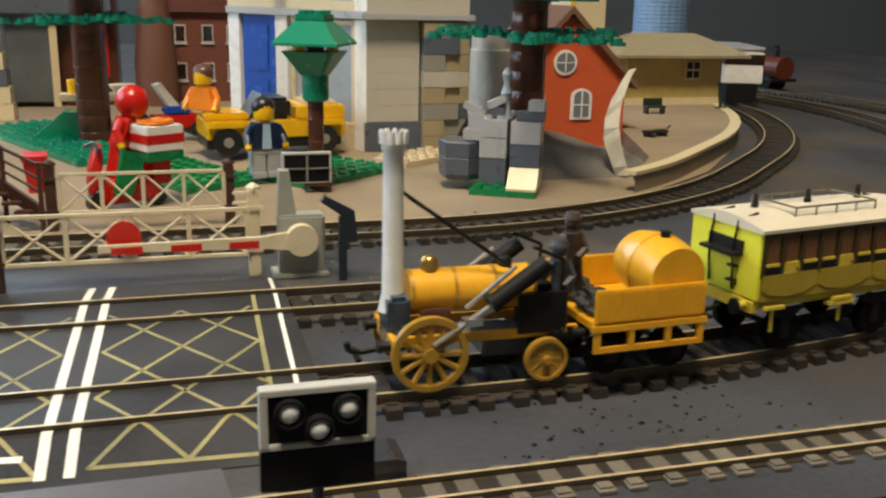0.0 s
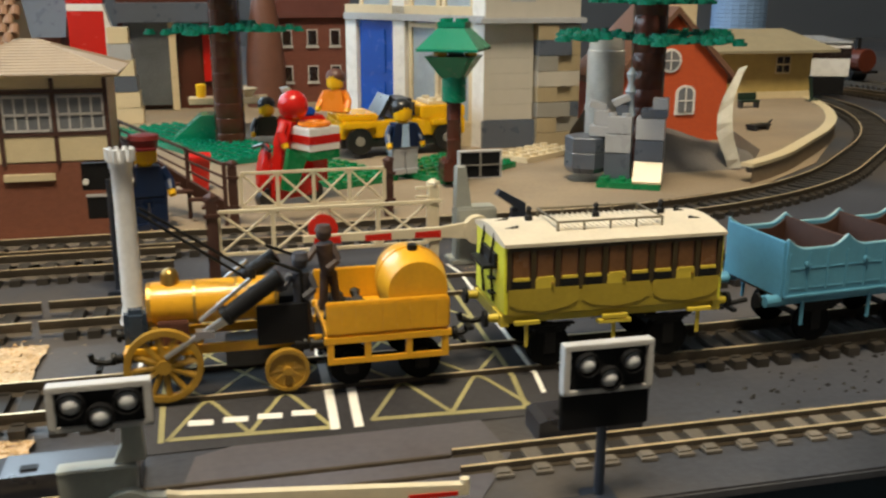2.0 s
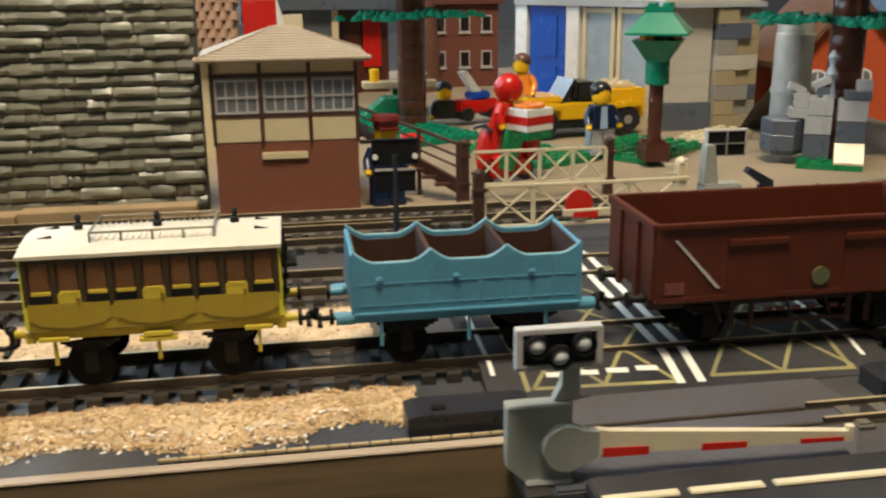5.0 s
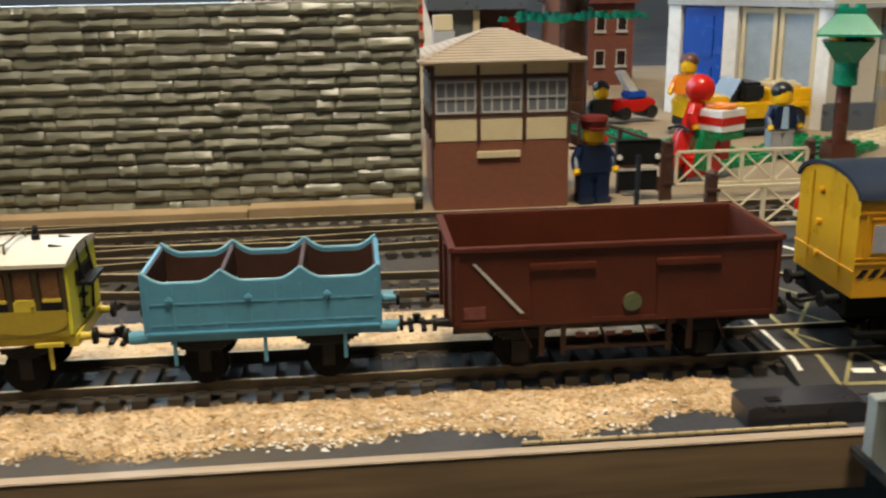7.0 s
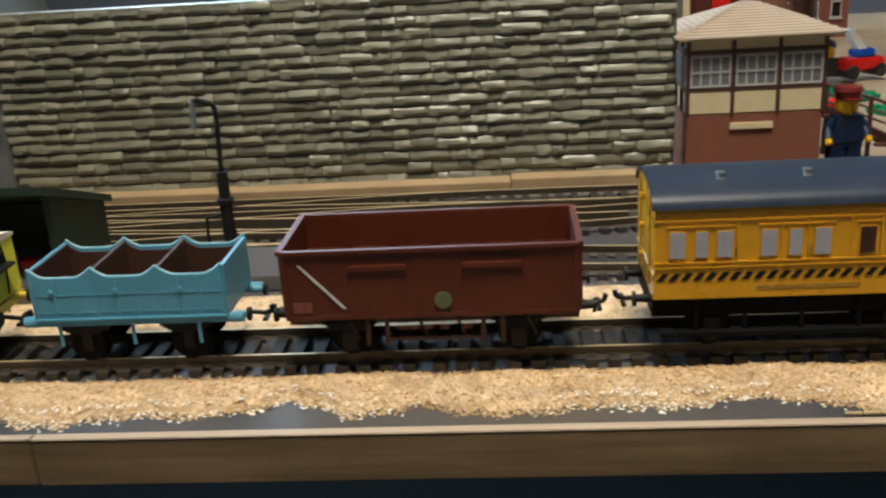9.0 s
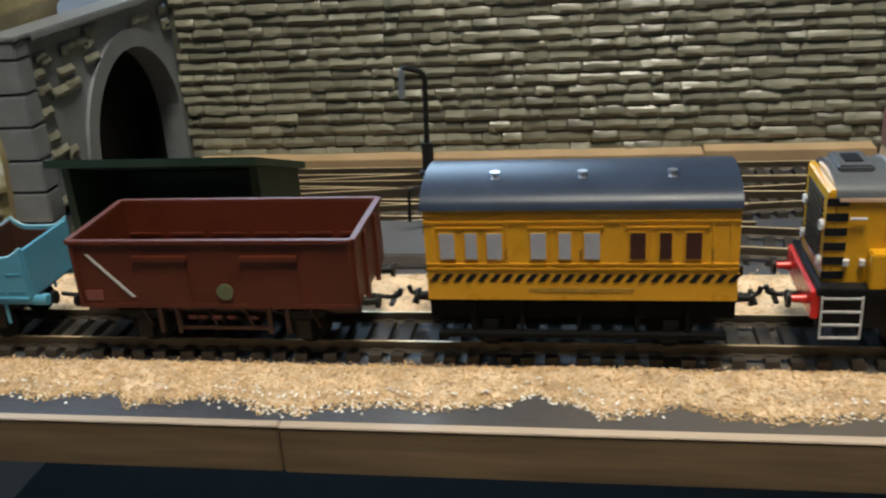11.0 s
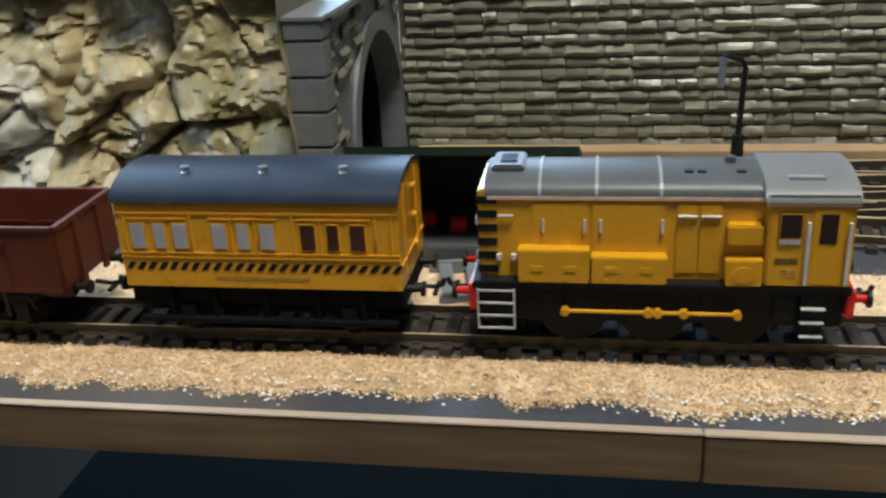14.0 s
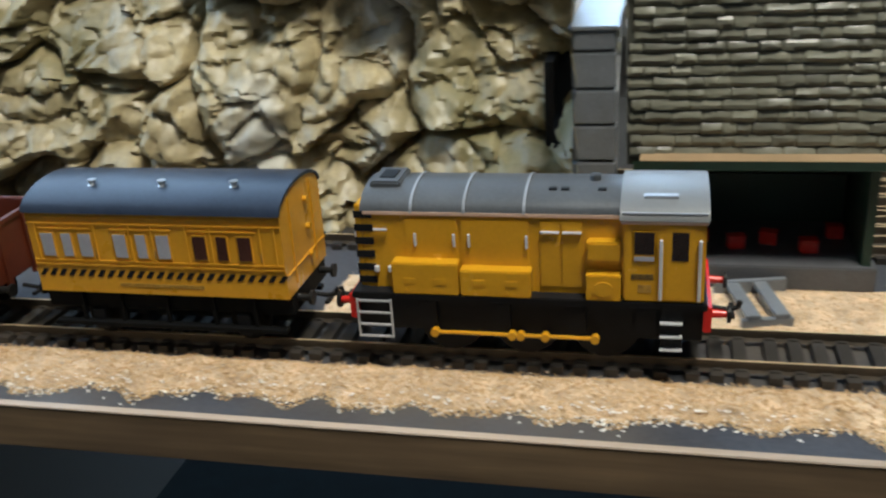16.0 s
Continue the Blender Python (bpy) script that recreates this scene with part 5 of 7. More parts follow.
def sawdust_bed(x0, x1, y0, y1, seed, chips, hmax=2.6, ragged=5.0):
    """A soft uneven bank of sawdust with loose flakes on and round it."""
    rnd = random.Random(seed)
    bm = B()
    nx, ny = max(4, int((x1 - x0) / 2.2)), 12

    def edge(x):
        return ragged * (noise.noise(Vector((x * 0.035, seed, 0))) + 0.6 * noise.noise(Vector((x * 0.12, seed, 2))))

    def height(x, v):
        env = min(1.0, 5 * v, 5 * (1 - v))
        return env * hmax * (0.55 + 0.6 * noise.noise(Vector((x * 0.12, v * 3, seed))) + 0.25 * noise.noise(Vector((x * 0.5, v * 9, seed))))

    grid = []
    for i in range(nx + 1):
        x = x0 + (x1 - x0) * i / nx
        row = []
        for j in range(ny + 1):
            v = j / ny
            y = (y0 + edge(x)) * (1 - v) + y1 * v
            row.append(bm.verts.new((x + rnd.uniform(-0.5, 0.5), y + rnd.uniform(-0.4, 0.4), max(0.06, height(x, v)) if 0 < j < ny else 0.03)))
        grid.append(row)
    for i in range(nx):
        for j in range(ny):
            bm.faces.new((grid[i][j], grid[i + 1][j], grid[i + 1][j + 1], grid[i][j + 1]))
    tagged(to_object("sawdust", bm, M_SAWDUST, smooth=True), "pale sawdust scattered as ballast beside the track", "sawdust", kind="stuff")
    verts, faces = [], []
    for k in range(chips):
        x = rnd.uniform(x0, x1)
        v = rnd.random() ** 1.5 * 1.15 - 0.22 * rnd.random()
        y = (y0 + edge(x)) * (1 - v) + y1 * v
        z = max(0.1, height(x, min(max(v, 0), 1))) + 0.15
        a, l, w = rnd.uniform(0, 6.28), rnd.uniform(0.12, 0.42), rnd.uniform(0.1, 0.26)
        ca, sa, tl = math.cos(a), math.sin(a), rnd.uniform(-0.3, 0.3)
        n = len(verts)
        for du, dv, dz in ((-l, -w, -tl), (l, -w, tl), (l, w, tl + 0.1), (-l, w, -tl + 0.1), (0, 0, 0.28)):
            verts.append(((x + du * ca - dv * sa) * U, (y + du * sa + dv * ca) * U, (z + dz) * U))
        faces += [(n, n + 1, n + 4), (n + 1, n + 2, n + 4), (n + 2, n + 3, n + 4), (n + 3, n, n + 4)]
    me = bpy.data.meshes.new("sawdust_flakes")
    me.from_pydata(verts, [], faces)
    me.materials.append(M_FLAKE)
    tagged(new("sawdust_flakes", me), "loose pale and brown wood flakes on the board", "sawdust", kind="stuff")


def flake_mat():
    m = mat("wood_flakes", (0.60, 0.43, 0.24), 0.9, var=0.2)
    nt = m.node_tree
    N, L = nt.nodes, nt.links
    g = N.new("ShaderNodeNewGeometry")
    cr = N.new("ShaderNodeValToRGB")
    e = cr.color_ramp.elements
    e[0].color, e[1].color = (0.36, 0.22, 0.10, 1), (0.82, 0.72, 0.56, 1)
    e.new(0.25).color = (0.52, 0.335, 0.155, 1)
    e.new(0.85).color = (0.62, 0.43, 0.23, 1)
    L.new(g.outputs["Random Per Island"], cr.inputs["Fac"])
    L.new(cr.outputs["Color"], N["Principled BSDF"].inputs["Base Color"])
    return m


M_FLAKE = flake_mat()
M_SHAVING = mat("white_shaving", (0.82, 0.79, 0.73), 0.85, var=0.15)


def shavings(x0, x1, y, seed, count, spread):
    """White shavings strewn along the front edge of the sawdust."""
    rnd = random.Random(seed)
    verts, faces = [], []
    for k in range(count):
        x = rnd.uniform(x0, x1)
        e = 8.0 * (noise.noise(Vector((x * 0.035, 3, 0))) + 0.6 * noise.noise(Vector((x * 0.12, 3, 2))))
        yy = y + e + rnd.gauss(-0.25, 0.75) * spread
        if noise.noise(Vector((x * 0.02, 7, 0))) + rnd.uniform(-0.5, 0.5) < 0:
            continue
        a, l, w = rnd.uniform(0, 6.28), rnd.uniform(0.2, 0.6), rnd.uniform(0.15, 0.35)
        ca, sa, n = math.cos(a), math.sin(a), len(verts)
        zb = 0.1 if yy < y + e + 0.6 else 1.9
        for du, dv, dz in ((-l, -w, 0), (l, -w, 0.1), (l, w, 0), (-l, w, 0.1), (0, 0, 0.45)):
            verts.append(((x + du * ca - dv * sa) * U, (yy + du * sa + dv * ca) * U, (zb + dz) * U))
        faces += [(n, n + 1, n + 4), (n + 1, n + 2, n + 4), (n + 2, n + 3, n + 4), (n + 3, n, n + 4)]
    me = bpy.data.meshes.new("white_shavings")
    me.from_pydata(verts, [], faces)
    me.materials.append(M_SHAVING)
    tagged(new("white_shavings", me), "white wood shavings along the sawdust's ragged edge", "shavings", kind="stuff")


shavings(-700, -100, 157, 21, 2800, 2.6)
sawdust_bed(-700, -86, 157, 174.5, 3, 34000, 3.2, 8.0)
sawdust_bed(-520, -92, 202.5, 233, 7, 8000, 1.8, 2.0)

# ---- goods yard ----
shed = thing("loading_shed", "dark green open-fronted loading shed with red crates inside", "shed")
part("roof", prism(B(), [(228, 38.6), (228, 41.2), (276, 24.6), (276, 22)], "x", -429, -359), M_SHED, shed)
part("back_wall", box(B(), -427, -361, 270, 273, 0.1, 23.6), M_SHED, shed)
part("end_wall", prism(B(), [(234, 0.1), (270, 0.1), (270, 24.4), (234, 37)], "x", -363.5, -361), M_SHED, shed)
part("end_wall", prism(B(), [(234, 0.1), (270, 0.1), (270, 24.4), (234, 37)], "x", -427, -424.5), M_SHED, shed)
part("loading_platform", box(B(), -424.4, -359.5, 232, 269.8, 0.1, 7.6, 0.4), M_STAGE, shed)
for k, (x, y, a) in enumerate(((-398, 246, 10), (-388, 250, -14), (-377, 244, 5), (-409, 251, 20), (-368, 256, 0))):
    cr = thing("crate", "small red plastic crate standing in the shed", "crate", (x, y, 7.7), (0, 0, a), group="red crates")
    bm = box(B(), -2.6, 2.6, -2.0, 2.0, 0, 3.6, 0.3)
    part("crate_body", bm, M_RED, cr)
    part("crate_lid", box(B(), -2.8, 2.8, -2.2, 2.2, 3.7, 4.2, 0.2), M_RED, cr)
tagged(to_object("loading_stage", box(B(), -349, -288, 237, 268, 0.1, 5.2, 0.5), M_STAGE), "low dark grey loading stage between the sidings", "platform")
crane = thing("water_crane", "black water crane with a thin swinging pipe", "water crane", (-311, 257, 5.2))
part("base", lathe(B(), [(3.6, 0), (3.6, 1.4), (2.4, 2)], 16), M_BLACK, crane)
part("column", lathe(B(), [(2.3, 2), (2.1, 20), (3.0, 20.4), (3.0, 21.6), (2.0, 22), (1.9, 31)], 16), M_BLACK, crane, smooth=True)
part("pipe", tube(B(), [(0, 0, 31), (0.8, 0, 52), (0, 0, 54), (-5, -2, 56), (-6, -2.4, 55.4)], 0.9, 8), M_BLACK, crane, smooth=True)
part("hose", tube(B(), [(-6, -2.4, 55.6), (-6.4, -2.4, 46.5)], 1.0, 8), mat("pale_hose", (0.14, 0.16, 0.19), 0.4), crane)
part("crank", tube(B(), [(-2, 0, 16), (-7, -1, 15), (-7.5, -1, 4)], 0.6, 6), M_BLACK, crane)
trestle = thing("wooden_trestle", "small grey wooden trestle lying beside the track", "trestle", (-394, 219, 0.1), (0, 0, 12))
for x in (-4, 4):
    part("board", box(B(), x - 2, x + 2, -13, 9, 3.0, 4.2, 0.2), M_PORTAL, trestle)
part("cross_bar", box(B(), -9, 12, 9, 11, 0, 4.4, 0.2), M_PORTAL, trestle)
part("foot", box(B(), -7, 7, -13, -11, 0, 3.0, 0.2), M_PORTAL, trestle)


# ---- village behind the line ----
M_SBBRICK = brick_mat("signal_box_brick", (0.20, 0.065, 0.035), (0.17, 0.055, 0.03), (0.22, 0.09, 0.055), 260, 0.15)
M_TERRACE = brick_mat("terrace_brick", (0.16, 0.045, 0.028), (0.13, 0.035, 0.022), (0.16, 0.07, 0.05), 200, 0.2)
M_CREAM = mat("cream_panel", (0.62, 0.52, 0.33), 0.5, var=0.08)
M_BROWNFR = mat("dark_brown_timber", (0.06, 0.025, 0.018), 0.5, var=0.2)
M_SLATE = mat("buff_slate", (0.36, 0.29, 0.22), 0.6, var=0.12)
M_GLASS = mat("model_glazing", (0.16, 0.17, 0.19), 0.12, var=0.3, scale=40)
M_PALEFR = mat("pale_glazing_bar", (0.46, 0.45, 0.44), 0.5, var=0.1)
M_LGREEN = mat("brick_toy_green", (0.0, 0.17, 0.055), 0.28, var=0.06)
M_LTEAL = mat("brick_toy_teal", (0.0, 0.20, 0.115), 0.25, var=0.06)
M_LRED = mat("brick_toy_red", (0.50, 0.012, 0.008), 0.25, var=0.05)
M_LYELLOW = mat("brick_toy_yellow", (0.75, 0.42, 0.01), 0.25, var=0.05)
M_LBLUE = mat("brick_toy_blue", (0.005, 0.07, 0.42), 0.25, var=0.08)
M_LNAVY = mat("brick_toy_navy", (0.006, 0.016, 0.05), 0.3, var=0.1)
M_LBROWN = mat("brick_toy_brown", (0.075, 0.022, 0.014), 0.22, var=0.12)
M_LTAN = mat("brick_toy_tan", (0.60, 0.50, 0.33), 0.3, var=0.06)
M_LGREY = mat("brick_toy_grey", (0.36, 0.37, 0.39), 0.3, var=0.08)
M_LDGREY = mat("brick_toy_dark_grey", (0.085, 0.10, 0.13), 0.3, var=0.08)
M_LWHITE = mat("brick_toy_white", (0.74, 0.73, 0.71), 0.28, var=0.04)
M_LBLACK = mat("brick_toy_black", (0.014, 0.014, 0.015), 0.3, var=0.2)
M_LORANGE = mat("brick_toy_orange", (0.78, 0.22, 0.015), 0.28, var=0.06)
M_BEIGEWALL = mat("beige_masonry", (0.45, 0.415, 0.355), 0.4, var=0.06)
M_GLASSC = mat("toy_clear_window", (0.30, 0.36, 0.42), 0.08, var=0.15)

M_QTAN = mat("brick_toy_dull_tan", (0.34, 0.27, 0.165), 0.35, var=0.08)
M_QGREY = mat("brick_toy_warm_grey", (0.26, 0.245, 0.215), 0.35, var=0.08)

# signal box
sbx = thing("signal_box", "brick and timber signal box with cream panels and hipped roof", "signal box", (-112, 349, 0))
part("brick_base", box(B(), -27.6, 27.6, 0, 40, 0.5, 28.4, 0.2), M_SBBRICK, sbx)
part("upper_wall", box(B(), -27.2, 27.2, 0.5, 39.5, 28.4, 60.5), M_CREAM, sbx)
fr = box(B(), -28, 28, -0.4, 1.2, 53.4, 55.0)
box(fr, -28, 28, -0.4, 1.2, 38.2, 39.6)
for x in (-27.4, -9.3, 9.3, 27.4):
    box(fr, x - 0.7, x + 0.7, -0.6, 1.2, 27.6, 59)
box(fr, -28.4, -27, -0.2, 40, 38.2, 39.6)
box(fr, -28.4, -27, -0.2, 40, 53.4, 55)
for y in (13, 26, 39):
    box(fr, -28.4, -27, y - 0.7, y + 0.7, 28, 59)
part("timber_frame", fr, M_BROWNFR, sbx)
for k, x in enumerate((-18.4, 0, 18.4)):
    w = part("window", box(B(), x - 8.4, x + 8.4, -0.1, 0.7, 39.8, 53.2), M_GLASS, sbx)
    gb = B()
    for i in range(5):
        xx = x - 7.8 + i * 3.9
        box(gb, xx - 0.32, xx + 0.32, -0.6, 0.2, 40, 52.6)
    for zz in (40.2, 46, 52.4):
        box(gb, x - 8, x + 8, -0.6, 0.2, zz - 0.4, zz + 0.4)
    part("glazing_grid", gb, M_PALEFR, w)
    part("cream_panel", box(B(), x - 8.4, x + 8.4, -0.15, 0.6, 28.8, 38, 0.15), M_CREAM, sbx)
for y in (7, 20, 33):
    w = part("side_window", box(B(), -28, -27.4, y - 5.6, y + 5.6, 39.8, 53.2), M_GLASS, sbx)
    gb = B()
    for i in range(4):
        box(gb, -28.5, -27.8, y - 5.2 + i * 3.46 - 0.3, y - 5.2 + i * 3.46 + 0.3, 40, 52.6)
    part("glazing_grid", gb, M_PALEFR, w)
part("name_board", box(B(), -10, 7.6, -1.1, 0, 21.8, 24.6, 0.2), M_CREAM, sbx, "small blank cream name board")
rf = B()
ev = [(-33, -5, 60.5), (33, -5, 60.5), (33, 45, 60.5), (-33, 45, 60.5)]
tp = [(-3, 20, 71.2), (3, 20, 71.2)]
v = [rf.verts.new(p) for p in ev + tp]
for f in ((0, 1, 5, 4), (1, 2, 5), (2, 3, 4, 5), (3, 0, 4), (3, 2, 1, 0)):
    rf.faces.new([v[i] for i in f])
roof = part("roof", rf, M_SLATE, sbx)
ridges = B()
for a, b in ((0, 4), (1, 5), (2, 5), (3, 4), (4, 5)):
    rod(ridges, (ev + tp)[a], (ev + tp)[b], 0.7, n=6)
part("ridge", ridges, M_SLATE, roof)
for k in range(0, 12):
    u = k / 12
    xa, xb = -33 + 30 * u, 33 - 30 * u
    yy, zz = -5 + 25 * u, 60.5 + 10.7 * u
    part("slate_course", prism(B(), [(yy - 0.5, zz - 0.1), (yy + 2.1, zz + 1.2), (yy - 0.3, zz + 0.55)], "x", xa, xb), M_SLATE, roof)
    ya, yb = -5 + 25 * u, 45 - 25 * u
    xx = -33 + 30 * u
    part("slate_course", prism(B(), [(xx - 0.5, zz - 0.1), (xx + 2.4, zz + 1.2), (xx - 0.3, zz + 0.55)], "y", ya, yb), M_SLATE, roof)
part("fascia", box(B(), -32.5, 32.5, -4.6, 44.6, 59.4, 60.6), M_CREAM, roof)


# toy figures: one plain mesh each, coloured by zone
def figure(name, label, loc, rz, legs, torso, head, hat, hat_kind="cap", arm_mat=None, lean=0.0, legs_on=True, category="toy figure"):
    bm = B()
    mats = [legs, torso, head, hat, arm_mat or torso]
    done = bm.faces.layers.int.new("done")

    def zone(i, f):
        f()
        for fc in bm.faces:
            if fc[done] == 0:
                fc.material_index, fc[done] = i, 1
    if legs_on:
        zone(0, lambda: [box(bm, s * 3.6 - 3.3, s * 3.6 + 3.3, -2.6, 2.8, 0, 11, 0.4) for s in (-1, 1)])
        zone(0, lambda: [box(bm, s * 3.6 - 3.3, s * 3.6 + 3.3, -4.2, 2.8, 0, 2.6, 0.3) for s in (-1, 1)])
        zone(0, lambda: box(bm, -7, 7, -2.8, 2.8, 10.4, 13, 0.3))
    t = [(-7.2, 13), (7.2, 13), (5.2, 24.4), (-5.2, 24.4)]
    zone(1, lambda: prism(bm, t, "y", -3.2, 3.2))
    for s in (-1, 1):
        zone(4, lambda: tube(bm, [(s * 5.8, 0, 23), (s * 8.2, -0.6, 18.6), (s * 8.6, -3.4, 15)], 1.9, 10))
        zone(2, lambda: rod(bm, (s * 8.6, -3.0, 15.2), (s * 8.8, -4.6, 13.2), 1.7, 1.4, 10))
    zone(2, lambda: lathe(bm, [(2.6, 24.2), (2.8, 25.2), (4.3, 25.8), (4.6, 27), (4.6, 31.6), (4.2, 32.6), (2.6, 33)], 18))
    if hat_kind == "cap":
        zone(3, lambda: lathe(bm, [(4.8, 31), (5.1, 31.2), (5.4, 33.6), (6.0, 34.6), (5.6, 36.2), (2, 36.6)], 18))
        zone(3, lambda: box(bm, -4, 4, -7.2, -3.6, 31, 31.8, 0.3))
    elif hat_kind == "helmet":
        zone(3, lambda: ball(bm, (0, 0.6, 30.6), 6.4, 1, 1.05, 1.05, 18, 12))
    else:
        zone(3, lambda: ball(bm, (0, 0.8, 31.4), 5.4, 1.0, 1.0, 0.85, 16, 10))
    ob = to_object(name, bm, mats, loc=loc, rot=(0, 0, rz), smooth=True)
    return tagged(ob, label, category, group="toy figures")


figure("station_guard_figure", "toy guard figure in dark blue uniform and red cap", (-73, 354, 0.6), 10, M_LNAVY, M_LNAVY, M_LYELLOW, mat("dark_red_cap", (0.14, 0.014, 0.012), 0.4), "cap")
figure("toy_figure", "toy figure in a blue jacket with grey legs and black hair", (41, 428, 3.4), 14, M_LGREY, M_LNAVY, M_LYELLOW, M_LBLACK, "hair")
bm = B()
prism(bm, [(-2.2, 13), (2.2, 13), (1.6, 24), (-1.6, 24)], "y", -3.5, -3.2)
tagged(to_object("shirt_front", bm, mat("pale_blue_shirt", (0.35, 0.5, 0.7), 0.3), bpy.data.objects["toy_figure"]), "pale blue shirt front")
figure("scooter_rider_figure", "red toy rider figure with a shiny round red helmet", (-14, 391, 7), 55, M_LRED, M_LRED, M_LYELLOW, M_LRED, "helmet", legs_on=True).matrix_basis = place(-19, 396, 11, 0, 12, 0) @ Matrix.Rotation(radians(55), 4, "Z")
figure("driver_figure", "toy driver figure in orange with brown hair in the yellow car", (18, 500, 12), -35, M_LORANGE, M_LORANGE, M_LYELLOW, mat("brown_hair", (0.10, 0.04, 0.03), 0.4), "hair", legs_on=False)

# delivery scooter with pizza boxes
sc = thing("delivery_scooter", "red toy scooter with green side panel and stacked pizza boxes", "scooter", (-16, 386, 0.5), (0, 0, 30))
part("body", box(B(), -12, 12, -4.5, 4.5, 3, 12, 1.5), M_LRED, sc)
part("front_shield", ball(B(), (0, 0, 0), 5, 0.4, 0.95, 2.1, 18, 12), M_LRED, sc, loc=(-13.5, 0, 17), rot=(0, 12, 0), smooth=True)
part("handlebar", tube(B(), [(-14, -6, 25), (-13, 0, 27), (-14, 6, 25)], 0.8), M_LBLACK, sc)
part("side_panel", prism(B(), [(-9, 8), (-3, 6), (3.5, 20), (-5, 25)], "y", -7.4, -4.6), M_LGREEN, sc, "green side panel")
for x in (-13, 11):
    part("wheel", rod(B(), (x, -2, 4.2), (x, 2, 4.2), 4.2, n=18), M_LBLACK, sc)
bx = part("delivery_box", box(B(), 4, 20, -9, 6, 22.5, 32.5, 0.4), M_LWHITE, sc, "white delivery box with red band")
part("band", box(B(), 3.9, 20.1, -9.1, 6.1, 25.6, 29.2), M_LRED, bx)
part("base", box(B(), 4.2, 19.8, -8.8, 5.8, 18.8, 22.4, 0.2), M_LGREEN, bx)
part("pizza", lathe(B(), [(6.6, 0), (7.2, 0.6), (7.0, 1.6), (5.8, 1.5), (5.6, 1.2)], 22), M_LORANGE, bx, "round orange pizza", loc=(12, -1.5, 32.6), smooth=True)
part("support", box(B(), 8, 16, -5, 3, 9, 18.8, 0.3), M_LRED, sc)


def studs(bm, pts, z, r=2.2, h=1.5, n=10):
    for x, y in pts:
        rod(bm, (x, y, z), (x, y, z + h), r, n=n)
    return bm


def toy_plate(label, loc, rz, nx, ny, material, hgt=2.9, pitch=7.27):
    t = thing("base_plate", label, "toy plate", loc, (0, 0, rz), group="toy base plates")
    part("plate", box(B(), 0, nx * pitch, 0, ny * pitch, 0, hgt, 0.15), material, t)
    tagged(part("studs", studs(B(), [((i + 0.5) * pitch, (j + 0.5) * pitch) for i in range(nx) for j in range(ny)], hgt), material, t), kind="stuff")
    return t


toy_plate("green studded toy base plate in the village", (58, 409, 0.5), 38, 8, 6, M_LGREEN)
toy_plate("green studded toy base plate in the village", (38, 424, 0.5), 117, 9, 5, M_LGREEN)
toy_plate("green studded toy base plate under the tree", (-4, 500, 0.5), 117, 20, 6, M_LTEAL)
toy_plate("tan studded toy path plate by the house", (112, 452, 0.5), 35, 6, 3, M_LTAN)
toy_plate("green studded toy plate under the ruin", (124, 386.5, 0.5), -29, 4, 2, M_LGREEN)
gs = thing("grass_slope", "green toy slope brick by the play area", "toy brick", (-58, 560, 3))
part("slope", prism(B(), [(-14, 0), (14, 0), (14, 15), (4, 15)], "y", -8, 10), M_LTEAL, gs)

# lamp tree of angled green bricks
lt = thing("toy_tree", "small toy tree of teal angled bricks on a brown trunk", "toy tree", (61, 407, 3.4))
part("foot", studs(box(B(), -6, 6, -6, 6, 0, 9, 0.3), [(-3.2, -3.2), (3.2, -3.2), (-3.2, 3.2), (3.2, 3.2)], 9, 1.7, 1.2), M_LBROWN, lt)
part("trunk", lathe(B(), [(3.5, 9), (3.4, 9.6), (3.4, 18), (3.6, 18.4), (3.6, 19), (3.4, 19.2), (3.4, 28), (3.6, 28.3), (3.4, 29), (3.4, 40)], 16), M_LBROWN, lt, smooth=True)
part("lower_crown", lathe(B(), [(4.6, 36), (5.6, 36.6), (5.6, 47.5), (4.8, 48)], 20), M_LTEAL, lt, smooth=True)
cr = B()
for a in range(4):
    n = len(cr.verts)
    prism(cr, [(-4.2, 47), (4.2, 47), (9.4, 57), (-9.4, 57)], "y", -11.5, -5.0)
    cr.verts.ensure_lookup_table()
    vs = cr.verts[n:]
    for vv in vs:
        if vv.co.z < 50:
            vv.co.y = -5.0
    bmesh.ops.rotate(cr, verts=vs, matrix=Matrix.Rotation(radians(90 * a + 62), 3, "Z"))
part("angled_leaf", cr, M_LTEAL, lt)
part("core", box(B(), -3.6, 3.6, -3.6, 3.6, 46, 62, 0.2), M_LBLACK, lt)
part("inner_brick", box(B(), 5, 9, -6, 2, 57.1, 60, 0.2), M_LYELLOW, lt, "yellow brick inside the crown")
part("inner_brick", box(B(), -9, -5, -6, 2, 57.1, 60, 0.2), M_LYELLOW, lt, "yellow brick inside the crown")
rf = B()
q = [(-14, -14, 60.5), (14, -14, 60.5), (14, 14, 60.5), (-14, 14, 60.5), (-6, -6, 69.5), (6, -6, 69.5), (6, 6, 69.5), (-6, 6, 69.5), (-14, -14, 59.4), (14, -14, 59.4), (14, 14, 59.4), (-14, 14, 59.4)]
v = [rf.verts.new(p) for p in q]
for f in ((0, 1, 5, 4), (1, 2, 6, 5), (2, 3, 7, 6), (3, 0, 4, 7), (4, 5, 6, 7), (8, 9, 1, 0), (9, 10, 2, 1), (10, 11, 3, 2), (11, 8, 0, 3), (11, 10, 9, 8)):
    rf.faces.new([v[i] for i in f])
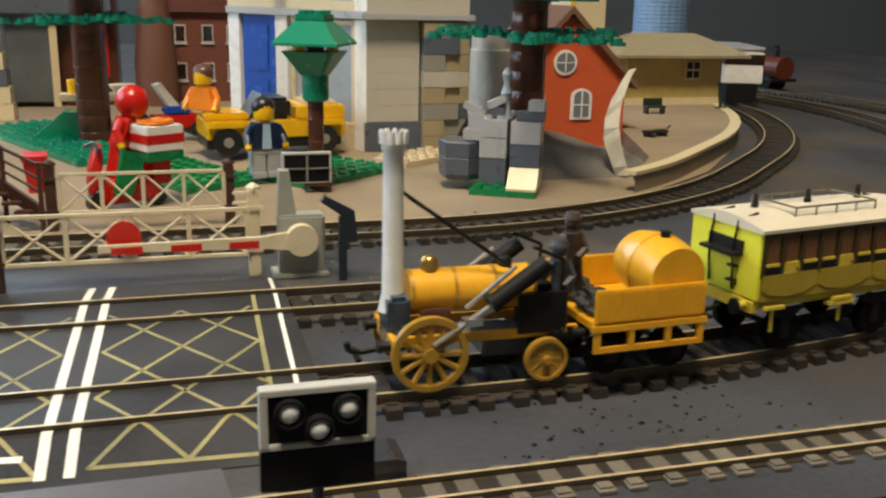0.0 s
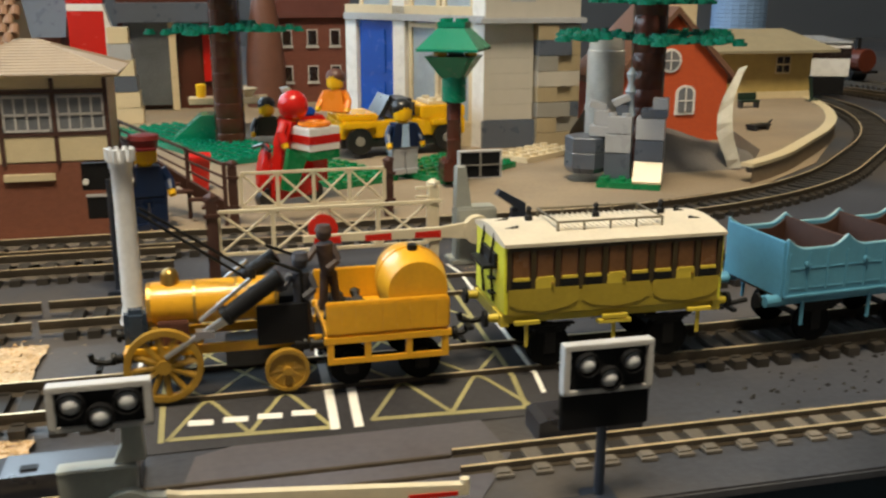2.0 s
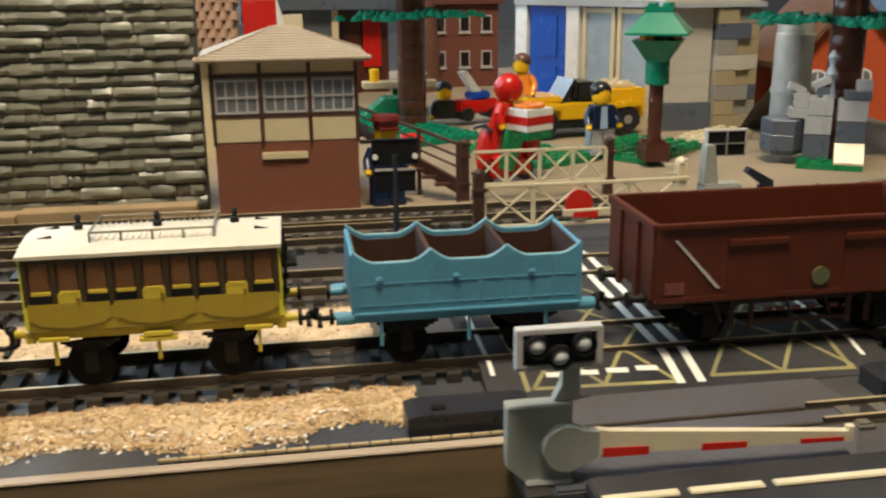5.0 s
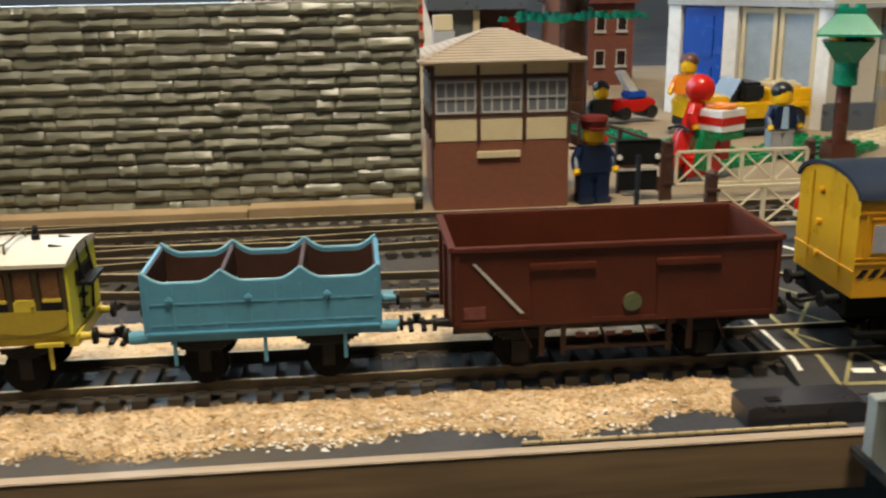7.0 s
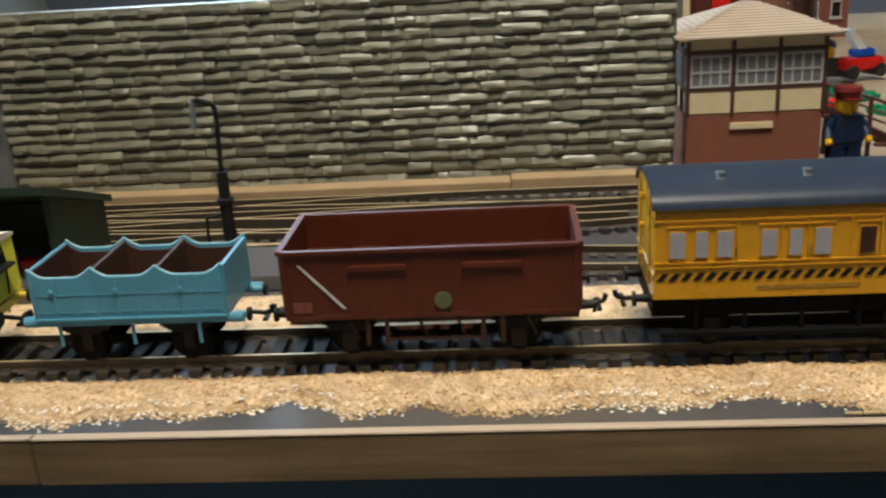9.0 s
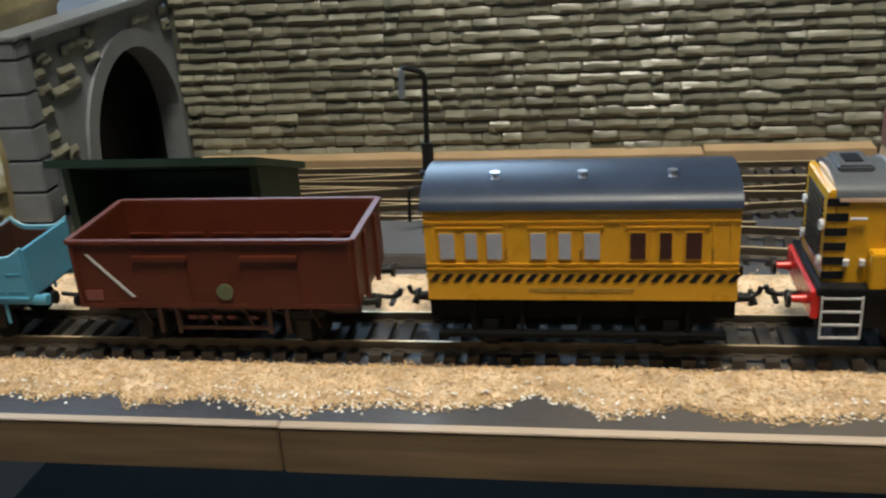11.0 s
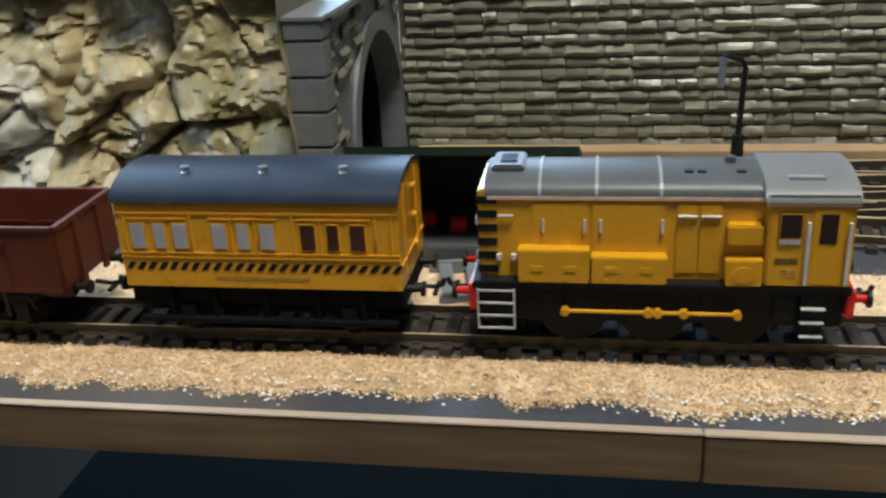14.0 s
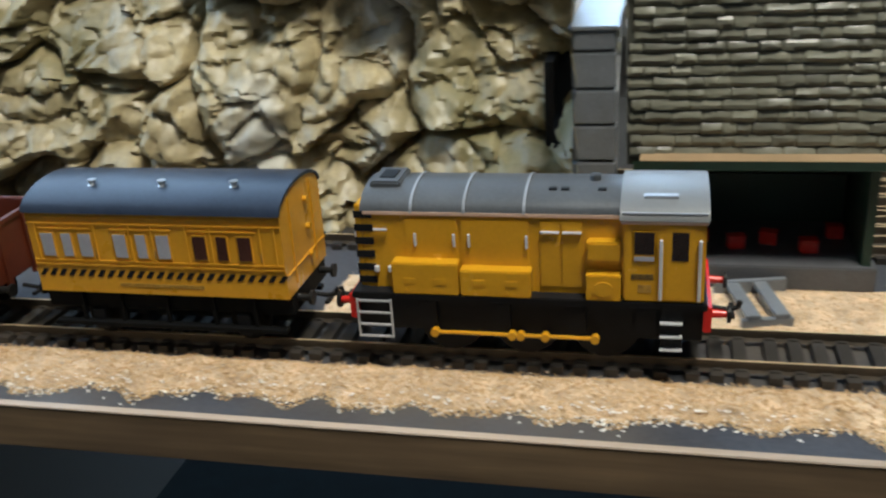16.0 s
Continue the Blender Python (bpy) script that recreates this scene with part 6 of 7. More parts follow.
part("crown_roof", rf, M_LTEAL, lt, rot=(0, 0, 62))
part("top_studs", studs(box(B(), -6.4, 6.4, -6.4, 6.4, 69.5, 72, 0.2), [(-3.6, -3.6), (3.6, -3.6), (-3.6, 3.6), (3.6, 3.6)], 72), M_LTEAL, lt, rot=(0, 0, 62))


def leafy_tree(label, x, y, r, levels, seed, hgt=110):
    t = thing("toy_tree", label, "toy tree", (x, y, 0.5), group="large toy trees")
    prof = []
    for k in range(int(hgt / 8)):
        prof += [(r, k * 8.6 + 0.3), (r, k * 8.6 + 8.0), (r * 0.98, k * 8.6 + 8.2), (r * 0.98, k * 8.6 + 8.6)]
    part("trunk", lathe(B(), prof, 20), M_LBROWN, t, smooth=True)
    rnd = random.Random(seed)
    for z, rad in levels:
        lf = part("leaf_layer", B(), M_LEAF, t)
        bm = B()
        for a in range(6):
            ang = a * math.pi / 3 + rnd.uniform(-0.2, 0.2)
            dz = rnd.uniform(-1.4, 1.4)
            for s in range(7):
                d = rad * (0.2 + 0.8 * s / 6)
                side = 7.5 * math.sin(math.pi * (0.15 + 0.8 * s / 6))
                for o in (-side, 0, side):
                    if rnd.random() < 0.12:
                        continue
                    qx = d * math.cos(ang) - o * math.sin(ang) + rnd.uniform(-1, 1)
                    qy = d * math.sin(ang) + o * math.cos(ang) + rnd.uniform(-1, 1)
                    zl = z + dz + (1.1 if s % 2 else 0)
                    rod(bm, (qx, qy, zl - 1.0), (qx, qy, zl + 0.5), rnd.uniform(2.5, 3.3), n=6)
                    rod(bm, (qx, qy, zl + 0.5), (qx, qy, zl + 2.0), 1.7, n=8)
        bmesh.ops.scale(bm, vec=(U, U, U), verts=bm.verts)
        bm.to_mesh(lf.data)
        bm.free()
    return t


M_LEAF = mat("brick_toy_leaf", (0.004, 0.15, 0.10), 0.22, var=0.2)
leafy_tree("large toy tree with flat dark green leaf layers and brown trunk", 157, 408, 8.2, ((66, 46), (84, 28)), 2)
leafy_tree("large toy tree with flat dark green leaf layers and brown trunk", -38, 545, 8.6, ((66, 42), (86, 38), (101, 30)), 3, 130)

# grey ruin of toy bricks
ruin = thing("toy_ruin", "ruined well of grey toy castle bricks", "toy ruin", (124, 386, 3.4), (0, 0, -29))
for nm, d, m in (("brick", (2, 14, 10, 22, 0, 12), M_LDGREY), ("brick", (2, 14, 10, 22, 12.1, 21), M_LGREY), ("brick", (3, 14, 10, 20, 21.1, 29), M_LGREY),
                 ("brick", (16, 29, 8, 20, 9, 19), M_LDGREY), ("brick", (16, 29, 8, 20, 19.1, 29), M_LGREY), ("brick", (18, 30, 8, 18, 29.1, 33), M_LDGREY),
                 ("brick", (-6, 4, 12, 22, 19.1, 24), M_LGREY), ("brick", (23, 30, 9, 17, 33, 38), M_LGREY),
                 ("brick", (-4, 3, 14, 22, 24, 31), M_LGREY), ("brick", (6, 12, 14, 22, 29, 34), M_LDGREY)):
    part(nm, box(B(), *d, 0.3), m, ruin)
part("round_brick", lathe(B(), [(9, -2), (10.4, 0.5), (10.4, 7.5), (10.1, 7.8), (10.4, 8.1), (10.4, 14.5), (9.6, 15.2), (0.2, 15.2)], 6), M_LDGREY, ruin, "rounded dark blue-grey brick", loc=(-7.4, 17, 3.6))
part("studs", studs(B(), [(5, 13), (11, 13)], 29, 2.0, 1.4), M_LGREY, ruin)
part("slope_brick", prism(B(), [(0.5, 0), (0.5, 1), (7.9, 8.9), (20, 8.9), (20, 0)], "x", 16, 29), M_LTAN, ruin, "pale tan slope brick")
for p, r in (((-3, 18, 33), 20), ((8, 17, 36), -25)):
    part("tilted_brick", box(B(), -4, 4, -3, 3, -1.6, 1.6, 0.2), M_LGREY, ruin, loc=p, rot=(0, r, 10))
part("fountain", lathe(B(), [(3, 29), (2.2, 31), (1.6, 38), (2.6, 40), (1.2, 44), (2.4, 48), (0.6, 51)], 12), M_GLASSC, ruin, "pale translucent spout", loc=(12, 18, 0), smooth=True)

# bench-like crossing lamp backs, yellow car
car = thing("toy_car", "yellow open toy car with black seats", "toy car", (50, 505, 3.2), (0, 0, 8))
part("chassis", box(B(), -34, 36, -14, 14, 3, 8, 0.4), M_LBLACK, car)
part("body", box(B(), -34, 38, -15, 15, 8, 17, 0.6), M_LYELLOW, car)
part("bonnet", box(B(), -34, -12, -13, 13, 17, 21, 1.0), M_LYELLOW, car)
part("rear", box(B(), 12, 38, -15, 15, 17, 24, 0.8), M_LYELLOW, car)
part("rear_ledge", studs(box(B(), 18, 34, -10, 10, 24, 26, 0.3), [(22, -6), (30, -6), (22, 6), (30, 6)], 26), M_LTAN, car)
part("windscreen", prism(B(), [(-12, 18), (-9, 18), (-3, 29), (-5, 30)], "y", -11, 11), M_LBLACK, car)
part("seat", box(B(), -4, 10, -12, 12, 17, 28, 2.0), M_LBLACK, car)
for x in (-24, 26):
    for y in (-15, 15):
        w = part("wheel", rod(B(), (x, y - 3, 7), (x, y + 3, 7), 7.2, n=20), M_LBLACK, car)
        part("hub", rod(B(), (x, y - 3.4, 7), (x, y + 3.4, 7), 2.6, n=14), M_QGREY, w)
        part("mudguard", box(B(), x - 9, x + 9, y - 3.5, y + 3.5, 13.5, 17.5, 0.8), M_LYELLOW, car)
scar = thing("toy_trolley", "small red and black toy vehicle with white wing", "toy car", (4, 560, 3.2), (0, 0, 20))
part("body", box(B(), -14, 14, -7, 7, 4, 12, 1.5), M_LRED, scar)
part("canopy", box(B(), -6, 8, -5, 5, 12, 17, 1.2), M_LBLUE, scar)
part("wing", prism(B(), [(-4, 17), (2, 17), (-8, 30), (-12, 29)], "y", -3, 3), M_LWHITE, scar)
for x in (-10, 10):
    part("wheel", rod(B(), (x, -8, 4), (x, 8, 4), 4.2, n=16), M_LBLACK, scar)
tb = thing("picnic_table", "tan toy table with yellow cup and bowl", "toy table", (-38, 618, 3.2))
part("top", box(B(), -24, 26, -8, 8, 14, 18, 0.4), M_LTAN, tb)
part("leg", box(B(), -4, 4, -4, 4, 0, 14), M_LGREEN, tb)
part("cup", lathe(B(), [(3, 18), (3.4, 26), (2.8, 26.5)], 14), M_LYELLOW, tb, loc=(-16, 0, 0))
part("dish", lathe(B(), [(4, 18), (8, 23), (7.4, 23.4)], 16), M_LTAN, tb, loc=(12, 0, 0))
fg = figure("seated_figure", "toy figure in black with a black cap by the play area", (-16, 560, 3.2), 0, M_LBLACK, M_LBLACK, M_LYELLOW, M_LBLACK, "hair", legs_on=False)
fg.matrix_basis = place(-16, 560, -9)


# cream toy house
hs = thing("toy_house", "large cream toy brick house with blue door and tall windows", "toy house", (103, 505, 0.5))
course = 8.7


def brick_wall(nm, length, z0, z1, material, parent, loc, rz, thick=7.2, seed=1, colors=None):
    """Courses of toy bricks, each a piece of its own."""
    rnd = random.Random(seed)
    z = z0
    while z < z1 - 1:
        x = 0.0
        while x < length - 0.5:
            ln = min(rnd.choice([14.5, 29, 29]), length - x)
            m = material if not colors else rnd.choice(colors)
            b = box(B(), x + 0.02, x + ln - 0.02, 0, thick, z + 0.02, min(z + course, z1) - 0.02, 0.08)
            part("brick", b, m, parent, loc=loc, rot=(0, 0, rz))
            x += ln
        z += course


brick_wall("wall", 29, 16, 70, M_BEIGEWALL, hs, (0, 0, 0), 0, seed=4)
part("plinth", box(B(), -1, 31, -2, 8, 0, 15.8, 0.3), M_LDGREY, hs)
z = 0
qc = [M_QTAN, M_QTAN, M_QGREY, M_QTAN, M_BEIGEWALL, M_QGREY, M_LDGREY, M_QTAN, M_BEIGEWALL]
for k in range(8):
    part("quoin", box(B(), 30, 42 if k % 2 else 50, -6, 9, k * course, (k + 1) * course - 0.15, 0.2), qc[k], hs)
    part("quoin", box(B(), (42 if k % 2 else 50) + 0.1, 56, -4, 9, k * course, (k + 1) * course - 0.15, 0.2), qc[(k + 4) % 9], hs)
part("string_course", box(B(), -4, 58, -7, 10, 70, 73, 0.3), M_LGREY, hs)
brick_wall("upper", 56, 73, 125, M_BEIGEWALL, hs, (0, -2, 0), 0, seed=6, colors=[M_BEIGEWALL, M_BEIGEWALL, M_LGREY])
# glazed front running back to the blue door
FA = 125.0
fl = 118
fx = lambda a: (a * math.cos(radians(FA)), a * math.sin(radians(FA)), 0)


def fpart(nm, a0, a1, d0, d1, z0, z1, m, lab="", bev=0.2):
    return part(nm, box(B(), a0, a1, d0, d1, z0, z1, bev), m, hs, lab, rot=(0, 0, FA))


fpart("pillar", 0, 9, -8, 0, 0, 70, M_LWHITE)
fpart("pillar", 62, 72, -8, 0, 0, 70, M_LWHITE)
fpart("pillar", 104, 114, -8, 0, 0, 70, M_LWHITE)
fpart("front_plinth", 9, 62, -7, 0, 0, 14, M_LTAN)
fpart("door", 74, 103, -4.5, -2, 0, 70, M_LBLUE, "bright blue toy door")
fpart("door_panel", 80, 97, -2, -1.2, 38, 64, M_LBLUE)
fpart("door_panel", 80, 97, -2, -1.2, 6, 32, M_LBLUE)
fpart("lintel", 0, 114, -9, 1.5, 70, 74, M_LGREY)
for a0, a1 in ((10, 34), (36, 60)):
    w = fpart("window", a0, a1, -4, -2.6, 14, 68, M_GLASSC)
    for a in (a0 + 1.3, a1 - 1.3):
        part("window_post", box(B(), a - 1.3, a + 1.3, -5, -1.4, 14, 70), M_LTAN, w)
    part("window_head", box(B(), a0, a1, -5.2, -1.2, 66.4, 69), M_LTAN, w)
fpart("upper_pillar", 0, 9, -8, 0, 74, 125, M_LWHITE)
fpart("upper_pillar", 62, 72, -8, 0, 74, 125, M_LWHITE)
fpart("upper_sill", 9, 114, -8, 0, 74, 79, M_LTAN)
for a0, a1 in ((10, 34), (36, 60), (74, 103)):
    w = fpart("upper_window", a0, a1, -5, -3.6, 79, 122, M_GLASSC)
    for a in (a0 + 1.3, a1 - 1.3):
        part("window_post", box(B(), a - 1.3, a + 1.3, -6, -2.4, 79, 124), M_LTAN, w)
fpart("inner_wall", 0, 118, -60, -58, 0, 125, M_LDGREY)
part("roof_slab", prism(B(), [(58, -6), (-4, -6), (-70, 95), (58, 95)], "z", 125, 129), M_LGREY, hs)
part("back_room", box(B(), 20, 58, 10, 90, 0, 125), M_BEIGEWALL, hs)
M_COLUMN = mat("pale_grey_column", (0.42, 0.42, 0.40), 0.3, var=0.15)
col = thing("round_column", "pale round toy column beside the ruin", "toy column", (154, 452, 0.5))
part("shaft", lathe(B(), [(9.8, 0), (9.8, 58), (9.2, 58.5), (9.2, 66)], 24), M_COLUMN, col, smooth=True)
part("collar", lathe(B(), [(10.4, 27), (10.4, 29.5)], 24), M_COLUMN, col, smooth=True)

# brick terrace, shop and roofs farther back
ter = thing("terrace_house", "dark red brick model terrace with small sash windows", "model house", (30, 752, 0.5))
part("wall", box(B(), -34, 30, 0, 60, 0, 68), M_TERRACE, ter)
for x in (-18, 2, 20):
    for zz in (16, 44):
        w = part("window", box(B(), x - 4.2, x + 4.2, -0.8, 0.4, zz, zz + 13), M_PALEFR, ter)
        part("pane", box(B(), x - 3.3, x + 3.3, -1.2, -0.7, zz + 0.9, zz + 12), M_DKWIN, w)
        part("sill", box(B(), x - 5, x + 5, -1.6, 0, zz - 1.4, zz), M_PALEFR, w)
part("roof", prism(B(), [(-4, 66), (64, 66), (30, 96)], "x", -38, 34), M_LBROWN, ter)
part("tan_upper", box(B(), -36, 30, 24, 66, 68, 96), M_LTAN, ter)
sp = thing("shop_building", "grey and brown toy shop with a tall glazed door", "toy shop", (-88, 722, 0.5))
part("back_wall", box(B(), -24, 56, 12, 60, 0, 84), M_LBROWN, sp)
part("beam", box(B(), -24, 54, -6, 14, 64, 78, 0.4), M_LDGREY, sp)
g = part("glazed_door", box(B(), -16, 12, 2, 4, 4, 64), mat("smoky_pane", (0.10, 0.11, 0.12), 0.12, var=0.4, scale=30), sp)
part("door_frame", box(B(), 12, 17, 0, 6, 0, 64, 0.3), M_LTAN, g)
part("door_frame", box(B(), -19, -16, 0, 6, 0, 64, 0.3), M_LDGREY, g)
part("brown_door", box(B(), 22, 34, 9, 11.5, 0, 56, 0.3), M_LBROWN, sp)
part("red_curtain", box(B(), 36, 50, 9, 11.5, 20, 58, 0.3), M_LRED, sp)
sg = thing("stepped_column", "stepped toy column of beige and grey bricks", "toy column", (-104, 662, 0.5))
for k in range(6):
    part("brick", box(B(), -11 + k * 0.6, 11 - k * 1.2, -8, 8, k * 10.6, (k + 1) * 10.6 - 0.2, 0.3), (M_LTAN, M_LTAN, M_LDGREY, M_LTAN, M_LGREY, M_LTAN)[k], sg)
rw = thing("striped_tower", "red and white striped toy tower", "toy tower", (-127, 702, 0.5))
for z0, z1, m in ((0, 32, M_LTAN), (32, 73, M_LRED), (73, 78, M_LWHITE), (78, 100, M_LRED)):
    part("band", box(B(), -14, 10, -8, 8, z0, z1 - 0.1, 0.3), m, rw)
part("side_slope", prism(B(), [(10, 20), (26, 20), (10, 76)], "y", -7, 7), M_LWHITE, rw)
gh = thing("cottage", "small brown cottage with a grey-green pitched roof", "model house", (-172, 702, 0.5))
part("wall", box(B(), -26, 26, -10, 30, 0, 58), M_TERRACE, gh)
part("roof", prism(B(), [(-16, 56), (36, 56), (10, 80)], "x", -30, 30), M_LDGREY, gh)
th = thing("tiled_house", "house with a brown pantiled roof behind the stone wall", "model house", (-186, 470, 0.5))
part("wall", box(B(), -40, 44, 0, 50, 0, 58), M_CREAM, th)
rf = part("roof", prism(B(), [(-8, 55), (58, 55), (25, 92)], "x", -46, 50), M_SLATE, th)
M_PANTILE = mat("brown_pantile", (0.24, 0.13, 0.075), 0.6, var=0.25, scale=150)
til = B()
for j in range(9):
    u = (j + 0.5) / 9
    for i in range(19):
        x = -44 + i * 5.1 + (2.5 if j % 2 else 0)
        rod(til, (x, -8 + 33 * (u - 0.06), 55.6 + 37 * (u - 0.06)), (x, -8 + 33 * (u + 0.06), 55.2 + 37 * (u + 0.06)), 2.3, n=8)
tagged(part("tiles", til, M_PANTILE, rf), kind="stuff")
wt = thing("terracotta_tower", "tapering reddish brown tower behind the tree", "toy tower", (-6, 735, 0.5))
part("shaft", lathe(B(), [(15, 0), (15, 30), (12, 60), (8, 84), (6, 110)], 20), mat("red_brown_clay", (0.14, 0.06, 0.04), 0.5), wt, smooth=True)

# red house, station and platform
rh = thing("gabled_house", "bright orange-red model house with white arched window", "model house", (217, 503, 0.5))
M_RHOUSE = brick_mat("orange_red_brick", (0.55, 0.085, 0.02), (0.50, 0.075, 0.02), (0.52, 0.10, 0.035), 210, 0.1)
part("gable_wall", prism(B(), [(-34, 0), (37, 0), (37, 42), (1, 74), (-34, 42)], "y", 0, 60), M_RHOUSE, rh)
rb = B()
for s in ((37 + 6, 37, 1, 79), (-34 - 6, 37, 1, 79)):
    d = Vector((s[2] - s[0], 0, s[3] - s[1])).normalized()
    prism(rb, [(s[0], s[1]), (s[2], s[3]), (s[2], s[3] - 4), (s[0], s[1] - 4)], "y", -4, 62)
part("roof", rb, mat("brown_roof_edge", (0.16, 0.08, 0.05), 0.6, var=0.2), rh)
w = part("round_window", rod(B(), (-1, -0.9, 48), (-1, 0.2, 48), 7, n=24), M_LWHITE, rh)
part("pane", rod(B(), (-1, -1.2, 48), (-1, -0.8, 48), 5.6, n=24), M_GLASS, w)
part("glazing_bar", box(box(B(), -1.3, -0.7, -1.6, -1, 42.6, 53.4), -6.4, 4.4, -1.6, -1, 47.7, 48.3), M_LWHITE, w)


def arch_pts(x, z0, w, h):
    return [(x - w, z0), (x + w, z0)] + [(x + w * math.cos(a), z0 + h + w * 0.7 * math.sin(a)) for a in [math.pi * k / 10 for k in range(11)]]


for x in (10, -19):
    w = part("arched_window", prism(B(), arch_pts(x, 16, 6.4, 13), "y", -0.9, 0.2), M_LWHITE, rh)
    part("pane", prism(B(), arch_pts(x, 17.4, 4.6, 11.6), "y", -1.2, -0.8), M_GLASS, w)
    part("glazing_bar", box(box(B(), x - 0.4, x + 0.4, -1.6, -1, 17.4, 32), x - 4.6, x + 4.6, -1.6, -1, 24, 24.7), M_LWHITE, w)
plat = thing("station_platform", "sand-coloured curved station platform with a pale edge", "platform", kind="structure")
edge = []
for x, y, h in PTS_THIRD:
    if x > 205 and 356 < y < 690:
        edge.append((x - 24 * math.sin(h), y + 24 * math.cos(h)))
edge = edge[::6]
# rounded far corner, then back behind the station
xe, ye = edge[-1]
edge += [(xe - 14 + 14 * math.cos(a), ye + 14 * math.sin(a)) for a in (0.5, 1.0, 1.5)] + [(xe - 40, ye + 15), (xe - 70, ye + 13)]
poly = edge + [(300, 640), (226, 416)]
part("platform_top", prism(B(), poly, "z", 0.4, 9.6), M_SAND, plat)
kb = B()
for (xa, ya), (xb, yb) in zip(edge, edge[1:]):
    d = Vector((xb - xa, yb - ya)).normalized()
    n = Vector((-d.y, d.x))
    q = [(xa + n.x * 6, ya + n.y * 6), (xb + n.x * 6, yb + n.y * 6), (xb - n.x * 0.6, yb - n.y * 0.6), (xa - n.x * 0.6, ya - n.y * 0.6)]
    prism(kb, q, "z", 8.4, 10.2)
part("edging", kb, M_CREAM, plat, "pale platform edging")
sn = thing("station_building", "buff station building with a low hipped roof", "station", (353, 622, 9.6))
part("wall", box(B(), -38, 38, 0, 46, 0, 34), mat("buff_wall", (0.46, 0.34, 0.12), 0.6), sn)
rf = B()
q = [(-52, -14, 34), (52, -14, 34), (52, 60, 34), (-52, 60, 34), (-26, 22, 50), (26, 22, 50), (-52, -14, 36), (52, -14, 36), (52, 60, 36), (-52, 60, 36)]
v = [rf.verts.new(p) for p in q]
for f in ((3, 2, 1, 0), (0, 1, 7, 6), (1, 2, 8, 7), (2, 3, 9, 8), (3, 0, 6, 9), (6, 7, 5, 4), (7, 8, 5), (8, 9, 4, 5), (9, 6, 4)):
    rf.faces.new([v[i] for i in f])
part("roof", rf, mat("grey_buff_roof", (0.27, 0.23, 0.15), 0.7, var=0.15), sn)
for x in (14,):
    w = part("window", box(B(), x - 6, x + 6, -0.8, 0.4, 18, 31), M_CREAM, sn)
    for dx in (-2.8, 2.8):
        for zz in (19.2, 25.4):
            part("pane", box(B(), x + dx - 2.3, x + dx + 2.3, -1.1, -0.7, zz, zz + 5), M_DKWIN, w)
part("skirting", box(B(), -38.6, 38.6, -1.2, 0, 0, 5), M_CREAM, sn)
fn = thing("platform_ramp_screen", "bent pale card screen at the platform's end", "screen", (214, 415, 0.5))
rnd = random.Random(8)
sc2 = B()
prev = None
for k in range(12):
    u = k / 11
    zz = 50 * u
    cx = -4 + 6.5 * u - 8 * math.sin(math.pi * u) + rnd.uniform(-0.3, 0.3)
    hw = 0.8 + 2.5 * math.sin(math.pi * (0.12 + 0.86 * u)) * (1 - 0.5 * u)
    a = sc2.verts.new((cx - hw, 10 * u + rnd.uniform(-0.8, 0.8), zz))
    b = sc2.verts.new((cx + hw, -6 + 12 * u + rnd.uniform(-1, 1), zz + 1.5))
    c = sc2.verts.new((cx + hw + 0.6, -5.2 + 12 * u, zz + 1.5))
    d = sc2.verts.new((cx - hw + 0.6, 10.8 * u + 0.4, zz))
    cur = (a, b, c, d)
    if prev:
        for i in range(4):
            sc2.faces.new((prev[i], prev[(i + 1) % 4], cur[(i + 1) % 4], cur[i]))
    prev = cur
part("card", sc2, mat("yellowed_card", (0.56, 0.52, 0.42), 0.6, var=0.15, dirt=0.3, dirt_color=(0.4, 0.3, 0.15)), fn)
part("foot_block", box(B(), -1, 5, -14, -8, 0, 5, 0.4), M_LBLACK, fn)
sl = thing("cloth_bank", "dusty grey bank of earth before the red house", "bank", kind="structure")
bm = B()
n = 16
g2 = []
for j in range(n + 1):
    row = []
    for i in range(n + 1):
        u, w = i / n, j / n
        h = 36 * (1 - u) * math.sin(math.pi * min(1, w)) * (0.8 + 0.3 * noise.noise(Vector((u * 3, w * 3, 0))))
        row.append(bm.verts.new((150 + 100 * u, 412 + 88 * w, max(0.45 if 0 < j < n else 0.1, h))))
    g2.append(row)
for j in range(n):
    for i in range(n):
        bm.faces.new((g2[j][i], g2[j][i + 1], g2[j + 1][i + 1], g2[j + 1][i]))
part("bank_surface", bm, mat("dusty_grey_card", (0.11, 0.098, 0.088), 0.9, var=0.35, scale=40, fine=500, dirt=0.4, dirt_color=(0.22, 0.19, 0.16)), sl, smooth=True)
wc = thing("white_coach", "white and black model coach at the station", "model train", (446, 690, 0), (0, 0, 70))
part("body", box(B(), -30, 60, -15, 15, 20, 46, 1.0), M_LWHITE, wc)
part("window_band", box(B(), -30.3, 60.2, -15.2, 15.2, 35, 43), M_DKWIN, wc)
part("roof", box(B(), -31, 61, -15.5, 15.5, 46, 48.4, 0.8), M_LGREY, wc)
part("underframe", box(B(), -29, 59, -12, 12, 6, 20), M_BLACK, wc)
for x in (-20, 0, 30, 50):
    part("wheel", rod(B(), (x, -9, 10), (x, 9, 10), 5.2, n=14), M_BLACK, wc)
rl = thing("red_locomotive", "small dark red model steam locomotive in the distance", "model train", (540, 796, 0), (0, 0, 95))
part("boiler", rod(B(), (-30, 0, 24), (30, 0, 24), 10, n=18), M_MAROON, rl)
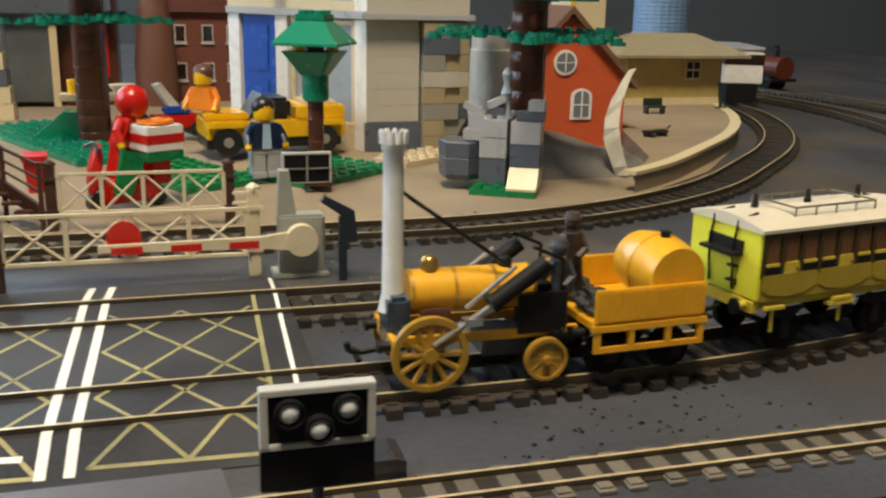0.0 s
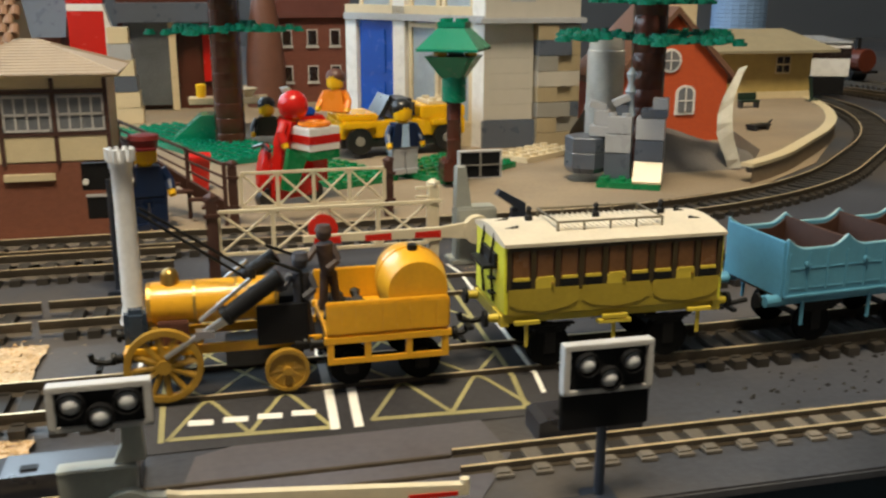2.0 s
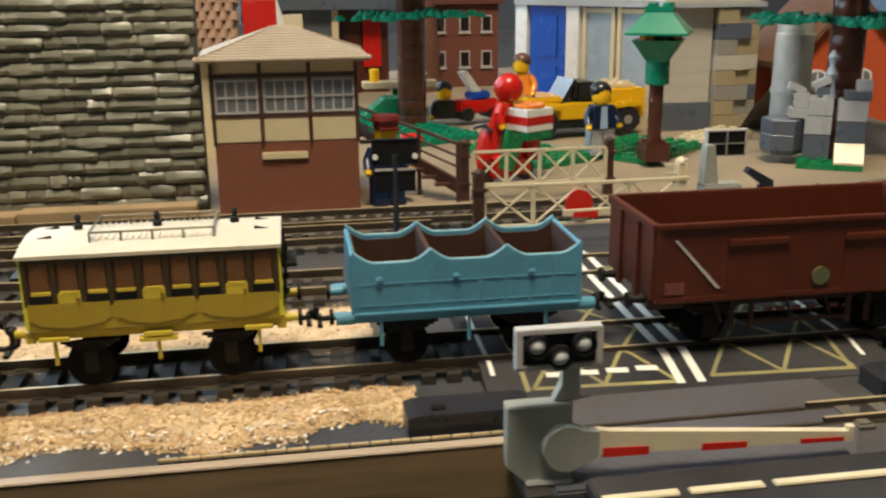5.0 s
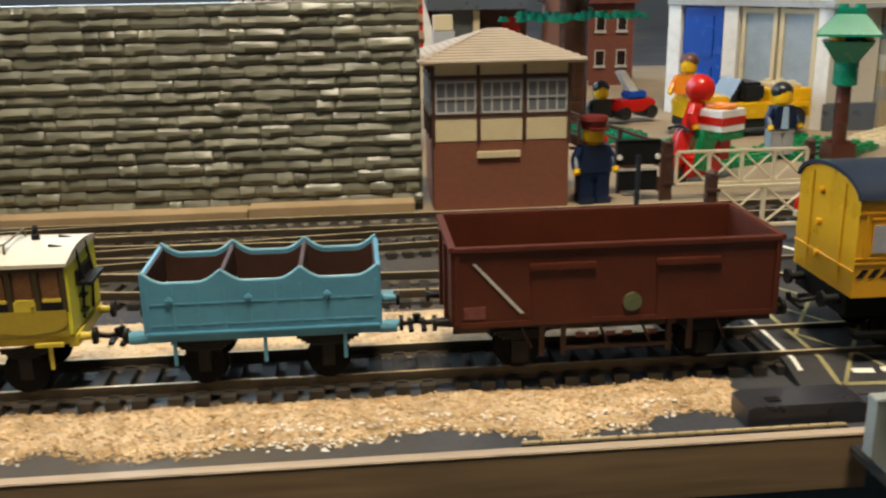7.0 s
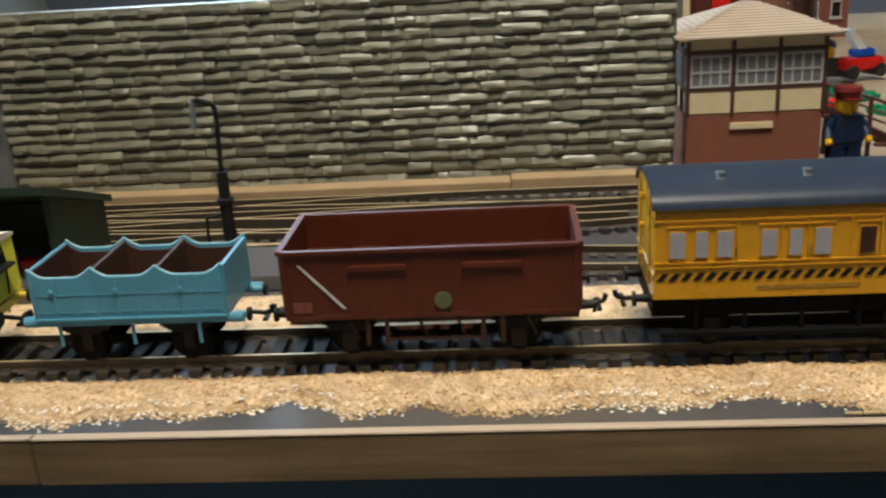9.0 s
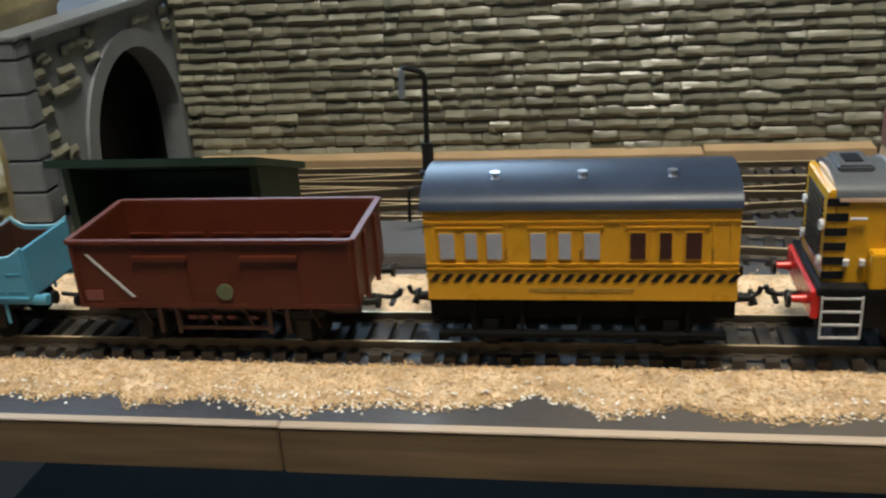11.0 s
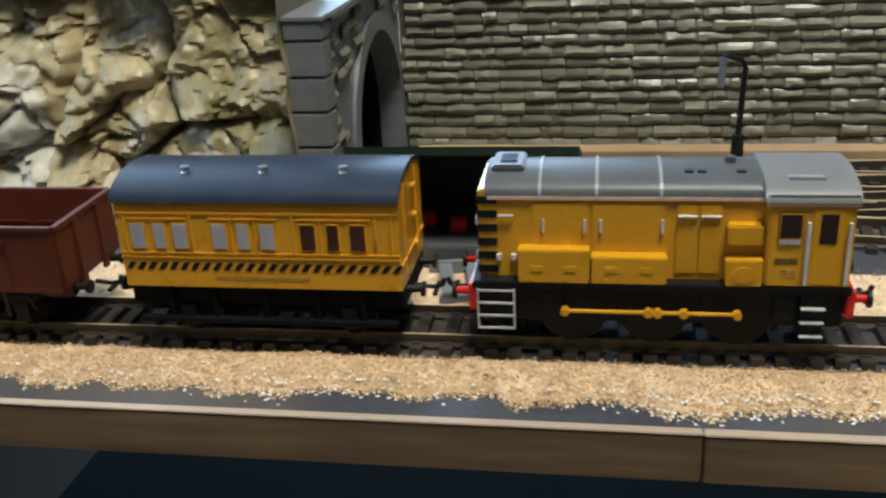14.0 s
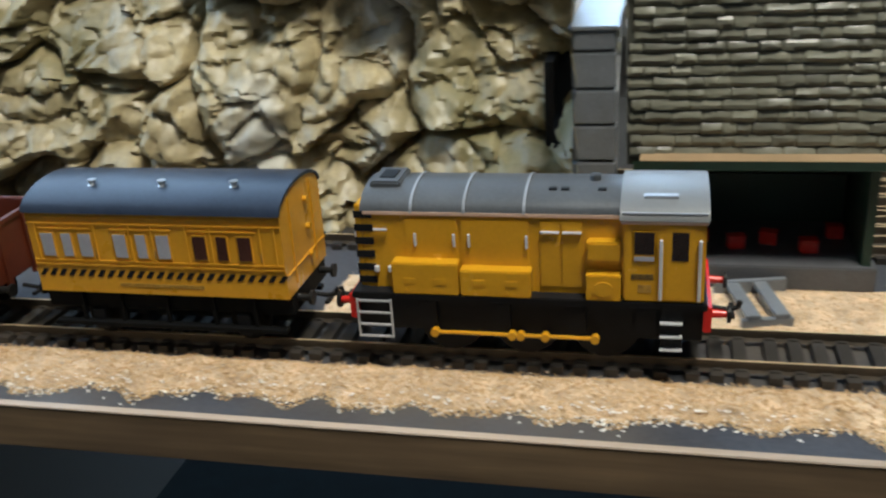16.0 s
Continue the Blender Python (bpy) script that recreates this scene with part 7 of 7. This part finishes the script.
part("cab", box(B(), 20, 48, -14, 14, 12, 40, 1), M_MAROON, rl)
part("chimney", lathe(B(), [(3, 0), (2.6, 10), (3.4, 11)], 12), M_BLACK, rl, loc=(-22, 0, 33))
part("footplate", box(B(), -36, 48, -14, 14, 12, 14.4), M_BLACK, rl)
for x in (-22, 0, 24):
    part("wheel", rod(B(), (x, -9, 11), (x, 9, 11), 6.4, n=16), M_BLACK, rl)
part("smokebox", rod(B(), (-36, 0, 24), (-29.8, 0, 24), 10.4, n=18), M_MAROON, rl)
bt2 = thing("blue_tower", "pale blue ribbed plastic tower far behind the station", "tower", (492, 905, 0))
tw = B()
lathe(tw, [(r, k * 4 + dz) for k in range(26) for r, dz in ((28, 0), (28, 3), (27.2, 3.2), (27.2, 3.9))], 24)
part("shaft", tw, mat("pale_blue_plastic", (0.16, 0.26, 0.42), 0.5), bt2)
tl = thing("luggage_trolley", "small dark luggage trolley on the station platform", "trolley", (262, 478, 9.6), (0, 0, 20))
part("deck", box(B(), -8, 8, -3, 3, 2.4, 3.6, 0.2), M_LBLACK, tl)
part("handle", tube(B(), [(8, 0, 3), (12, 0, 5.5)], 0.5), M_LBLACK, tl)
for x in (-5, 5):
    part("wheel", rod(B(), (x, -3.2, 1.3), (x, 3.2, 1.3), 1.3, n=12), M_LBLACK, tl)
bn = thing("platform_bench", "small dark green bench standing on the platform", "bench", (313, 575, 9.6))
part("seat", box(B(), -7, 7, -3, 3, 4, 5.2, 0.2), M_SHED, bn)
part("backrest", box(B(), -7, 7, 2.4, 3.4, 5.2, 10, 0.2), M_SHED, bn)
for x in (-6, 6):
    part("leg", box(B(), x - 0.7, x + 0.7, -2.6, 2.6, 0, 4), M_LBLACK, bn)
pp = thing("platform_post", "leaning dark green post near the platform's end", "post", (378, 598, 9.6), (0, -10, 0))
part("shaft", lathe(B(), [(2.4, 0), (1.3, 2), (1.1, 17), (1.8, 18)], 10), M_SHED, pp)
part("foot", box(B(), -4, 4, -2.5, 2.5, 0, 1.2, 0.2), M_SHED, pp)
yb = thing("yellow_building", "tall cream toy building behind the red house", "toy building", (292, 640, 0.5))
part("wall", box(B(), -14, 12, 0, 40, 0, 110, 0.4), M_LTAN, yb)
part("corner_strip", box(B(), -15, -12, -1, 1, 0, 110), M_LYELLOW, yb)


# ---- crossing gates, barriers and signals ----
M_GATE = mat("cream_gate_plastic", (0.64, 0.56, 0.40), 0.45, var=0.1)
M_BARGREY = mat("barrier_grey", (0.30, 0.31, 0.28), 0.5, var=0.12)
M_LENS = mat("clear_lens", (0.55, 0.56, 0.58), 0.12, var=0.1)


def lattice_gate(label, x0, x1, y, z0, z1, disc=None, bays=3):
    g = thing("crossing_gate", label, "gate", (x0, y, z0), group="crossing gates")
    w, h = x1 - x0, z1 - z0
    for z in (0, h):
        part("rail", box(B(), 0, w, -0.6, 0.6, z - 0.6, z + 0.6, 0.15), M_GATE, g)
    for k in range(bays + 1):
        x = w * k / bays
        part("upright", box(B(), x - 0.7, x + 0.7, -0.5, 0.5, 0.6, h - 0.6), M_GATE, g)
    for k in range(bays):
        a, b = w * k / bays + 0.5, w * (k + 1) / bays - 0.5
        part("brace", rod(B(), (a, 0, 0.5), (b, 0, h - 0.5), 0.45, n=6), M_GATE, g)
        part("brace", rod(B(), (a, 0, h - 0.5), (b, 0, 0.5), 0.45, n=6), M_GATE, g)
    if disc is not None:
        part("red_disc", rod(B(), (disc - x0, -1.4, h * 0.5), (disc - x0, -0.7, h * 0.5), 4.9, n=24), M_RED, g, "round red warning disc")
    return g


lattice_gate("cream lattice level crossing gate with a red disc", -47, 21.5, 284, 7.5, 21.5, -14, 4)
lattice_gate("cream lattice level crossing gate beyond the line", -38, 18.5, 352, 7.2, 20.8, None, 4)


def gate_post(x, y, h, material, label):
    p = thing("gate_post", label, "post", (x, y, 0), group="gate posts")
    part("post", box(B(), -1.8, 1.8, -1.8, 1.8, 0.1, h, 0.3), material, p)
    part("cap", lathe(B(), [(2.4, h), (2.4, h + 0.8), (0.5, h + 2)], 4), material, p)
    for z in (h * 0.32, h * 0.8):
        part("hinge", box(B(), -2.6, 2.6, -2.3, -1.6, z - 0.6, z + 0.6), material, p)
    return p


gate_post(-49, 284, 26, M_BROWNFR, "dark brown gate post at the crossing")
gate_post(23.5, 286, 27, M_GATE, "cream gate post with bracket at the crossing")
gate_post(20.5, 354, 23, M_BROWNFR, "dark brown gate post beyond the line")
gate_post(-41, 354, 24, M_BROWNFR, "dark brown gate post beyond the line")
br = B()
for z in (22.5, 25.5):
    box(br, -6, 0, -0.5, 0.5, z, z + 0.9)
p = bpy.data.objects["gate_post.001"]
part("bracket", br, M_GATE, p)

fence = thing("brown_staircase", "dark brown wooden steps and railings beside the signal box", "staircase", (-44, 352, 0.5))
TOP = Vector((-42, 47, 29))
for k in range(4):
    u = k / 3
    x, y, z = TOP.x * u, TOP.y * u, TOP.z * 0.62 * u
    part("stair_post", box(B(), x - 0.8, x + 0.8, y - 0.8, y + 0.8, 0, 25 + z * 0.62), M_BROWNFR, fence)
for za, zb, r in ((24, 36, 0.75), (19, 32.5, 0.55), (14.5, 29.5, 0.55)):
    part("stair_rail", rod(B(), (0, 0, za), (TOP.x, TOP.y, zb), r, n=6), M_BROWNFR, fence)
st = B()
prism(st, [(0, 3.5), (47, 25.5), (47, 29), (0, 9.5)], "x", -0.7, 0.7)
for vv in st.verts:
    vv.co.x += TOP.x * vv.co.y / 47
part("stringer", st, M_BROWNFR, fence)
for k in range(9):
    u = (k + 0.5) / 9
    part("tread", box(B(), TOP.x * u - 7, TOP.x * u - 0.7, 47 * u - 2, 47 * u + 2, 5.5 + 20 * u, 6.5 + 20 * u), M_BROWNFR, fence)
rp = thing("red_bin", "red toy post box standing behind the gate", "bin", (-54, 425, 0.5), (8, 0, 0))
part("body", prism(B(), [(-3, 0), (3, 0), (4.4, 14), (-4.4, 14)], "y", -3.5, 3.5), M_LRED, rp)
part("top", box(B(), -5, 5, -4.4, 4.4, 14.1, 16.5, 0.5), M_LRED, rp)


def crossing_light(label, loc, rz, z0, post=True, w=8.0, h=9.4, edge=0.6):
    """A white-framed head with two lamps over one, on a dark post."""
    c = thing("crossing_light", label, "crossing signal", loc, (0, 0, rz), group="crossing lights")
    if post:
        part("post", rod(B(), (0, 1.2, 0), (0, 1.2, z0 + 3), 0.95, n=10), M_POSTBLUE, c, "dark blue-black post")
        part("foot", box(B(), -3, 3, -1.5, 4, 0, 1.2, 0.3), M_POSTBLUE, c)
    part("backboard", box(B(), -w, w, 0, 1.2, z0, z0 + h), M_BLACK, c)
    fr = B()
    e = edge
    box(fr, -w - e, w + e, -0.9, 1.5, z0 + h - 0.2, z0 + h + e * 1.4, 0.15)
    for s in (-1, 1):
        box(fr, s * w - e, s * w + e, -0.9, 1.5, z0, z0 + h, 0.15)
    box(fr, -w - e, w + e, -0.7, 1.3, z0 - e, z0 + e * 0.5, 0.15)
    part("white_border", fr, M_PALEFR if e > 0.3 else M_BLACK, c, "border round the head")
    for x, z in ((-4.2, z0 + h * 0.66), (4.2, z0 + h * 0.66), (0, z0 + h * 0.3)):
        l = part("lamp_hood", lathe_tube(1.9, 2.2, 1.6, (x, -1.2, z)), M_BLACK, c)
        bm = B()
        ball(bm, (x, -0.6, z), 1.75, 1, 0.9, 1, 14, 8)
        part("lens", bm, M_LENS, l, "unlit clear lens", smooth=True)
    return c


def lathe_tube(r0, r1, w, at):
    bm = lathe_y(r0, r1, w, 18)
    bmesh.ops.translate(bm, verts=bm.verts, vec=at)
    return bm


M_POSTBLUE = mat("blue_black_post", (0.02, 0.026, 0.04), 0.35, var=0.2)
la = crossing_light("white-framed level crossing light on a dark post", (18.6, 125.8, -0.1), 0, 22.6, w=7.8, h=8.0)
part("lower_board", box(B(), -8.4, 8.4, 0.2, 1.4, 15.0, 21.8, 0.2), M_BLACK, la)
lb = crossing_light("white-framed level crossing light above the barrier machine", (-66, 125.4, 0), 0, 25.1, post=False, w=7.2, h=6.3)
lc = crossing_light("black back of a level crossing light on a post", (-78, 276, 0), 180, 32.6, w=7.2, h=7.6, edge=0.25)
for s in (-1, 1):
    part("white_stud", rod(B(), (s * 6.4, 1.2, 35), (s * 6.4, 2.0, 35), 0.9, n=10), M_LWHITE, lc)
part("lower_board", box(B(), -6.6, 6.6, 0.2, 1.4, 23.6, 31, 0.2), M_BLACK, lc)
part("pale_edge", box(B(), -6.6, 6.6, 1.4, 1.7, 30.4, 31.2), M_PALEFR, lc)
ld = crossing_light("white-framed back of a level crossing light at the far barrier", (40, 287.5, 0), 180, 28.6, post=False, w=7.2, h=8.6, edge=0.35)


part("cross_bar", box(B(), -7.2, 7.2, 1.3, 1.7, 32.6, 33.0), M_QGREY, ld)
part("stay", box(B(), -0.3, 0.3, 1.3, 1.7, 28.8, 37), M_QGREY, ld)


def barrier(label, loc, sg, arm_len, drop, base=0.0, top=33, disc=M_BARGREY):
    """Barrier machine: cabinet, column, round pivot and striped arm to one side."""
    b = thing("level_crossing_barrier", label, "barrier", loc, group="level crossing barriers")
    part("cabinet", box(B(), *sorted((-7.5 * sg, 6.5 * sg)), 2.5, 10, base, 19.5, 0.7), M_BARGREY, b)
    part("column", prism(B(), [(sg * a, b2) for a, b2 in ((1.0, 19.3), (6.5, 19.3), (6.0, top), (3.0, top))], "y", 4, 8.5), M_BARGREY, b)
    part("pivot", rod(B(), (0, -1.2, 12.5), (0, 2.4, 12.5), 4.8, n=28), disc, b, smooth=True)
    dx, dz = arm_len, -drop
    arm = B()
    prism(arm, [(sg * a, b2) for a, b2 in ((2, 15.5), (12, 14.2), (dx, 12.5 + dz + 1.2), (dx, 12.5 + dz - 0.8), (12, 10.6), (2, 9.6))], "y", -0.6, 0.9)
    a = part("arm", arm, M_GATE, b, "cream barrier arm")
    for k in range(3):
        u0 = 0.22 + k * 0.285
        u1 = u0 + 0.15
        z0, z1 = 12.1 + dz * u0, 12.1 + dz * u1
        part("red_band", prism(B(), [(sg * a, b2) for a, b2 in ((dx * u0, z0 + 1.1), (dx * u1, z1 + 0.9), (dx * u1, z1 - 1.0), (dx * u0, z0 - 1.3))], "y", -0.75, 1.05), M_RED, a, "red band on the arm")
    part("base", box(B(), -8.5, 8.5, 1.5, 11.5, base - 0.1, base + 1.4, 0.3), M_BARGREY, b)
    return b


near = thing("level_crossing_barrier", "grey level crossing barrier machine with a lowered striped arm", "barrier", (-68, 129, -0.1), group="level crossing barriers")
part("cabinet", prism(B(), [(-6.2, 15.8), (6.0, 15.8), (6.0, 0.4), (-2.6, 0.4), (-4.6, 2.2), (-6.2, 3.6)], "y", 0, 3.2), M_BARGREY, near)
part("lid", box(B(), -6.4, 6.1, -0.2, 3.4, 15.2, 15.9, 0.3), M_BARGREY, near)
part("column", prism(B(), [(2.6, 16.2), (7.6, 16.2), (7.2, 27.5), (4.4, 27.5), (4.0, 19.2)], "y", 0.6, 2.8), M_BARGREY, near)
part("bracket", box(B(), 3.6, 7.0, -2.2, 0.8, 25.9, 27.4, 0.2), M_BARGREY, near)
part("pivot", prism(B(), [(4.6 + 4.5 * math.cos(a), 7.6 + 4.5 * math.sin(a)) for a in [math.pi * (0.28 + 1.44 * k / 24) for k in range(25)]] + [(10.6, 5.6), (10.6, 10.6)], "y", -2.2, -0.1), M_BARGREY, near)
arm = part("arm", prism(B(), [(10.4, 10.8), (13, 10.2), (62, 5.8), (62, 3.8), (13, 5.6), (10.4, 5.4)], "y", -1.5, 0.1), M_GATE, near, "cream barrier arm")
for x0, x1 in ((11.5, 20.5), (31, 40), (51, 60)):
    part("red_band", prism(B(), [(x0, 7.5 - 0.045 * x0), (x1, 7.5 - 0.045 * x1), (x1, 5.3 - 0.022 * x1), (x0, 5.3 - 0.022 * x0)], "y", -1.65, 0.2), M_RED, arm, "red band on the arm")
part("arm_tip", rod(B(), (61.4, -0.7, 4.8), (61.4, -0.7, 6.8), 0.9, n=10), M_GATE, arm)
part("foot", box(B(), -2.8, 6.2, -1.4, 4.6, -0.05, 0.9, 0.3), M_BARGREY, near)
far = barrier("grey level crossing barrier machine with a lowered striped arm", (37, 278, 0), -1, 58, 0.0, 0.2, disc=M_GATE)
ly = thing("relay_box", "small dark blue equipment with angled top by the barrier", "equipment", (49, 276, 0), (0, 0, 0))
part("post", box(B(), -1.2, 1.2, -1.2, 1.2, 0.1, 20, 0.2), M_POSTBLUE, ly)
part("head", prism(B(), [(-6.5, 24.6), (-5.2, 26.4), (3.4, 21.6), (4.4, 12), (1.2, 12), (0.8, 19.5)], "y", -1.6, 1.6), M_POSTBLUE, ly)
M_RAMP = mat("satin_black_ramp", (0.028, 0.028, 0.034), 0.3, var=0.3, scale=60)
for x0, x1, y0, lab in ((-90, -63.5, 149, "black plastic ramp block at the road's edge"), (15, 38, 149, "black plastic ramp block at the road's edge")):
    rk = thing("ramp_block", lab, "ramp", ((x0 + x1) / 2, y0, 0.1), group="ramp blocks")
    h = (x1 - x0) / 2
    part("body", prism(B(), [(-h, 0), (h, 0), (h, 4.4), (h - 2, 5.0), (-h + 2, 5.0), (-h, 4.4)], "y", 1, 10), M_RAMP, rk)
    part("slot", box(B(), -h * 0.5 - 1.5, -h * 0.5 + 1.5, 3, 5, 5.0, 5.3), M_DARK, rk)
kb = thing("kerb_strip", "cream kerb strips on the ledge before the crossing", "kerb", (0, 0, 0))
for x0, x1 in ((-60, -46), (-44, -30), (-28, -4), (-2, 16)):
    part("strip", box(B(), x0, x1, 115.5, 117.5, 2.65, 3.3, 0.2), M_GATE, kb)
ap = thing("approach_ramp", "dark road ramp piece leading up to the crossing", "ramp", kind="structure")
part("ramp_body", box(B(), -60.5, 17, 108, 124.8, -0.3, 2.6, 0.4), M_ROAD, ap)


def crumbs(name, label, spots, count, seed, material, lo=0.3, hi=1.0):
    """Loose grit lying on the board."""
    rnd = random.Random(seed)
    verts, faces = [], []
    for k in range(count):
        cx, cy, sp, z = spots[k % len(spots)]
        x, y, r = rnd.gauss(cx, sp), rnd.gauss(cy, sp * 0.6), rnd.uniform(lo, hi)
        n = len(verts)
        for a in range(4):
            t = a * 1.57 + rnd.uniform(-0.5, 0.5)
            verts.append(((x + r * math.cos(t)) * U, (y + r * math.sin(t)) * U, (z + 0.02) * U))
        verts.append(((x + rnd.uniform(-0.2, 0.2)) * U, y * U, (z + r * 0.8) * U))
        faces += [(n, n + 1, n + 4), (n + 1, n + 2, n + 4), (n + 2, n + 3, n + 4), (n + 3, n, n + 4)]
    me = bpy.data.meshes.new(name)
    me.from_pydata(verts, [], faces)
    me.materials.append(material)
    return tagged(new(name, me), label, "grit", kind="stuff")


crumbs("dark_grit", "dark crumbs of grit lying beside the curved track", [(262, 392, 5, 0), (284, 410, 5, 0), (120, 345, 8, 0.5), (60, 230, 12, 0), (110, 165, 20, 0), (235, 375, 4, 0.5), (90, 160, 14, 0)], 260, 3, M_DARK, 0.25, 0.9)
crumbs("pale_grit", "pale specks of sawdust scattered over the board", [(-120, 240, 30, 0), (-200, 265, 40, 0), (-300, 300, 50, 0), (40, 285, 20, 0)], 700, 5, M_FLAKE, 0.12, 0.3)

motions()
